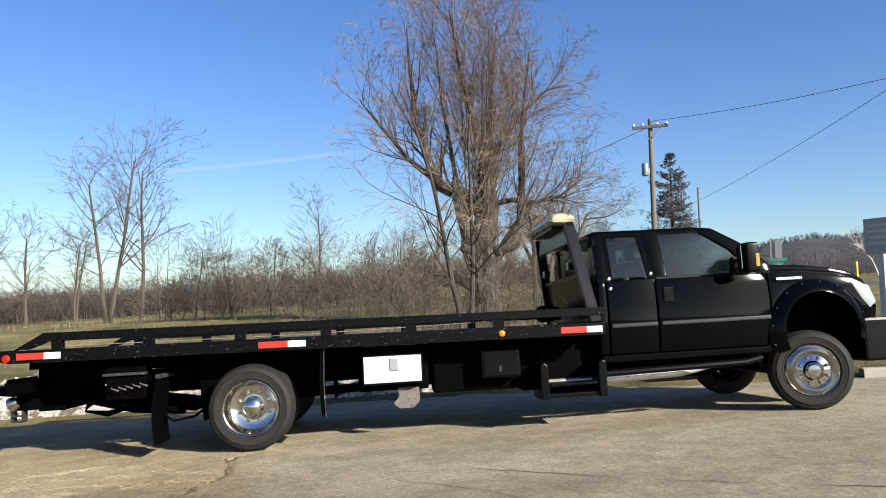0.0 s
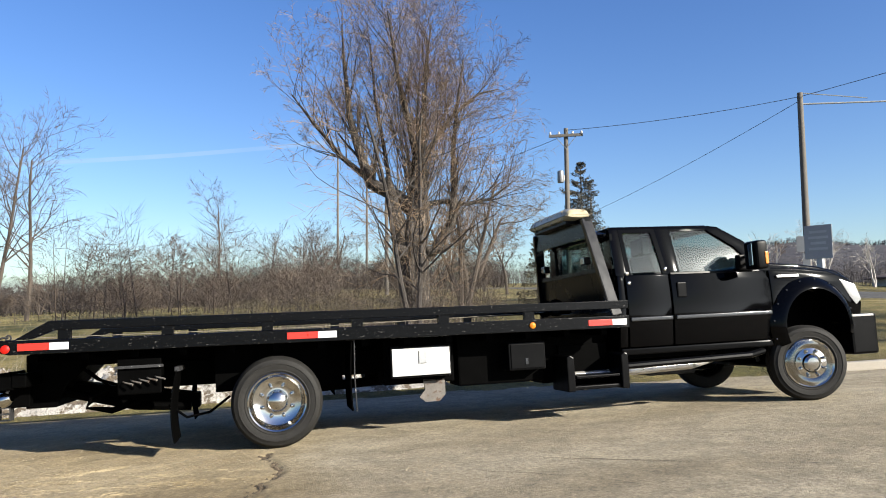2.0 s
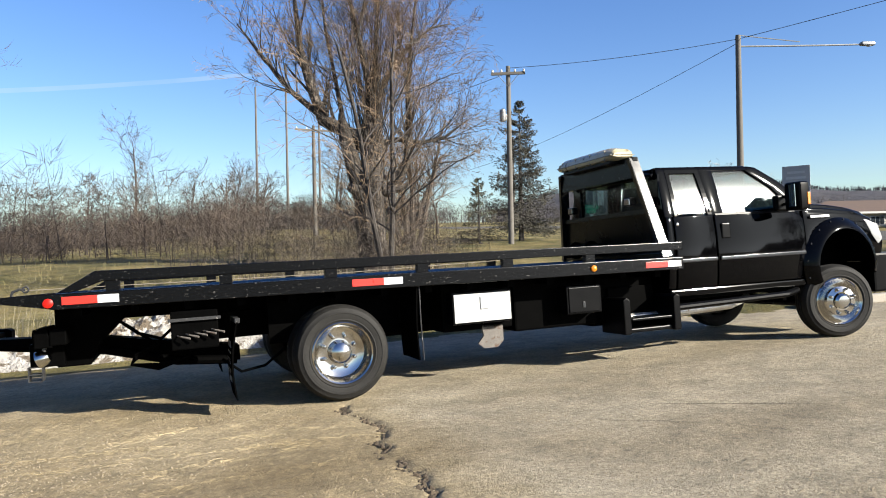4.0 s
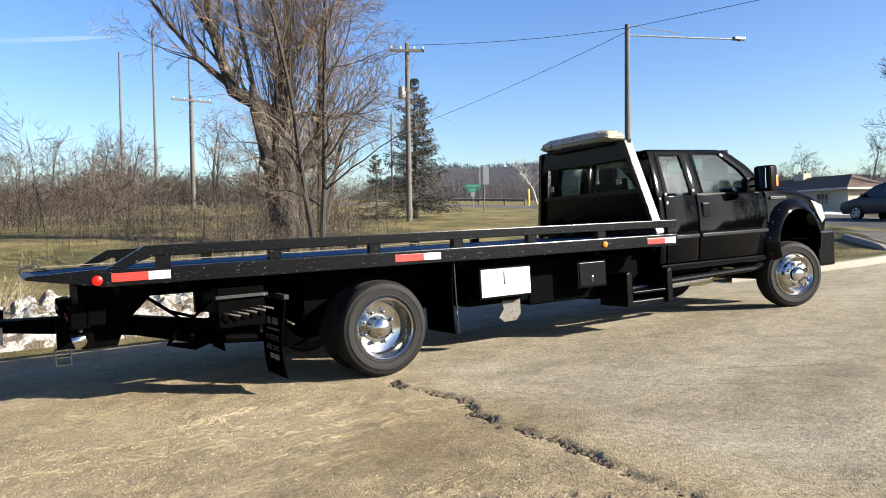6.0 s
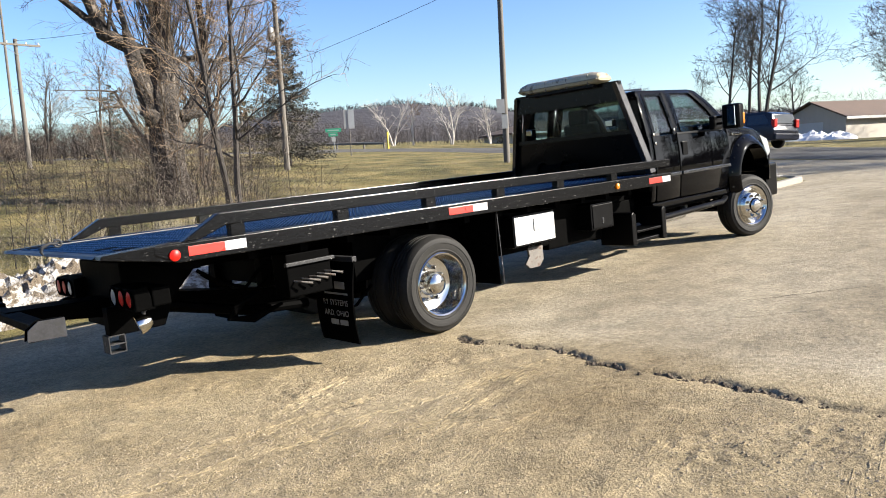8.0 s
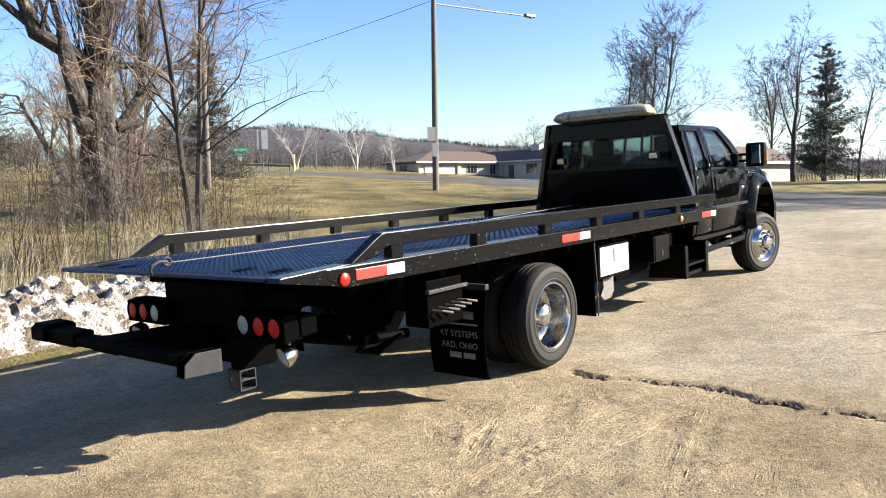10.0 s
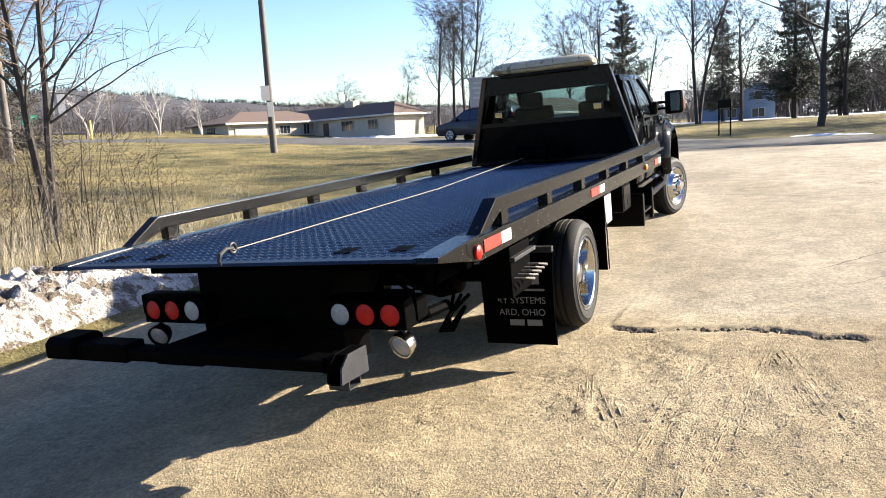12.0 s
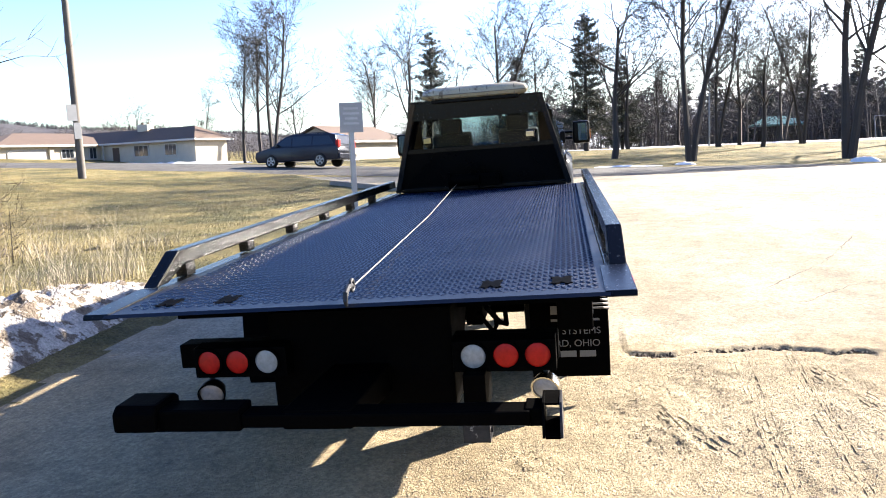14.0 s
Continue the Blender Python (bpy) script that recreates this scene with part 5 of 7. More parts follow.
# small rounded trees and thickets in the field, copies of two
small = [tree("thicket_tree", "small rounded bare tree in the field", -8, 42, 4.0, 0.07, BROAD, 61, BARK, FIELD_TWIG, stems=2, group="small trees in the field", spread=0.35, share=0.5),
         tree("thicket_tree", "small rounded bare tree in the field", -14, 46, 4.0, 0.06, SLIM, 62, BARK, FIELD_TWIG, stems=3, group="small trees in the field", spread=0.3, share=0.8)]
rng = random.Random(77)
for i in range(16):
    x, y = polar(1.25, -8.4, -30 + 3.0 * i + rng.uniform(-1.2, 1.2), rng.uniform(60, 72))
    s = rng.uniform(0.6, 1.25)
    m = Matrix.Translation((x, y, land(x, y))) @ pose(0, 0, 0, 0, 0, rng.uniform(0, 360))
    ob = small[i] if i < 2 else copy_thing(small[i % 2], m)
    ob.matrix_world = m @ Matrix.Diagonal((s, s, s, 1))

# trees across the road: a few built, the others copies turned and scaled
THIN[0] = 0.014
PARK = ((9, 58, 0.60, 0.55, 7, 7, 0.07, 0.02), (8, 54, 0.55, 0.48, 5, 5, 0.17, 0.05), (6, 50, 0.55, 0.5, 4, 3, 0.2, 0.02), (5, 45, 0.6, 0.6, 3, 3, 0.2, 0.0), (0, 0, 0, 0, 2, 3, 0.2, 0.0))
TALL = ((16, 46, 0.36, 0.42, 9, 6, 0.04, 0.02), (8, 50, 0.5, 0.5, 4, 4, 0.16, 0.06), (6, 46, 0.55, 0.6, 3, 3, 0.18, 0.03), (3, 40, 0.6, 0.7, 2, 3, 0.2, 0.0), (0, 0, 0, 0, 2, 3, 0.2, 0.02))
kinds = [tree("park_tree", "tall bare tree across the road", 60, -12, 15, 0.24, PARK, 71, DARKBARK, DARKBARK, group="bare trees across the road", share=0.6),
         tree("park_tree", "tall bare tree across the road", 70, -20, 15, 0.19, TALL, 72, DARKBARK, DARKBARK, group="bare trees across the road", share=0.85),
         tree("park_tree", "tall bare forked tree across the road", 62, -24, 15, 0.19, TALL, 73, DARKBARK, DARKBARK, stems=2, group="bare trees across the road", spread=0.12, share=0.85)]
E14 = (-5.6, -0.94)
# bearing, distance, height, which kind, turn
STAND = ((66.2, 84, 14.5, 1, 10), (68.3, 86, 18.0, 2, 50), (67.4, 90, 17.0, 1, 140), (70.0, 95, 11, 0, 200), (63.5, 100, 9, 1, 80), (78.5, 62, 13.5, 0, 30), (75.8, 105, 15, 2, 0),
         (85.5, 60, 12.5, 2, 120), (88.0, 74, 13, 0, 210), (93.6, 50, 12.0, 0, 300), (94.6, 70, 11.5, 0, 40), (99.0, 46, 13.0, 2, 90), (100.8, 60, 9.0, 2, 20), (102.2, 64, 9.5, 0, 170), (103.7, 58, 9.0, 0, 230),
         (106.2, 62, 10.0, 2, 260), (109.0, 47, 15.5, 2, 10), (96.7, 82, 10, 0, 190), (112.5, 60, 12, 0, 60), (81.5, 90, 12, 1, 33), (90.8, 96, 13, 0, 71), (59.0, 110, 9, 0, 15), (116, 55, 13, 2, 100), (121, 62, 13, 0, 140), (105.0, 90, 11, 2, 44), (98.2, 100, 12, 0, 66))
first = set()
for az, d, h, k, turn in STAND:
    x, y = polar(*E14, az, d)
    s = h / 15.0 * (1.2 if az > 90 else 1.0)
    m = Matrix.Translation((x, y, land(x, y) - 0.05)) @ pose(0, 0, 0, 0, 0, turn)
    if k not in first:
        first.add(k)
        ob = kinds[k]
    else:
        ob = copy_thing(kinds[k], m)
    ob.matrix_world = m @ Matrix.Diagonal((s, s, s, 1))


def conifer(name, label, x, y, height, width, seed, material=NEEDLE, z=None, group="", bare=0.08, power=0.8, ragged=0.25, boughs=13, spray=1.0, droop=0.2):
    """A conifer: straight trunk, uneven boughs all the way up, and hanging sprays of needles on each."""
    rng = random.Random(seed)
    wood, leaf = ([], []), ([], [])
    ring_tube(wood, [Vector((0, 0, -0.1)), Vector((0, 0, height * 0.5)), Vector((0, 0, height))], [0.02 * height, 0.013 * height, 0.01], 6)
    verts, faces = leaf
    gaps = [rng.uniform(1 - ragged, 1.1) for _ in range(40)]
    for i in range(int(height * boughs)):
        f = bare + (1 - bare) * rng.random() ** 1.15
        a = rng.uniform(0, 2 * math.pi)
        lobe = gaps[int(f * 39.9)] * (0.75 + 0.5 * noise.noise(Vector((math.cos(a) * 1.3, math.sin(a) * 1.3, f * 5 + seed))))
        r = (width * (1 - f) ** power * lobe + 0.10) * rng.uniform(0.65, 1.1)
        d = Vector((math.cos(a), math.sin(a), 0.25 * f - droop * (1 - f) + rng.gauss(0, 0.1)))
        base = Vector((0, 0, f * height))
        mid = base + d * r * 0.55
        tip = base + d * r + Vector((0, 0, 0.10 * r))
        ring_tube(wood, [base, mid, tip], [0.008 + 0.007 * r, 0.006 + 0.003 * r, 0.003], 3)
        side = Vector((-math.sin(a), math.cos(a), 0))
        for q in range(int(24 + r * 44)):
            t = 0.15 + 0.87 * rng.random() ** 0.75
            p = base.lerp(mid, t / 0.55) if t < 0.55 else mid.lerp(tip, (t - 0.55) / 0.45)
            out = side * rng.uniform(-1, 1) * 0.30 * r * (1.1 - t)
            p = p + out + Vector((0, 0, rng.uniform(-0.10, 0.03) * (0.5 + r)))
            w = out.normalized() * rng.uniform(0.0, 0.9) + d * rng.uniform(0.2, 0.9) + Vector((rng.gauss(0, 0.3), rng.gauss(0, 0.3), rng.uniform(-0.7, 0.5)))
            w = w.normalized() * rng.uniform(0.10, 0.26) * (0.42 + 0.04 * height) * spray
            n = w.cross(Vector((rng.gauss(0, 1), rng.gauss(0, 1), rng.gauss(0, 1)))).normalized() * 0.024 * (0.6 + 0.06 * height) * spray
            k = len(verts)
            verts.extend((tuple(p - n), tuple(p + n), tuple(p + w)))
            faces.append((k, k + 1, k + 2))
    t = thing(name, label, "tree", Matrix.Translation((x, y, land(x, y) if z is None else z)), group)
    part("trunk", wood, DARKBARK, t)
    part("crown", leaf, material, t, "sprays of needles")
    return t


conifer("spruce_tree", "thin dark spruce beyond the utility pole", 15.1, 26.5, 6.9, 3.3, 3, NEEDLE_GREY, power=0.85, ragged=0.2, boughs=38, spray=0.9)
conifer("cedar_tree", "dark green cedar at the back of the field", 14.6, 49.2, 6.4, 2.0, 4, NEEDLE, z=1.5, bare=0.05, power=0.5, ragged=0.3, boughs=15)
conifer("red_cedar", "browned cedar bush beside the old tree", 12.0, 24.5, 3.0, 1.5, 6, NEEDLE_DRY, bare=0.05, boughs=24)
pines = [conifer("pine_tree", "dark pine across the road", 66, -6, 12, 4.8, 31, NEEDLE, bare=0.14, power=0.6, ragged=0.55, boughs=25, spray=1.15, group="pines across the road"), conifer("pine_tree", "dark pine across the road", 80, -14, 12, 5.4, 32, NEEDLE, bare=0.10, power=0.65, ragged=0.55, boughs=25, spray=1.15, group="pines across the road")]
for i, (az, d, h, k) in enumerate(((80.2, 66, 10.5, 1), (91.6, 64, 11.0, 0), (94.2, 72, 8.5, 1), (103.5, 120, 12.0, 1), (106.5, 125, 13, 0), (109.5, 120, 13, 1), (112, 118, 13.5, 0), (114.5, 120, 14, 1), (117, 115, 14, 0), (86.6, 90, 11, 0))):
    x, y = polar(*E14, az, d)
    s = h / 12.0
    m = Matrix.Translation((x, y, land(x, y))) @ pose(0, 0, 0, 0, 0, 57 * i)
    ob = pines[1] if i == 0 else pines[0] if i == 1 else copy_thing(pines[k], m)
    ob.matrix_world = m @ Matrix.Diagonal((s, s, s, 1))


# birches across the road
BIRCHSPEC = ((7, 42, 0.55, 0.5, 6, 5, 0.10, 0.02), (5, 48, 0.55, 0.5, 4, 4, 0.18, 0.05), (5, 40, 0.55, 0.5, 3, 3, 0.18, 0.0), (0, 0, 0, 0, 2, 3, 0.2, -0.04))
for i, (x, y, h, st) in enumerate(((50.3, 62.6, 7.0, 2), (58.0, 61.0, 7.5, 3), (62.5, 59, 6.0, 2), (54.5, 64, 6.0, 1))):
    tree("birch_tree", "bare white-barked birch beyond the road", x, y, h, 0.13, BIRCHSPEC, 90 + i, BIRCH, BIRCH if i < 3 else TWIG, stems=st, group="birches beyond the road", spread=0.3, share=0.7)


# far woods, brush and hills
def woods(name, label, spots, seed, h0, h1, material, twigs=60, thick=0.05, low=0.12):
    """Many small bare trees as one mass: a thin stem each and a cloud of fine twigs."""
    rng = random.Random(seed)
    verts, faces = [], []
    for x, y, *z in spots:
        h = h0 + (h1 - h0) * rng.random() ** 1.6
        base = Vector((x, y, z[0] if z else land(x, y) - 0.1))
        lean = Vector((rng.gauss(0, 0.1), rng.gauss(0, 0.1), 1))
        ring_tube((verts, faces), [base, base + lean * h * 0.5, base + lean * h * 0.85], [thick * 0.6, thick * 0.35, thick * 0.1], 3)
        for _ in range(twigs):
            f = rng.uniform(low, 0.92)
            wide = 0.34 * h * math.sin(math.pi * min(1.0, 0.2 + 0.8 * f)) ** 0.7
            a, q = rng.uniform(0, 6.3), math.sqrt(rng.random())
            p = base + lean * f * h + Vector((math.cos(a) * wide * q, math.sin(a) * wide * q, 0))
            d = Vector((math.cos(a) * 0.7 + rng.gauss(0, 0.5), math.sin(a) * 0.7 + rng.gauss(0, 0.5), rng.uniform(0.0, 1.3)))
            d = d.normalized() * h * rng.uniform(0.08, 0.24)
            n = d.cross(Vector((rng.gauss(0, 1), rng.gauss(0, 1), rng.gauss(0, 1)))).normalized() * thick * 0.22
            k = len(verts)
            verts.extend((tuple(p - n), tuple(p + n), tuple(p + d)))
            faces.append((k, k + 1, k + 2))
    return tagged(part(name, (verts, faces), material), label, "woods", kind="stuff")


# grey matched to the haze-tinted hill colour, so the far woods blend in
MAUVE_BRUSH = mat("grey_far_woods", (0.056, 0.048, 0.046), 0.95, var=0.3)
# base colour lowered to carry the shade among close-standing twigs
FAR_BRUSH = mat("shade_toned_far_brush", (0.0326, 0.0256, 0.0212), 0.95, var=0.3)
rng = random.Random(2)
spots = [polar(1.25, -8.4, rng.uniform(-36, 17), rng.uniform(70, 112)) for _ in range(2300)]
THIN[0] = 0.03
woods("far_woods", "brown bare woods behind the field", spots, 3, 1.8, 4.2, FAR_BRUSH, 90, 0.07)
spots = [polar(*E14, rng.uniform(20, 52), rng.uniform(95, 150)) for _ in range(650)]
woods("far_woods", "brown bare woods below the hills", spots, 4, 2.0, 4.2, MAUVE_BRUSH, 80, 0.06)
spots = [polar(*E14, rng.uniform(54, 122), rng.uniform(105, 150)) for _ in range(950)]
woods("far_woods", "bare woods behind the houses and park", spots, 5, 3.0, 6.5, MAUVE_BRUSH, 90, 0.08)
spots = [(4.2 + rng.gauss(0, 1.8), 14.6 + rng.gauss(0, 1.2)) for _ in range(90)] + [(rng.uniform(-1, 5), rng.uniform(7.0, 11.0)) for _ in range(80)] + [(rng.uniform(-1.5, 9), rng.uniform(16.0, 24.0)) for _ in range(110)] + [(rng.uniform(-14, 3), rng.uniform(18.0, 32.0)) for _ in range(22)]
THIN[0] = 0.004
thicket = [(rng.uniform(-9, 3), rng.uniform(24.0, 40.0)) for _ in range(70)]
woods("brush", "leafless brush and saplings round the old tree", spots, 6, 0.7, 2.6, BRUSH, 120, 0.018, 0.05)


def pine_woods(name, label, spots, seed, h0, h1, material):
    """Many far pines as one mass: a stem each and a ragged cone of needle sprays."""
    rng = random.Random(seed)
    verts, faces = [], []
    for x, y in spots:
        h = rng.uniform(h0, h1)
        base = Vector((x, y, land(x, y) - 0.1))
        ring_tube((verts, faces), [base, base + Vector((0, 0, h))], [0.16, 0.04], 3)
        for _ in range(260):
            f = 0.12 + 0.88 * rng.random() ** 0.9
            a = rng.uniform(0, 6.3)
            r = 0.24 * h * (1.02 - f) ** 0.6 * math.sqrt(rng.random()) * (0.8 + 0.5 * noise.noise(Vector((math.cos(a) * 1.5 + x, math.sin(a) * 1.5, f * 6))))
            p = base + Vector((math.cos(a) * r, math.sin(a) * r, f * h))
            d = Vector((math.cos(a) + rng.gauss(0, 0.5), math.sin(a) + rng.gauss(0, 0.5), rng.uniform(-0.6, 0.4))).normalized() * rng.uniform(0.4, 1.0)
            n = d.cross(Vector((rng.gauss(0, 1), rng.gauss(0, 1), rng.gauss(0, 1)))).normalized() * 0.16
            k = len(verts)
            verts.extend((tuple(p - n), tuple(p + n), tuple(p + d)))
            faces.append((k, k + 1, k + 2))
    return tagged(part(name, (verts, faces), material), label, "woods", kind="stuff")


rng = random.Random(23)
spots = [polar(*E14, rng.uniform(101, 126), rng.uniform(128, 165)) for _ in range(150)] + [polar(*E14, rng.uniform(88, 101), rng.uniform(120, 150)) for _ in range(40)]
# needle colour lightened: distance haze and glare are painted into it
PINE_FAR = mat("haze_paled_far_pines", (0.088, 0.083, 0.072), 0.95, var=0.35)
pine_woods("far_pines", "pine woods behind the park, paled by painted haze", spots, 24, 6.0, 11.0, PINE_FAR)
spots = [polar(*E14, rng.uniform(84, 126), rng.uniform(95, 150)) for _ in range(300)]
woods("far_woods", "tall bare woods behind the park", spots, 25, 5.0, 11.0, MAUVE_BRUSH, 110, 0.16, 0.2)
THIN[0] = 0.008
woods("thicket", "bare thicket in the field behind the old tree", thicket, 8, 2.0, 5.0, FIELD_TWIG, 260, 0.05, 0.08)
WOODED = mat("brown_bare_woods", (0.04, 0.0304, 0.024), 1.0, var=0.45, scale=0.06, fine=0.9, bump=1.5, bump_scale=0.5)
# the bluish cast is distance haze put into the hill's base colour
HILL = mat("haze_tinted_wooded_hill", (0.032, 0.0304, 0.036), 1.0, var=0.35, scale=0.05, fine=0.6, bump=1.5, bump_scale=0.25)


def hill(name, az0, az1, d, el, seed, label, material=None, fall=0.0):
    """A long low wooded ridge."""
    verts, faces, n, rows = [], [], 90, 7
    for i in range(n + 1):
        az = az0 + (az1 - az0) * i / n
        ends = smooth(0, 0.15, i / n) * smooth(0, 0.15, 1 - i / n)
        top = 1.5 + 1.25 * d * math.tan(radians(el - fall * max(0.0, az - 40))) * ends * (0.86 + 0.16 * noise.noise(Vector((i * 0.06, seed, 0))) + 0.05 * noise.noise(Vector((i * 0.3, seed, 5))))
        for j in range(rows):
            f = j / (rows - 1)
            x, y = polar(*E14, az, d + f * 0.25 * d)
            verts.append((x, y, -25 + (top + 25) * math.sin(f * math.pi / 2) ** 0.7 + 2.2 * noise.noise(Vector((x * 0.03, y * 0.03, seed)))))
    for i in range(n):
        for j in range(rows - 1):
            faces.append((i * rows + j, (i + 1) * rows + j, (i + 1) * rows + j + 1, i * rows + j + 1))
    tagged(part(name, (verts, faces), material or HILL, smooth=True), label, "hill", kind="structure")
    return [verts[i * rows + rows - 1] for i in range(n + 1)]


PINEWOOD = mat("dark_pine_woods", (0.0338, 0.0326, 0.0245), 1.0, var=0.45, scale=0.06, fine=0.9, bump=1.5, bump_scale=0.5)
west = hill("backdrop_hill_west", -50, 34, 330, 1.5, 1, "low brown wooded ridge on the horizon", WOODED)
north = hill("backdrop_hill_north", 18, 96, 620, 4.7, 2, "wooded hill beyond the road, tinted with painted haze", fall=0.085)
east = hill("backdrop_hill_east", 96, 140, 500, 3.7, 3, "dark wooded rise behind the park", PINEWOOD)


def crest(line, count, seed, back):
    """Places along a ridge line and a little in front of it."""
    rng = random.Random(seed)
    out = []
    for _ in range(count):
        f = rng.uniform(0, len(line) - 1.001)
        a, b = Vector(line[int(f)]), Vector(line[int(f) + 1])
        p = a.lerp(b, f - int(f))
        q = rng.random() ** 2 * back
        out.append((p.x * (1 - q), p.y * (1 - q), p.z - 1.0 - 22 * q))
    return out


woods("ridge_woods", "bare woods along the western ridge", crest(west, 1500, 1, 0.12), 11, 2.5, 6.0, FAR_BRUSH, 45, 0.25)
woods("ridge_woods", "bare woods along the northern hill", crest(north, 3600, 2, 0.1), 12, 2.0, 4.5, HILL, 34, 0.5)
woods("ridge_woods", "bare woods along the rise behind the park", crest(east, 500, 3, 0.1), 13, 5.0, 11.0, FAR_BRUSH, 45, 0.4)

# ---- poles, wires, signs ----
WOOD_POLE = mat("weathered_wood_pole", (0.0896, 0.0808, 0.0696), 0.85, var=0.3, scale=3, fine=25, bump=0.004, bump_scale=30)
GREY_METAL = mat("dull_grey_metal", (0.179, 0.185, 0.19), 0.5, metal=0.5, var=0.12)
SIGN_BACK = mat("bare_aluminium_sign", (0.299, 0.305, 0.31), 0.45, metal=0.3, var=0.1)
SIGN_WHITE = mat("faded_white_sign", (0.25, 0.25, 0.25), 0.5, var=0.15, scale=6)
SNOW_PALE = mat("pale_sign_print", (0.338, 0.338, 0.332), 0.5, var=0.15)
INK = mat("dark_sign_ink", (0.03, 0.03, 0.03), 0.6, var=0.1)
GREEN = mat("green_sign", (0.01, 0.22, 0.12), 0.4, var=0.08)
YELLOW = mat("yellow_post_paint", (0.70, 0.48, 0.03), 0.5, var=0.12)
WIRE = mat("dark_cable", (0.02, 0.02, 0.02), 0.6, var=0.1)
INSUL = mat("grey_porcelain", (0.5, 0.48, 0.45), 0.3, var=0.1)


def utility_pole(x, y, top, r, label, arm=0.0, arm_turn=0.0, can=False, z=None):
    base = land(x, y) if z is None else z
    t = thing("utility_pole", label, "utility pole", Matrix.Translation((x, y, base)))
    h = top - base
    part("pole", tube([(0, 0, -0.2), (0, 0, h * 0.5), (0, 0, h)], [r, r * 0.88, r * 0.72], 14), WOOD_POLE, t, smooth=True)
    if arm:
        m = pose(0, 0, h - 0.35, 0, 0, arm_turn)
        part("crossarm", box(-arm / 2, arm / 2, -0.05, 0.05, -0.06, 0.06, 0.008, m=m @ Matrix.Translation((0, -r, 0))), WOOD_POLE, t)
        for k in (-0.46, -0.2, 0.2, 0.46):
            part("insulator", lathe([(0.03, 0), (0.06, 0.03), (0.04, 0.07), (0.05, 0.10), (0.0, 0.14)], 12, m=m @ Matrix.Translation((k * arm, -r, 0.06)) @ pose(0, 0, 0, 90, 0, 0)), INSUL, t, smooth=True)
        for k in (-1, 1):
            part("brace", tube([(k * arm * 0.3, -r, -0.05), (0, -r, -0.6)], 0.015, 6, m=m), GREY_METAL, t)
    if can:
        part("transformer", lathe([(0.0, 0), (0.13, 0.02), (0.145, 0.06), (0.145, 0.48), (0.13, 0.54), (0.04, 0.57), (0.0, 0.6)], 20, m=pose(-0.30, 0, h * 0.685, 90, 0, 0)), GREY_METAL, t, "grey transformer can", True)
        part("bracket", box(-0.2, 0, -0.03, 0.03, h * 0.70, h * 0.73), GREY_METAL, t)
    return t


utility_pole(12.9, 23.0, 9.3, 0.13, "wooden utility pole with crossarm and grey transformer", 1.5, -25, True)
poleA = utility_pole(20.25, 16.95, 9.6, 0.145, "wooden street-light pole with a small sign box")
h = 9.6 - land(20.25, 16.95)
aw = Vector((0.966, -0.26, 0))
part("lamp_arm", tube([Vector((0, 0, h - 0.45)), aw * 3.2 + Vector((0, 0, h - 0.40)), aw * 5.2 + Vector((0, 0, h - 0.35))], 0.035, 8), GREY_METAL, poleA, "long grey lamp arm")
part("arm_stay", tube([Vector((0, 0, h + 0.0)), aw * 2.6 + Vector((0, 0, h - 0.25))], 0.02, 6), GREY_METAL, poleA)
lm = Matrix.Translation(aw * 5.5 + Vector((0, 0, h - 0.32))) @ pose(0, 0, 0, 0, 0, -15) @ Matrix.Diagonal((0.75, 0.75, 0.75, 1))
part("lamp_head", box(-0.42, 0.35, -0.16, 0.16, -0.10, 0.10, 0.07, seg=3, m=lm), GREY_METAL, poleA, "grey cobra-head lamp", True)
part("lens", lathe([(0.0, 0.0), (0.11, 0.02), (0.14, 0.08)], 16, m=lm @ Matrix.Translation((0.05, 0, -0.16)) @ pose(0, 0, 0, 90, 0, 0)), CLEAR_LENS, poleA, smooth=True)
tagw = pose(0, 0, 2.12, 0, 0, -32)
part("sign_plate", box(-0.40, -0.04, -0.17, -0.15, 0.0, 0.60, 0.003, m=tagw), GREY_METAL, poleA, "plain grey sign plate")
part("sign_plate", box(-0.2, 0.06, -0.18, -0.16, -0.66, -0.06, 0.003, m=tagw), GREY_METAL, poleA, "small grey sign plate")
utility_pole(8.2, 45.0, 10.0, 0.15, "wooden power pole with a crossarm in the brush", 2.7, 8)
utility_pole(35.1, 69.4, 13.6, 0.13, "far wooden pole beyond the road")
for x, y, top in ((7.0, 70.0, 17.8), (10.1, 70.5, 20.3), (13.15, 69.0, 18.0)):
    t = thing("light_mast", "tall slim grey mast behind the field", "mast", Matrix.Translation((x, y, land(x, y))), group="tall masts behind the field")
    part("mast", tube([(0, 0, -0.2), (0, 0, top - land(x, y))], [0.15, 0.09], 10), WOOD_POLE, t, smooth=True)


def wire(a, b, sag, name="overhead_wire", r=0.012, label="thin dark overhead wire"):
    pts = [Vector(a).lerp(Vector(b), i / 20) - Vector((0, 0, sag * 4 * (i / 20) * (1 - i / 20))) for i in range(21)]
    tagged(part(name, tube(pts, r, 5), WIRE), label, "wire")


wire((12.9, 22.9, 9.2), (20.25, 16.95, 9.45), 0.15)
wire((20.25, 16.95, 9.45), (34.0, -28.0, 11.5), 0.5)
wire((20.25, 16.95, 9.3), (26.5, 70.0, 9.0), 0.8)
wire((12.9, 22.9, 9.0), (8.2, 45.0, 9.9), 0.4)

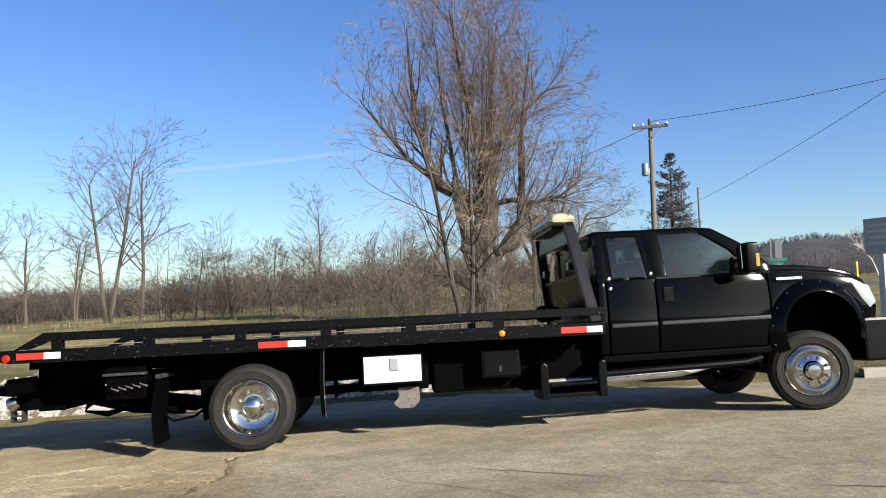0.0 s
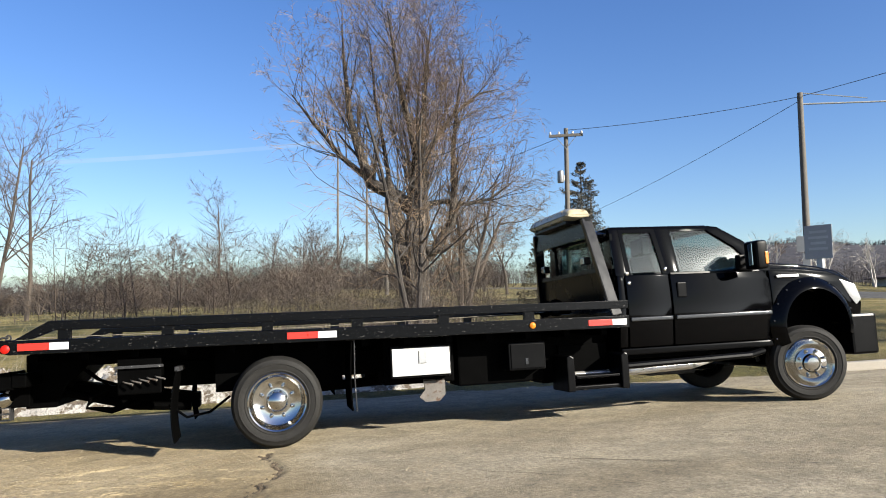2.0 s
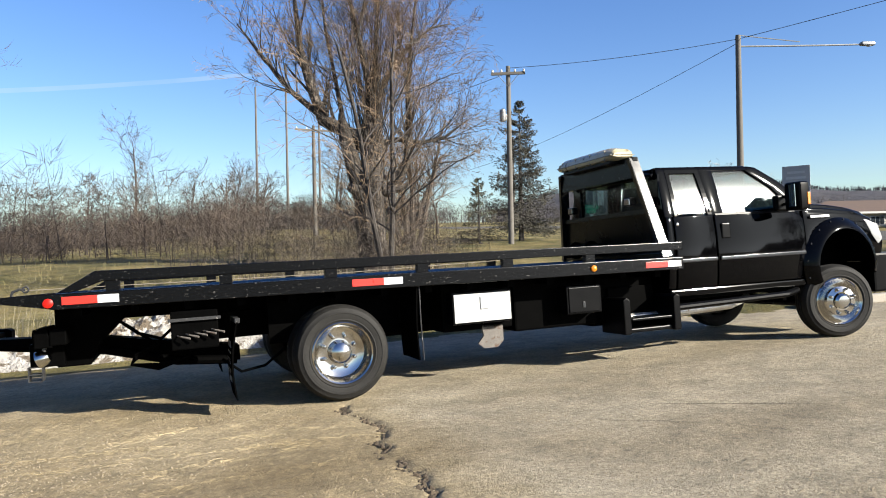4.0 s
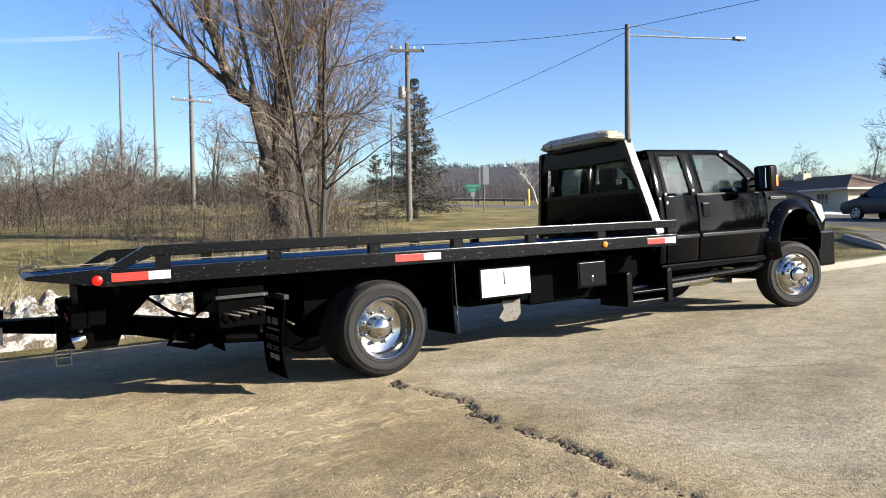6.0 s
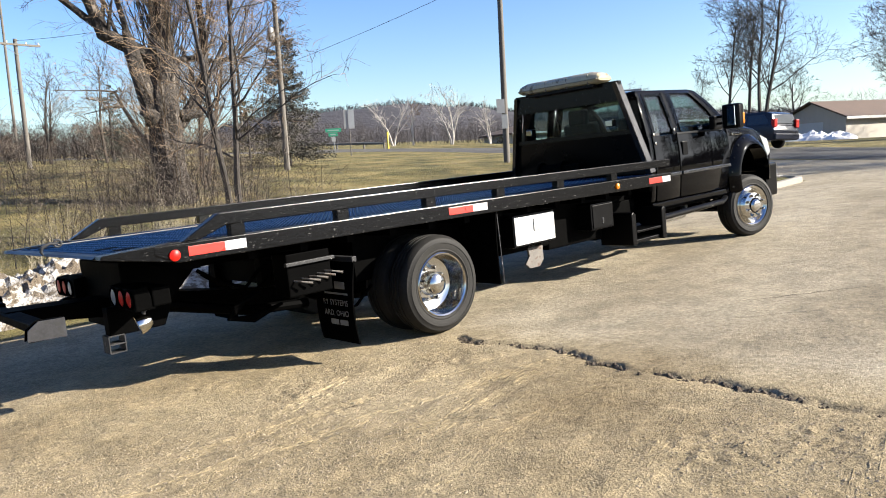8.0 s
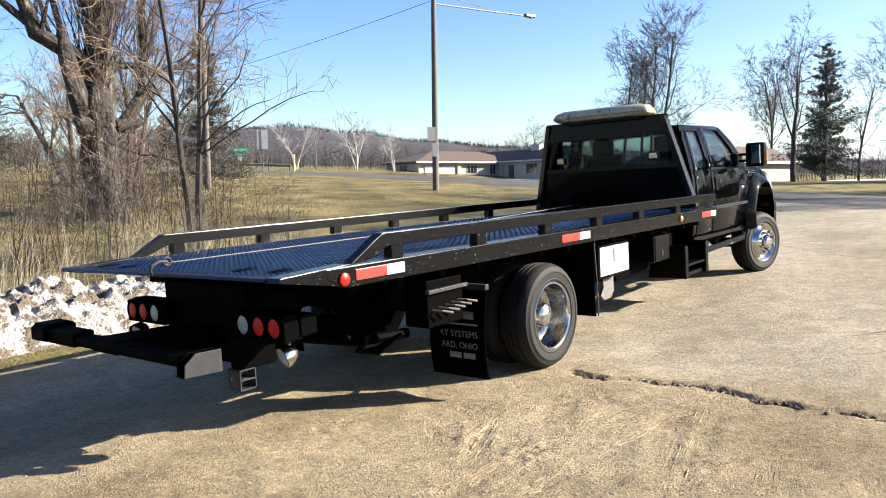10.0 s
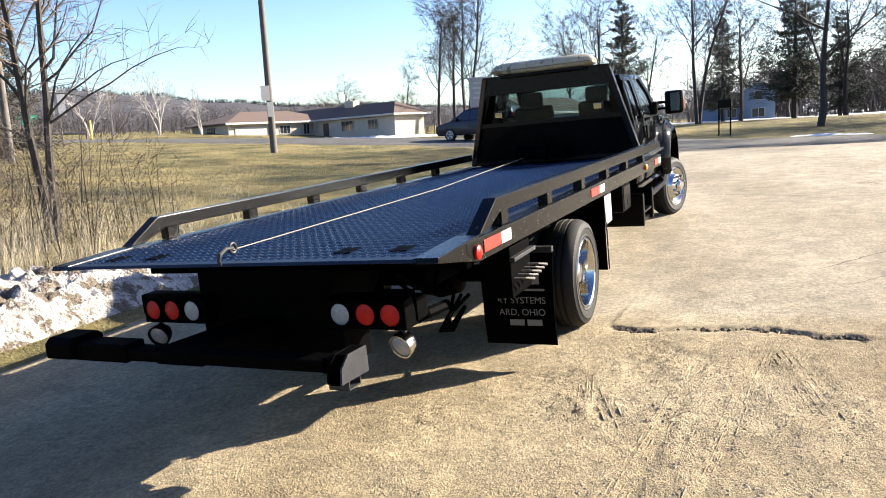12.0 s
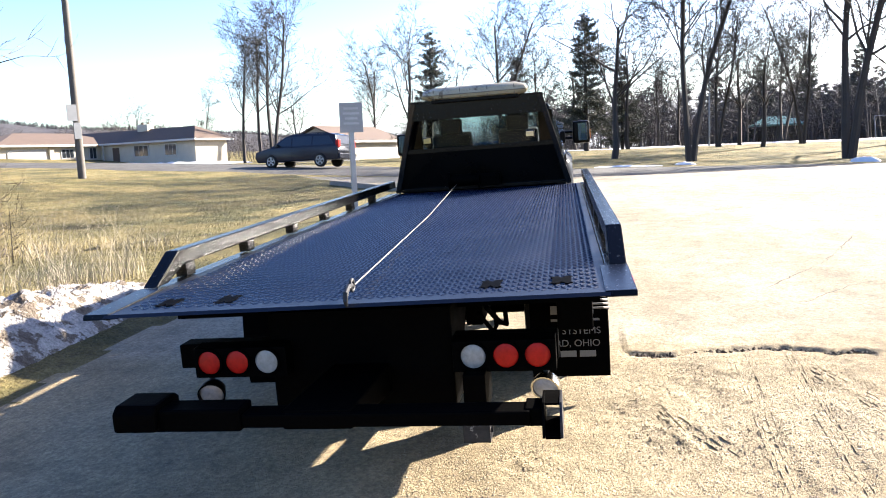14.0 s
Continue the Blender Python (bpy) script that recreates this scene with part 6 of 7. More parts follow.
# white sign on a post at the edge of the grass
def roadside_sign():
    x, y = 9.45, 3.35
    t = thing("roadside_sign", "faded white sign on a grey wooden post", "sign", Matrix.Translation((x, y, land(x, y))) @ pose(0, 0, 0, 0, 0, -62))
    h = 2.67 - land(x, y)
    part("post", box(-0.05, 0.05, -0.05, 0.05, -0.2, h - 0.45, 0.006), SIGN_BACK, t, "pale weathered square post")
    p = part("panel", box(-0.24, 0.24, -0.068, -0.056, h - 0.60, h, 0.003), SIGN_WHITE, t, "faded white sign panel")
    for k, (z, w) in enumerate(((0.12, 0.30), (0.22, 0.34), (0.32, 0.26), (0.42, 0.32))):
        part("text_bar", box(-w / 2, w / 2, -0.072, -0.068, h - z - 0.022, h - z + 0.022), SNOW_PALE, p)


roadside_sign()


def sign_pair():
    x, y = 24.8, 35.0
    t = thing("road_sign", "back of a grey road sign on a post", "sign", Matrix.Translation((x, y, land(x, y))) @ pose(0, 0, 0, 0, 0, -35))
    part("post", tube([(0, 0, -0.2), (0, 0, 2.9)], 0.035, 8), WOOD_POLE, t)
    part("panel", box(-0.05, 0.33, -0.06, -0.045, 1.75, 2.95, 0.004), SIGN_BACK, t)
    part("panel", box(-0.33, -0.12, -0.02, -0.005, 1.75, 2.95, 0.004), SIGN_WHITE, t)
    x, y = polar(-3.75, -6.05, 33.7, 62)
    t = thing("street_sign", "green street-name sign on a post with a white plate", "sign", Matrix.Translation((x, y, land(x, y))) @ pose(0, 0, 0, 0, 0, -34))
    part("post", tube([(0, 0, -0.2), (0, 0, 1.6)], 0.035, 8), GREY_METAL, t)
    b = part("name_blade", box(-0.62, 0.62, -0.06, -0.045, 1.58, 1.86, 0.004), GREEN, t)
    part("text_bar", box(-0.45, 0.45, -0.066, -0.061, 1.68, 1.76), SIGN_WHITE, b)
    b = part("name_blade", box(-0.4, 0.32, -0.06, -0.045, 1.24, 1.53, 0.004), GREEN, t)
    part("text_bar", box(-0.26, 0.2, -0.066, -0.061, 1.34, 1.42), SIGN_WHITE, b)
    part("plate", box(-0.18, 0.14, -0.06, -0.045, 0.82, 1.2, 0.004), SIGN_WHITE, t)
    x, y = 39.9, 50.3
    t = thing("marker_post", "yellow marker post beside the road", "post", Matrix.Translation((x, y, land(x, y))))
    part("sleeve", tube([(0, 0, -0.1), (0, 0, 1.55), (0, 0, 1.6)], [0.085, 0.085, 0.05], 12), YELLOW, t, smooth=True)


sign_pair()


DULL_RAIL = mat("dark_weathered_rail", (0.12, 0.115, 0.11), 0.7, metal=0.2, var=0.25)


def guardrail():
    pts = [polar(-3.75, -6.05, az, 74 - 0.35 * (az - 28)) for az in (28, 30, 32, 34, 36, 37.5)]
    for n, chunk in enumerate((pts[:6],)):
        t = thing("guardrail", "dull steel guardrail along the road", "guardrail")
        prof = ((0, 0.45), (0.04, 0.5), (0, 0.56), (0.04, 0.62), (0, 0.68))
        verts, faces = [], []
        for x, y in chunk:
            z = land(x, y)
            for o, hh in prof:
                verts.append((x - o, y - o, z + hh))
        for i in range(len(chunk) - 1):
            for j in range(4):
                a = i * 5 + j
                faces.append((a, a + 5, a + 6, a + 1))
        part("beam", (verts, faces), DULL_RAIL, t)
        for x, y in chunk:
            part("post", box(x - 0.06, x + 0.06, y + 0.02, y + 0.14, land(x, y) - 0.1, land(x, y) + 0.7), WOOD_POLE, t)


guardrail()

# ---- kerb ----
CONCRETE = mat("worn_concrete", (0.2, 0.18, 0.148), 0.85, var=0.2, scale=3, fine=60, bump=0.003, bump_scale=60)


def kerb():
    path = [(x, lot_edge(x)) for x in np.arange(8.0, 14.4, 0.4)]
    cx, cy = 14.3, lot_edge(14.3) + 0.6
    path += [(cx + 0.6 * math.sin(radians(a)), cy - 0.6 * math.cos(radians(a))) for a in (0, 20, 40, 60, 80, 100, 120)]
    ex, ey = path[-1]
    path += [(ex + 1.2 * k, ey + 1.0 * k) for k in (0.5, 1, 1.6, 2.4, 3.2, 4.2)]
    prof = ((-0.09, -0.05), (-0.08, 0.11), (-0.06, 0.13), (0.07, 0.13), (0.09, -0.05))
    verts, faces = [], []
    for i, (x, y) in enumerate(path):
        a, b = path[max(0, i - 1)], path[min(len(path) - 1, i + 1)]
        d = Vector((b[0] - a[0], b[1] - a[1])).normalized()
        n = Vector((-d.y, d.x))
        z = LOT_X * x + LOT_Y * y if x < 15 else land(x + 0.4, y - 0.4)
        for o, hh in prof:
            verts.append((x + n.x * o, y + n.y * o, z + hh))
    for i in range(len(path) - 1):
        for j in range(4):
            q = i * 5 + j
            faces.append((q, q + 5, q + 6, q + 1))
    tagged(part("kerb", (verts, faces), CONCRETE, smooth=False), "worn pale concrete kerb round the grass", "kerb", kind="structure")


kerb()

# ---- snow ----
SNOW = mat("dirty_melting_snow", (0.32, 0.3, 0.268), 0.8, var=0.45, scale=4, fine=24, bump=0.06, bump_scale=26, spots=(0.096, 0.0736, 0.048), spot_at=0.497, spot_scale=4.5)
SNOW_CLEAN = mat("old_snow", (0.608, 0.6, 0.584), 0.8, var=0.15, scale=2, bump=0.02, bump_scale=6)


def snow_bank(name, label, x0, x1, y0, y1, high, seed, step, material, turn=None):
    """An uneven heap of old snow."""
    verts, faces, nx, ny = [], [], int((x1 - x0) / step), int((y1 - y0) / step)
    for j in range(ny + 1):
        for i in range(nx + 1):
            u, v = i / nx, j / ny
            x, y = x0 + (x1 - x0) * u, y0 + (y1 - y0) * v
            if turn:
                c, s = math.cos(turn), math.sin(turn)
                mx, my = (x0 + x1) / 2, (y0 + y1) / 2
                x, y = mx + (x - mx) * c - (y - my) * s, my + (x - mx) * s + (y - my) * c
            f = (max(0.0, math.sin(math.pi * u)) ** 0.35) * (max(0.0, math.sin(math.pi * v)) ** 0.8)
            s3 = Vector((x * 1.1, y * 1.1, seed))
            lump = 0.56 + 0.36 * noise.noise(s3) + 0.20 * abs(noise.noise(s3 * 2.7)) + 0.20 * abs(noise.noise(s3 * 4.6)) + 0.11 * abs(noise.noise(s3 * 9.5)) + 0.07 * noise.noise(s3 * 19)
            verts.append((x, y, land(x, y) - 0.06 + high * f * lump))
    for j in range(ny):
        for i in range(nx):
            a = j * (nx + 1) + i
            faces.append((a, a + 1, a + nx + 2, a + nx + 1))
    return tagged(part(name, (verts, faces), material, smooth=step < 0.06), label, "snow")


snow_bank("snow_bank", "dirty melting ploughed snow bank beside the lot", -9.0, 2.8, 3.45, 5.4, 0.78, 3.0, 0.045, SNOW)
snow_bank("snow_patch", "thin patch of old snow by the kerb", 14.6, 17.5, 3.0, 4.0, 0.16, 5.0, 0.1, SNOW, 0.5)
for i, (az, d, w, l, hh) in enumerate(((72.0, 78, 7, 2.5, 1.1), (61.5, 86, 16, 2.0, 0.6), (94.5, 42, 4, 1.0, 0.2), (98.6, 43, 1.2, 0.8, 0.25), (110, 43, 1.4, 0.8, 0.35), (104, 90, 22, 4, 0.3), (114, 70, 20, 4, 0.3), (96, 80, 10, 3, 0.3), (86, 95, 24, 5, 0.3))):
    x, y = polar(*E14, az, d)
    snow_bank("snow_drift", "old snow lying on the grass across the road", x - w / 2, x + w / 2, y - l / 2, y + l / 2, hh, i + 7.0, w / 30, SNOW_CLEAN, radians(-az))


# ---- dry grass ----
def blades(name, label, spots, seed, h0, h1, w, material, lean=0.35):
    """Many bent blades of dry grass."""
    rng = random.Random(seed)
    verts, faces = [], []
    for x, y in spots:
        z = land(x, y) - 0.02
        h = rng.uniform(h0, h1)
        a, b = rng.uniform(0, 6.3), rng.uniform(0, 6.3)
        bend = rng.uniform(0.2, 1.0) * lean * h
        dx, dy = math.cos(a) * w / 2, math.sin(a) * w / 2
        bx, by = math.cos(b) * bend, math.sin(b) * bend
        s = len(verts)
        verts += [(x - dx, y - dy, z), (x + dx, y + dy, z), (x + bx * 0.35 + dx * 0.8, y + by * 0.35 + dy * 0.8, z + h * 0.6), (x + bx * 0.35 - dx * 0.8, y + by * 0.35 - dy * 0.8, z + h * 0.6), (x + bx, y + by, z + h * 0.95)]
        faces += [(s, s + 1, s + 2, s + 3), (s + 3, s + 2, s + 4)]
    return tagged(part(name, (verts, faces), material), label, "grass", kind="stuff")


def long_grass(name, label, spots, seed, h0, h1, w, material):
    """Long thin blades of dead grass that arch over in one wind."""
    rng = random.Random(seed)
    verts, faces = [], []
    for x, y in spots:
        z = land(x, y) - 0.02
        h, a, b = rng.uniform(h0, h1), rng.uniform(0, 6.3), rng.gauss(0.4, 1.1)
        bend = rng.uniform(0.1, 1.0) ** 1.2 * 1.1 * h
        dx, dy = math.cos(a) * w / 2, math.sin(a) * w / 2
        k = len(verts)
        for i in range(5):
            f = i / 4
            px, py, pz = x + math.cos(b) * bend * f * f, y + math.sin(b) * bend * f * f, z + h * (f - 0.35 * bend / h * f ** 3)
            q = 1 - 0.75 * f
            verts += [(px - dx * q, py - dy * q, pz), (px + dx * q, py + dy * q, pz)]
        faces += [(k + 2 * i, k + 2 * i + 1, k + 2 * i + 3, k + 2 * i + 2) for i in range(4)]
    return tagged(part(name, (verts, faces), material), label, "grass", kind="stuff")


rng = random.Random(9)
clumps = [(rng.uniform(-5.0, 3.4), rng.uniform(5.0, 7.6)) for _ in range(18)] + [(rng.uniform(0.8, 3.8), rng.uniform(4.6, 8.6)) for _ in range(18)]
spots = [(cx + rng.gauss(0, 0.16), cy + rng.gauss(0, 0.16)) for cx, cy in clumps for _ in range(34)]
long_grass("tall_grass", "tall pale dry grass arching behind the snow bank", spots, 1, 0.5, 1.5, 0.0045, STRAW)
spots = []
for _ in range(26):
    cx, cy = rng.uniform(1.2, 6.5), rng.uniform(5.2, 9.5)
    spots += [(cx + rng.gauss(0, 0.3), cy + rng.gauss(0, 0.3)) for _ in range(45)]
blades("dry_tufts", "low tufts of pale dry grass before the old tree", spots, 7, 0.10, 0.34, 0.007, STRAW, 1.1)
TURF_BLADE = mat("short_dry_turf", (0.158, 0.134, 0.0571), 0.85, var=0.4, scale=0.8)
spots = []
while len(spots) < 42000:
    x, y = rng.uniform(-7, 22), 2.0 + 15 * rng.random() ** 1.6
    if on_grass(x, y) and y - lot_edge(x) > 0.15:
        spots.append((x, y))
blades("turf", "short dry winter turf", spots, 2, 0.015, 0.055, 0.014, TURF_BLADE, 1.4)
spots = [(rng.uniform(-25, 8), rng.uniform(9, 45)) for _ in range(6000)]
blades("field_weeds", "dry weeds in the field", spots, 3, 0.06, 0.22, 0.012, TURF_BLADE, 0.8)

# ---- houses across the road ----
BRICK_WALL = mat("pale_buff_brick", (0.402, 0.359, 0.283), 0.85, var=0.12, scale=1.5, fine=14)
SHINGLE = mat("brown_roof_shingles", (0.0789, 0.0517, 0.037), 0.9, var=0.25, scale=1.2, fine=12)
GREY_ROOF = mat("dark_roof_shingles", (0.0326, 0.0299, 0.0299), 0.9, var=0.25, scale=1.2, fine=12)
FASCIA = mat("white_fascia", (0.392, 0.381, 0.359), 0.6, var=0.06)
BLUE_SIDING = mat("pale_blue_siding", (0.163, 0.229, 0.315), 0.7, var=0.08, scale=2)
TAN_SIDING = mat("tan_siding", (0.315, 0.288, 0.245), 0.8, var=0.08, scale=2)
PANE = mat("dark_house_window", (0.03, 0.035, 0.04), 0.08, var=0.2)
GREEN_ROOF = mat("green_metal_roof", (0.0653, 0.196, 0.163), 0.5, var=0.1)


def hip_roof(x0, x1, y0, y1, z, rise, over=0.6, inset=None):
    """A hipped roof over a rectangle, with a thick eave."""
    x0, x1, y0, y1 = x0 - over, x1 + over, y0 - over, y1 + over
    k = (y1 - y0) / 2 if inset is None else inset
    bm = bmesh.new()
    e = [bm.verts.new(p) for p in ((x0, y0, z), (x1, y0, z), (x1, y1, z), (x0, y1, z))]
    d = [bm.verts.new(p) for p in ((x0, y0, z - 0.18), (x1, y0, z - 0.18), (x1, y1, z - 0.18), (x0, y1, z - 0.18))]
    r = [bm.verts.new(p) for p in ((x0 + k, (y0 + y1) / 2, z + rise), (x1 - k, (y0 + y1) / 2, z + rise))]
    for f in ((e[0], e[1], r[1], r[0]), (e[1], e[2], r[1]), (e[2], e[3], r[0], r[1]), (e[3], e[0], r[0])):
        bm.faces.new(f)
    for i in range(4):
        j = (i + 1) % 4
        bm.faces.new((d[i], d[j], e[j], e[i]))
    bm.faces.new(d[::-1])
    return bm


def gable_roof(x0, x1, y0, y1, z, rise, over=0.4, t=0.16):
    """A gabled roof whose ridge runs along x."""
    ym = (y0 + y1) / 2
    poly = ((y0 - over, z - over * rise / (ym - y0)), (ym, z + rise), (y1 + over, z - over * rise / (ym - y0)))
    bm = bmesh.new()
    ends = []
    for x in (x0 - over, x1 + over):
        ends.append([bm.verts.new((x, y, zz)) for y, zz in poly] + [bm.verts.new((x, y, zz + t)) for y, zz in poly])
    a, b = ends
    for i, j in ((0, 1), (1, 2)):
        bm.faces.new((a[i], a[j], b[j], b[i]))
        bm.faces.new((a[i + 3], b[i + 3], b[j + 3], a[j + 3]))
        bm.faces.new((a[i], a[i + 3], a[j + 3], a[j]))
        bm.faces.new((b[i], b[j], b[j + 3], b[i + 3]))
    bm.faces.new((a[0], b[0], b[3], a[3]))
    bm.faces.new((a[2], a[5], b[5], b[2]))
    return bm


def house_window(parent, x, y, z, w, h, n=2, turned=False):
    """A window of n panes in a wall that faces -y, or -x when turned (x then runs along the wall)."""
    def slab(a0, a1, b0, b1, c0, c1):
        return box(b0, b1, a0, a1, c0, c1) if turned else box(a0, a1, b0, b1, c0, c1)
    f = part("window", slab(x - w / 2 - 0.08, x + w / 2 + 0.08, y - 0.06, y + 0.02, z - 0.08, z + h + 0.08), FASCIA, parent)
    for k in range(n):
        pw = w / n
        part("pane", slab(x - w / 2 + k * pw + 0.04, x - w / 2 + (k + 1) * pw - 0.04, y - 0.075, y - 0.05, z, z + h), PANE, f)


def ranch_house():
    # a garage wing whose long side is sunlit, and the main block across its far end
    t = thing("ranch_house", "long low buff-brick ranch house with a brown hipped roof", "house", pose(65.2, 57.35, 1.75, 0, 0, -20))
    wing, end, deep, wide = 12.0, -15.8, 4.6, 8.8
    part("wall", box(0, wing, 0, wide, -0.8, 2.5), BRICK_WALL, t, "pale buff brick walls")
    part("wall", box(wing, wing + deep, end, wide, -0.8, 2.5), BRICK_WALL, t)
    part("roof", hip_roof(0, wing + 3.8, 0, wide, 2.6, 1.5, 0.6), SHINGLE, t, "brown shingle hipped roof")
    part("roof", merge(hip_roof(end, wide, -wing - deep, -wing, 2.62, 1.5, 0.6), None, pose(0, 0, 0, 0, 0, 90)), SHINGLE, t)
    part("fascia", box(-0.64, wing - 0.7, -0.65, -0.602, 2.40, 2.62), FASCIA, t, "white eave board")
    part("fascia", box(wing - 0.65, wing - 0.602, end - 0.6, -0.66, 2.42, 2.63), FASCIA, t)
    part("fascia", box(wing - 0.6, wing + deep + 0.6, end - 0.65, end - 0.602, 2.42, 2.63), FASCIA, t)
    part("chimney", box(wing + 1.8, wing + 2.8, -6.3, -4.6, 3.6, 4.65, 0.02), BRICK_WALL, t)
    for x in (-6.0, -5.0):
        part("chimney_pot", tube([(wing + 2.3, x + 0.05, 4.6), (wing + 2.3, x + 0.05, 4.9)], 0.14, 8), SHINGLE, t)
    g = part("garage_door", box(0.8, 5.2, -0.06, 0.02, -0.1, 2.1, 0.01), FASCIA, t, "wide pale garage door")
    for k in range(4):
        part("panel", box(0.85, 5.15, -0.09, -0.06, -0.05 + k * 0.53, 0.43 + k * 0.53, 0.01), FASCIA, g)
    part("pilaster", box(5.5, 6.0, -0.25, 0.02, -0.8, 2.35, 0.02), BRICK_WALL, t)
    house_window(t, 7.8, 0.0, 1.15, 1.5, 0.9, 3)
    house_window(t, 11.0, 0.0, 1.0, 0.9, 1.2, 2)
    house_window(t, 4.0, 0.0, 1.0, 2.1, 1.2, 4, True)
    for y, w in ((-7.2, 2.3), (-12.0, 1.8)):
        house_window(t, y, wing, 1.0, w, 1.15, 3, True)
    part("door", box(wing - 0.06, wing + 0.02, -3.4, -2.3, 0.0, 2.1, 0.01), SHINGLE, t, "dark front door")
    part("post", box(wing - 0.5, wing - 0.38, -1.2, -1.08, -0.6, 2.42), FASCIA, t)


ranch_house()


def gable_house():
    # its gable faces the road and its long side is sunlit
    t = thing("gable_house", "small tan gabled house with a brown roof", "house", pose(74.8, 22.8, 1.15, 0, 0, -20))
    part("wall", box(0, 11.0, 0, 7.8, -0.6, 2.45), TAN_SIDING, t)
    bm = bmesh.new()
    f = bm.faces.new([bm.verts.new(p) for p in ((0.0, 0, 2.4), (0.0, 7.8, 2.4), (0.0, 3.9, 3.95))])
    ext = bmesh.ops.extrude_face_region(bm, geom=[f])
    bmesh.ops.translate(bm, verts=[v for v in ext["geom"] if isinstance(v, bmesh.types.BMVert)], vec=(11.0, 0, 0))
    part("gable", bm, TAN_SIDING, t)
    part("roof", gable_roof(0, 11.0, 0, 7.8, 2.45, 1.55, 0.5), SHINGLE, t, "brown shingle roof")
    part("fascia", box(-0.5, 11.5, -0.56, -0.505, 2.12, 2.38), FASCIA, t, "white eave board")
    part("door", box(-0.06, 0.0, 2.6, 5.6, -0.1, 2.0, 0.01), FASCIA, t, "pale garage door")
    house_window(t, 6.7, 0.0, 1.1, 0.8, 0.9, 2, True)


gable_house()


def blue_house():
    x, y = polar(-5.46, -2.56, 84.2, 98)
    t = thing("blue_house", "pale blue two-storey house with a dark-roofed wing", "house", pose(x, y, 1.2, 0, 0, -87))
    t.scale = (0.86, 0.86, 0.86)
    part("wall", box(0, 5.2, 0, 7, -0.6, 2.2), BLUE_SIDING, t)
    part("roof", gable_roof(0, 5.0, 0, 7, 2.2, 1.9, 0.4), GREY_ROOF, t)
    part("wall", box(5.2, 9.4, -0.8, 7, -0.6, 4.2), BLUE_SIDING, t)
    bm = bmesh.new()
    f = bm.faces.new([bm.verts.new(p) for p in ((5.2, -0.8, 4.2), (9.4, -0.8, 4.2), (7.3, -0.8, 5.2))])
    ext = bmesh.ops.extrude_face_region(bm, geom=[f])
    bmesh.ops.translate(bm, verts=[v for v in ext["geom"] if isinstance(v, bmesh.types.BMVert)], vec=(0, 7.8, 0))
    part("gable", bm, BLUE_SIDING, t)
    roof = gable_roof(-0.8, 7, -2.1, 2.1, 0, 1.0, 0.35)
    part("roof", merge(roof, None, pose(7.3, 0, 4.2, 0, 0, 90)), FASCIA, t)
    house_window(t, 7.3, -0.8, 2.9, 0.9, 1.1, 1)
    house_window(t, 7.3, -0.8, 0.6, 1.6, 1.1, 2)
    house_window(t, 3.9, 0.0, 0.7, 1.2, 1.1, 2)


blue_house()


def pavilion():
    x, y = polar(*E14, 104.6, 112)
    t = thing("park_pavilion", "open park shelter with a green roof", "shelter", pose(x, y, land(x, y), 0, 0, -100))
    part("roof", hip_roof(-3.0, 3.0, -2.2, 2.2, 2.4, 1.1, 0.4, 2.0), GREEN_ROOF, t, "green metal hipped roof")
    for px in (-2.8, 0, 2.8):
        for py in (-2.0, 2.0):
            part("post", box(px - 0.08, px + 0.08, py - 0.08, py + 0.08, -0.1, 2.3), WOOD_POLE, t)
    x, y = polar(*E14, 112.3, 92)
    t = thing("swing_set", "metal playground swing frame", "swing set", pose(x, y, land(x, y), 0, 0, -110))
    part("top_bar", tube([(-3, 0, 2.4), (3, 0, 2.4)], 0.05, 8), GREY_METAL, t)
    for px in (-3, 0, 3):
        for s in (-1, 1):
            part("leg", tube([(px, 0, 2.4), (px + 0.2, s * 1.1, -0.1)], 0.045, 8), GREY_METAL, t)
    x, y = polar(*E14, 100.2, 70)
    t = thing("street_lamp", "slim grey park lamp post", "street lamp", pose(x, y, land(x, y)))
    part("post", tube([(0, 0, -0.1), (0, 0, 6.2), (0.2, -0.3, 6.6), (0.5, -0.9, 6.7)], [0.08, 0.06, 0.05, 0.05], 10), GREY_METAL, t, smooth=True)
    part("lamp_head", box(0.35, 0.7, -1.35, -0.8, 6.6, 6.75, 0.05), GREY_METAL, t)
    x, y = polar(-5.46, -2.56, 85.7, 45)
    t = thing("mailbox_stand", "dark box on thin legs beside the road", "mailbox", pose(x, y, land(x, y), 0, 0, -87))
    part("box", box(-0.35, 0.35, -0.3, 0.3, 1.5, 1.95, 0.03), TRIM, t)
    for px in (-0.3, 0.3):
        part("leg", box(px - 0.04, px + 0.04, -0.04, 0.04, -0.1, 1.5), TRIM, t)


pavilion()


# ---- passing minivan, as it stands beyond the grass ----
VAN = mat("slate_blue_car_paint", (0.016, 0.018, 0.026), 0.18, coat=0.0, spec=0.25, var=0.1, scale=2)
VGLASS = mat("dark_car_glass", (0.012, 0.014, 0.016), 0.06, var=0.1)


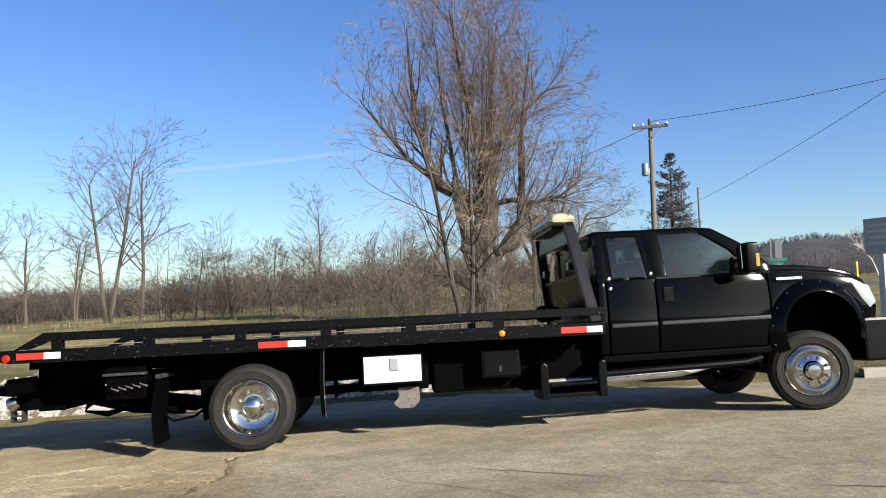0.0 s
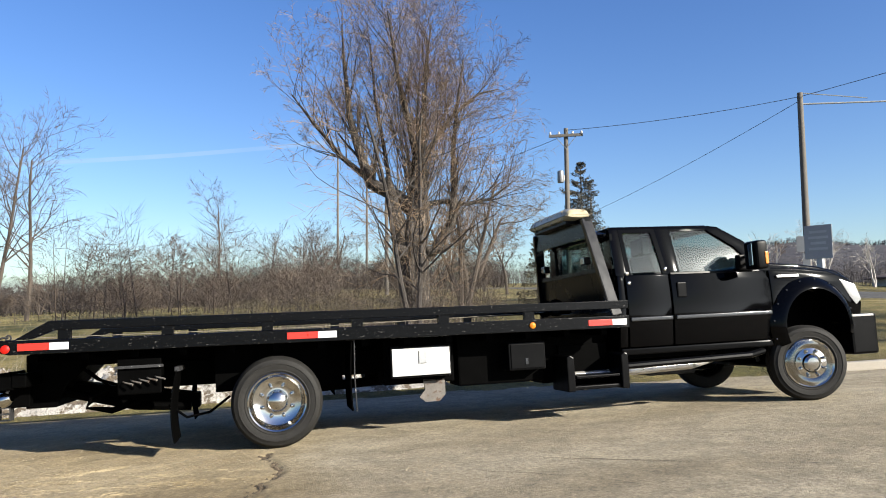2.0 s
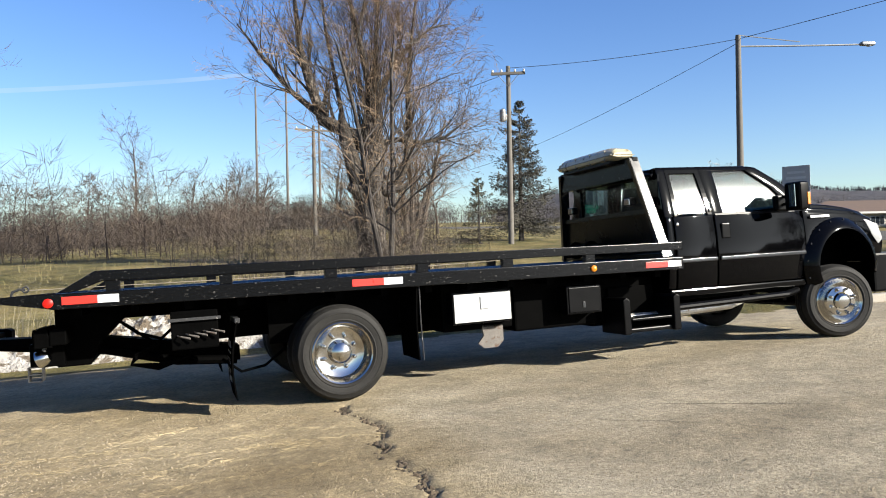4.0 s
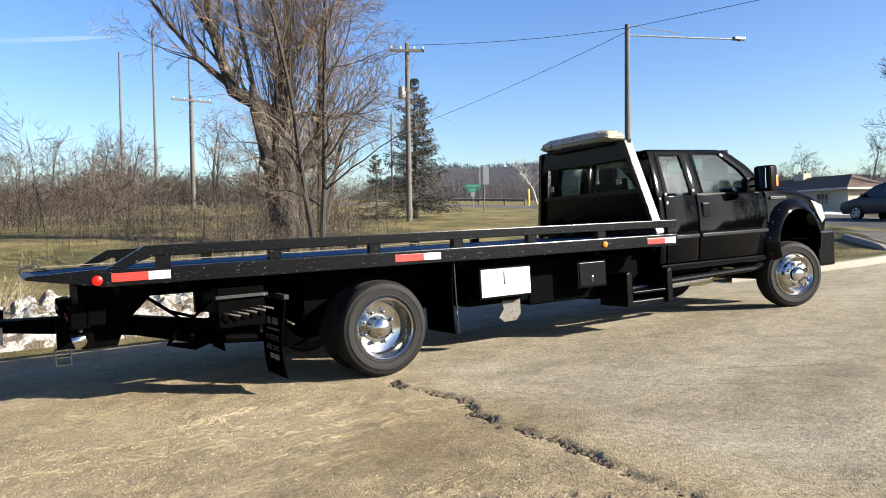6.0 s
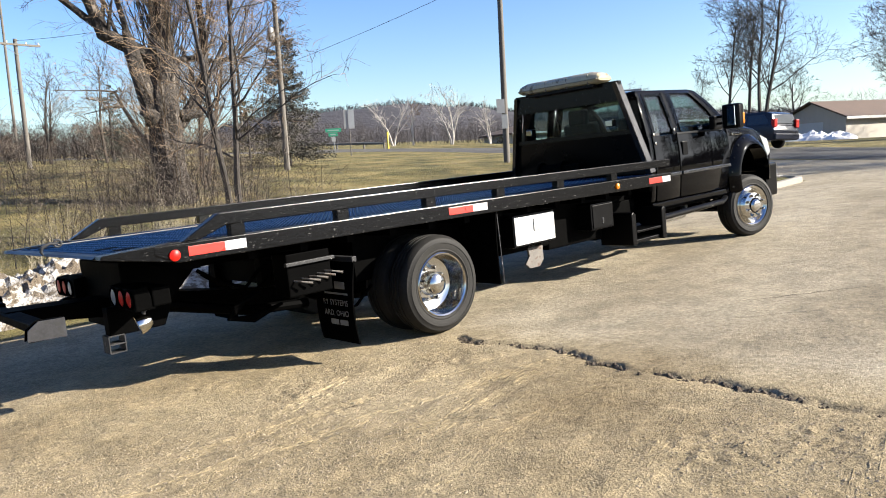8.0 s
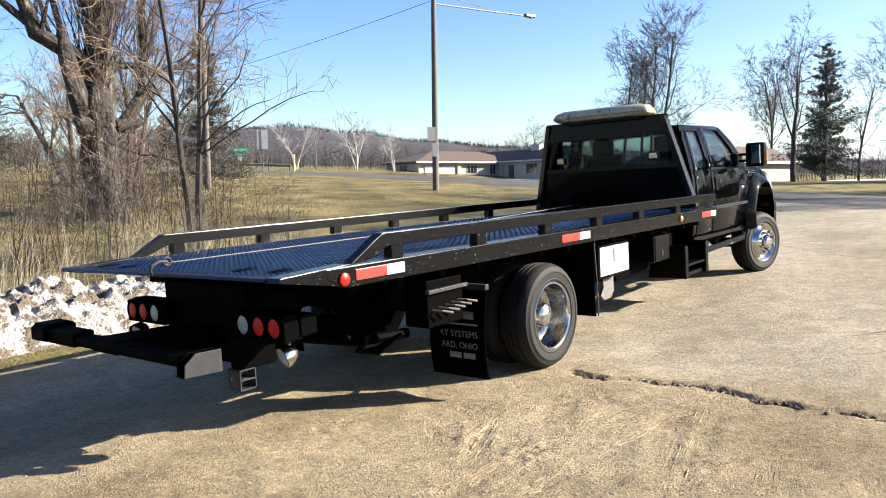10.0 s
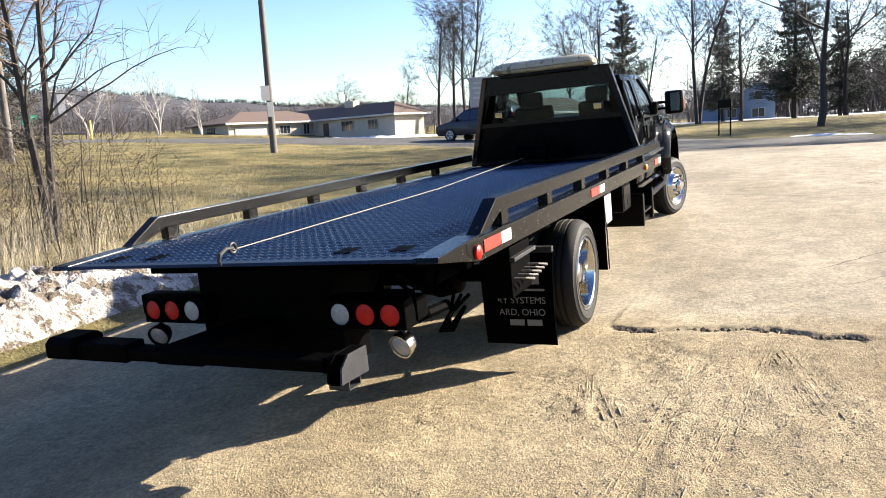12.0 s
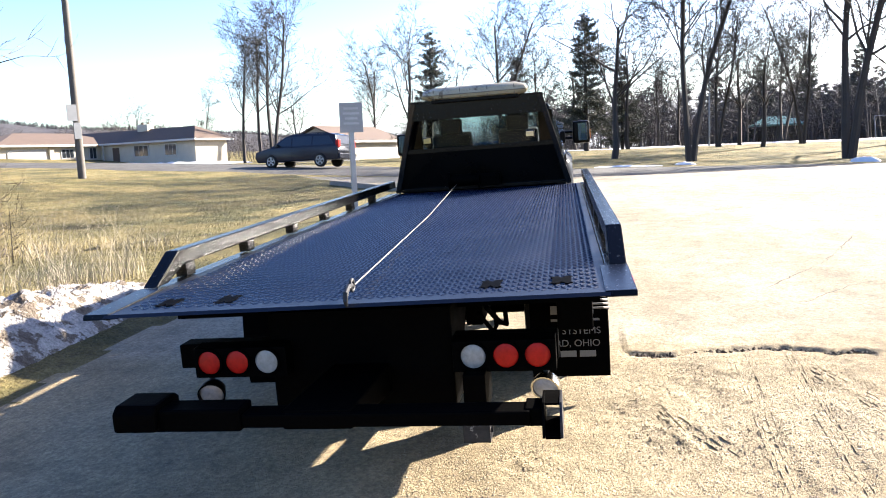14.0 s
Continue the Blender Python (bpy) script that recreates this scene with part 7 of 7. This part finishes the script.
def minivan():
    x, y = 33.3, 12.8
    z = max(land(x, y), land(x - 1, y), land(x + 1, y)) + 0.07
    t = thing("minivan", "dark slate-blue minivan on the road", "car", pose(x, y, z, 2.0, 0, 90 - 11.4) )
    # x ahead, y left
    body = [(-2.5, 0.35), (2.35, 0.30), (2.52, 0.55), (2.45, 0.85), (1.75, 1.02), (1.35, 1.08), (-2.45, 1.08), (-2.55, 0.8)]
    part("body", prism(body, -0.96, 0.96, 0.06, seg=3), VAN, t, smooth=True)
    cab_ = [(1.55, 1.05), (0.65, 1.62), (0.2, 1.73), (-1.9, 1.73), (-2.3, 1.62), (-2.48, 1.05)]
    taper = lambda z_: 0.95 - 0.25 * max(0.0, z_ - 1.05)
    part("upper_body", prism(cab_, lambda z_: -taper(z_), lambda z_: taper(z_), 0.05, seg=3), VAN, t, smooth=True)
    for s in (-1, 1):
        for poly in (((1.25, 1.12), (0.62, 1.55), (0.25, 1.6), (0.25, 1.12)), ((0.18, 1.12), (0.18, 1.6), (-0.95, 1.6), (-0.95, 1.12)), ((-1.03, 1.12), (-1.03, 1.6), (-1.95, 1.58), (-2.25, 1.15))):
            part("window", prism(list(poly), lambda z_: s * (taper(z_) - 0.02), lambda z_: s * (taper(z_) + 0.006)), VGLASS, t)
        part("mirror", box(1.0, 1.18, *sorted((s * 0.95, s * 1.12)), 1.08, 1.24, 0.03), VAN, t)
        part("tail_lamp", box(-2.56, -2.38, *sorted((s * 0.72, s * 0.95)), 0.95, 1.35, 0.02), RED_LENS, t, "red tail lamp")
        part("door_seam", box(0.20, 0.215, *sorted((s * 0.955, s * 0.965)), 0.40, 1.06), TRIM, t)
        for wx in (-1.45, 1.5):
            w = part("wheel", lathe([(0.0, 0.1), (0.33, 0.1), (0.35, 0.06), (0.35, -0.06), (0.33, -0.1), (0.24, -0.1), (0.22, -0.06), (0.0, -0.06)], 32), RUBBER, t, smooth=True)
            w.matrix_local = Matrix.Translation((wx, s * 0.90, 0.34)) @ pose(0, 0, 0, 0, 0, 0 if s < 0 else 180)
            for k in range(5):
                part("spoke", box(-0.03, 0.03, -0.085, -0.06, 0.04, 0.23, 0.005, m=pose(0, 0, 0, 0, 72 * k, 0)), STEEL, w)
            part("rim", lathe([(0.235, -0.098), (0.235, -0.105), (0.21, -0.105), (0.21, -0.07)], 32, closed=True), STEEL, w, smooth=True)
    part("rear_window", prism([(-2.50, 1.15), (-2.33, 1.56), (-2.30, 1.56), (-2.47, 1.15)], -0.72, 0.72), VGLASS, t)
    part("rear_bumper", box(-2.62, -2.45, -0.9, 0.9, 0.38, 0.66, 0.04), VAN, t)
    part("roof_rail", tube([(-1.8, 0.62, 1.77), (0.1, 0.62, 1.77)], 0.02, 6), TRIM, t)
    part("roof_rail", tube([(-1.8, -0.62, 1.77), (0.1, -0.62, 1.77)], 0.02, 6), TRIM, t)


minivan()

# ---- loose ground: clods, stones, tyre marks, seams ----
CRUMB = mat("dark_crack_soil", (0.0544, 0.0392, 0.0229), 0.95, var=0.4, scale=20)
SOIL = mat("damp_dark_soil", (0.147, 0.109, 0.0626), 0.95, var=0.4, scale=20)
STONE = mat("loose_stones", (0.235, 0.19, 0.125), 0.9, var=0.4, scale=12)


def clods(name, label, spots, seed, r0, r1, material):
    """Many small irregular lumps lying on the ground."""
    rng = random.Random(seed)
    verts, faces = [], []
    for x, y in spots:
        r = r0 + (r1 - r0) * rng.random() ** 2.5
        z = land(x, y) + relief(x, y)
        if abs(x - crack_x(y)) < 0.06 and y < -1.4:
            z -= 0.008
        k = len(verts)
        a0 = rng.uniform(0, 6.3)
        for i in range(5):
            a = a0 + i * 1.2566
            q = r * rng.uniform(0.7, 1.25)
            verts.append((x + q * math.cos(a), y + q * math.sin(a), z - 0.1 * r + rng.uniform(0, 0.35) * r))
        verts.append((x + rng.uniform(-0.3, 0.3) * r, y + rng.uniform(-0.3, 0.3) * r, z + r * rng.uniform(0.4, 0.85)))
        faces += [(k + i, k + (i + 1) % 5, k + 5) for i in range(5)]
    return tagged(part(name, (verts, faces), material), label, "stones", kind="stuff")


rng = random.Random(17)
spots = []
while len(spots) < 52000:
    x, y = rng.gauss(-1.5, 2.2), -7.5 * rng.random() + 1.6
    if y < lot_edge(x) and -9 < x < 9 and noise.noise(Vector((x * 0.7, y * 0.7, 2))) + 0.35 > 0.7 * rng.random():
        spots.append((x, y))
clods("loose_gravel", "loose fine gravel and grit on the lot", spots, 1, 0.0018, 0.0085, STONE)
spots = []
for _ in range(2600):
    y = -1.4 - 6.6 * rng.random()
    thick = max(0.0, 0.48 + 1.1 * noise.noise(Vector((y * 2.2, 9.0, 0))))
    if rng.random() < thick:
        spots.append((crack_x(y) - 0.02 + rng.gauss(0, 0.022), y))
clods("broken_edge", "dark crumbled soil along the broken surface edge", spots, 2, 0.004, 0.028, CRUMB)
spots = [(rng.gauss(-1.0, 0.5), rng.gauss(-2.3, 0.4)) for _ in range(90)] + [(rng.gauss(-0.9, 0.25), rng.gauss(-1.9, 0.12)) for _ in range(70)] + [(rng.gauss(-2.6, 0.8), rng.gauss(-1.6, 0.4)) for _ in range(60)]
for cx, cy, r in CHURNED:
    spots += [(rng.gauss(cx, r * 0.7), rng.gauss(cy, r * 0.6)) for _ in range(int(600 * r))]
spots += [(rng.gauss(-1.5, 0.16), rng.gauss(-1.42, 0.10)) for _ in range(150)] + [(rng.gauss(-0.45, 0.12), rng.gauss(-1.75, 0.10)) for _ in range(70)] + [(rng.gauss(-0.9, 0.25), rng.gauss(-2.25, 0.08)) for _ in range(70)]
clods("soil_clods", "scattered dark soil clods behind the wheel", spots, 3, 0.003, 0.009, SOIL)


def tyre_track(ax, ay, bx, by, lines, gap, seed, high=0.005):
    """Thin broken ridges that a tread has pressed up from the soil, side by side."""
    rng = random.Random(seed)
    verts, faces = [], []
    long_ = math.hypot(bx - ax, by - ay)
    c, s = (bx - ax) / long_, (by - ay) / long_
    for k in range(lines):
        off = (k - (lines - 1) / 2) * gap + rng.gauss(0, 0.003)
        d = rng.uniform(0, 0.2)
        while d < long_ - 0.04:
            run = rng.uniform(0.04, 0.16)
            if noise.noise(Vector((d * 2.5 + ax, k * 0.35 + seed, 1.0))) > -0.12:
                h, w = high * rng.uniform(0.5, 1.1), 0.006 * rng.uniform(0.7, 1.3)
                j = len(verts)
                for dd, ww, hh in ((0, -w, -0.002), (0, w, -0.002), (run, w, -0.002), (run, -w, -0.002), (0.2 * run, 0, h), (0.8 * run, 0, h)):
                    e = off + ww + 0.02 * noise.noise(Vector((d * 0.9, seed, 3.0)))
                    px, py = ax + (d + dd) * c - e * s, ay + (d + dd) * s + e * c
                    verts.append((px, py, land(px, py) + relief(px, py) + hh))
                faces += [(j, j + 4, j + 5, j + 3), (j + 1, j + 2, j + 5, j + 4), (j, j + 1, j + 4), (j + 2, j + 3, j + 5)]
            d += run + rng.uniform(0.004, 0.02)
    return tagged(part("tyre_track", (verts, faces), DIRT), "thin tyre tread lines pressed into the sandy soil", "tyre track", kind="stuff")


for i, (ax, ay, bx, by, n, g) in enumerate(((-0.02, -2.13, -3.0, -1.85, 4, 0.032), (-0.02, -2.46, -3.0, -2.16, 4, 0.034), (-1.2, -1.5, -1.75, -1.72, 4, 0.05), (-1.0, -1.42, -1.7, -1.58, 3, 0.04),
                                            (-0.45, -2.5, -1.6, -2.78, 4, 0.04), (-1.2, -2.9, -2.2, -2.25, 4, 0.035), (-0.3, -3.0, -2.4, -3.3, 4, 0.035), (-0.4, -3.6, -2.6, -4.2, 4, 0.035), (0.0, -4.4, -2.0, -4.9, 3, 0.04))):
    tyre_track(ax, ay, bx, by, n, g, i, 0.0042 if i < 6 else 0.0025)


def seam(pts, width, label, seed):
    """A thin dark line of damp soil in the surface."""
    rng = random.Random(seed)
    verts, faces = [], []
    for (ax, ay), (bx, by) in zip(pts, pts[1:]):
        n = max(2, int(math.hypot(bx - ax, by - ay) / 0.08))
        for i in range(n):
            f = i / n
            x, y = ax + (bx - ax) * f + rng.gauss(0, 0.012), ay + (by - ay) * f + rng.gauss(0, 0.012)
            w = width * max(0.08, 0.5 + 0.9 * noise.noise(Vector((x * 1.5, y * 1.5, seed))))
            dx, dy = bx - ax, by - ay
            q = math.hypot(dx, dy)
            nx, ny = -dy / q * w / 2, dx / q * w / 2
            verts += [(x + nx, y + ny, land(x + nx, y + ny) + 0.004), (x - nx, y - ny, land(x - nx, y - ny) + 0.004)]
    for i in range(len(verts) // 2 - 1):
        faces.append((2 * i, 2 * i + 1, 2 * i + 3, 2 * i + 2))
    tagged(part("surface_seam", (verts, faces), CRUMB), label, "seam", kind="structure")


seam([(7.6, -1.6), (7.0, -2.7), (5.9, -5.3), (5.2, -7.5), (4.6, -10)], 0.025, "dark seam in the lot surface", 1)
seam([(1.8, -2.75), (2.3, -3.1), (2.9, -3.6), (3.6, -4.0), (4.8, -4.6)], 0.018, "thin dark crack in the lot surface", 2)
seam([(1.3, -3.0), (1.9, -3.55), (2.4, -4.4), (3.2, -5.2)], 0.018, "thin dark crack in the lot surface", 3)
spots = [(8.29 + rng.gauss(0, 0.30), -3.74 + rng.gauss(0, 0.16)) for _ in range(160)]
clods("soil_clods", "small scatter of dark soil on the lot", spots, 4, 0.004, 0.016, SOIL)

# ---- vapour trail far off in the sky ----
TRAIL = bpy.data.materials.new("vapour_trail")
TRAIL.use_nodes = True
tn, tl = TRAIL.node_tree.nodes, TRAIL.node_tree.links
tn.remove(tn["Principled BSDF"])
em, tp, mixs, nz, tcx = tn.new("ShaderNodeEmission"), tn.new("ShaderNodeBsdfTransparent"), tn.new("ShaderNodeMixShader"), tn.new("ShaderNodeTexNoise"), tn.new("ShaderNodeTexCoord")
# the trail glows by itself; emission stands in for sunlight on it
em.inputs[0].default_value, em.inputs[1].default_value = (0.8, 0.9, 1.0, 1), 0.30
nz.inputs["Scale"].default_value = 0.004
mr = tn.new("ShaderNodeMapRange")
mr.inputs["From Min"].default_value, mr.inputs["From Max"].default_value, mr.inputs["To Min"].default_value, mr.inputs["To Max"].default_value = 0.3, 0.7, 0.08, 0.38
tl.new(tcx.outputs["Object"], nz.inputs["Vector"]); tl.new(nz.outputs["Fac"], mr.inputs["Value"]); tl.new(mr.outputs[0], mixs.inputs[0])
tl.new(tp.outputs[0], mixs.inputs[1]); tl.new(em.outputs[0], mixs.inputs[2]); tl.new(mixs.outputs[0], tn["Material Output"].inputs[0])
verts, faces = [], []
for i in range(41):
    az = -26 + 33 * i / 40
    el = 12.1 + 0.13 * az
    x, y = polar(1.2, -8.4, az, 3200)
    z = 1.3 + 3200 * math.tan(radians(el))
    wd = 4 + 5 * smooth(0, 20, i) * smooth(0, 4, 40 - i)
    verts += [(x, y, z - wd), (x, y, z + wd)]
    if i:
        faces.append((2 * i - 2, 2 * i, 2 * i + 1, 2 * i - 1))
trail = tagged(part("backdrop_vapour_trail", (verts, faces), TRAIL), "thin white vapour trail across the sky", "vapour trail", kind="structure")
trail.visible_shadow = False
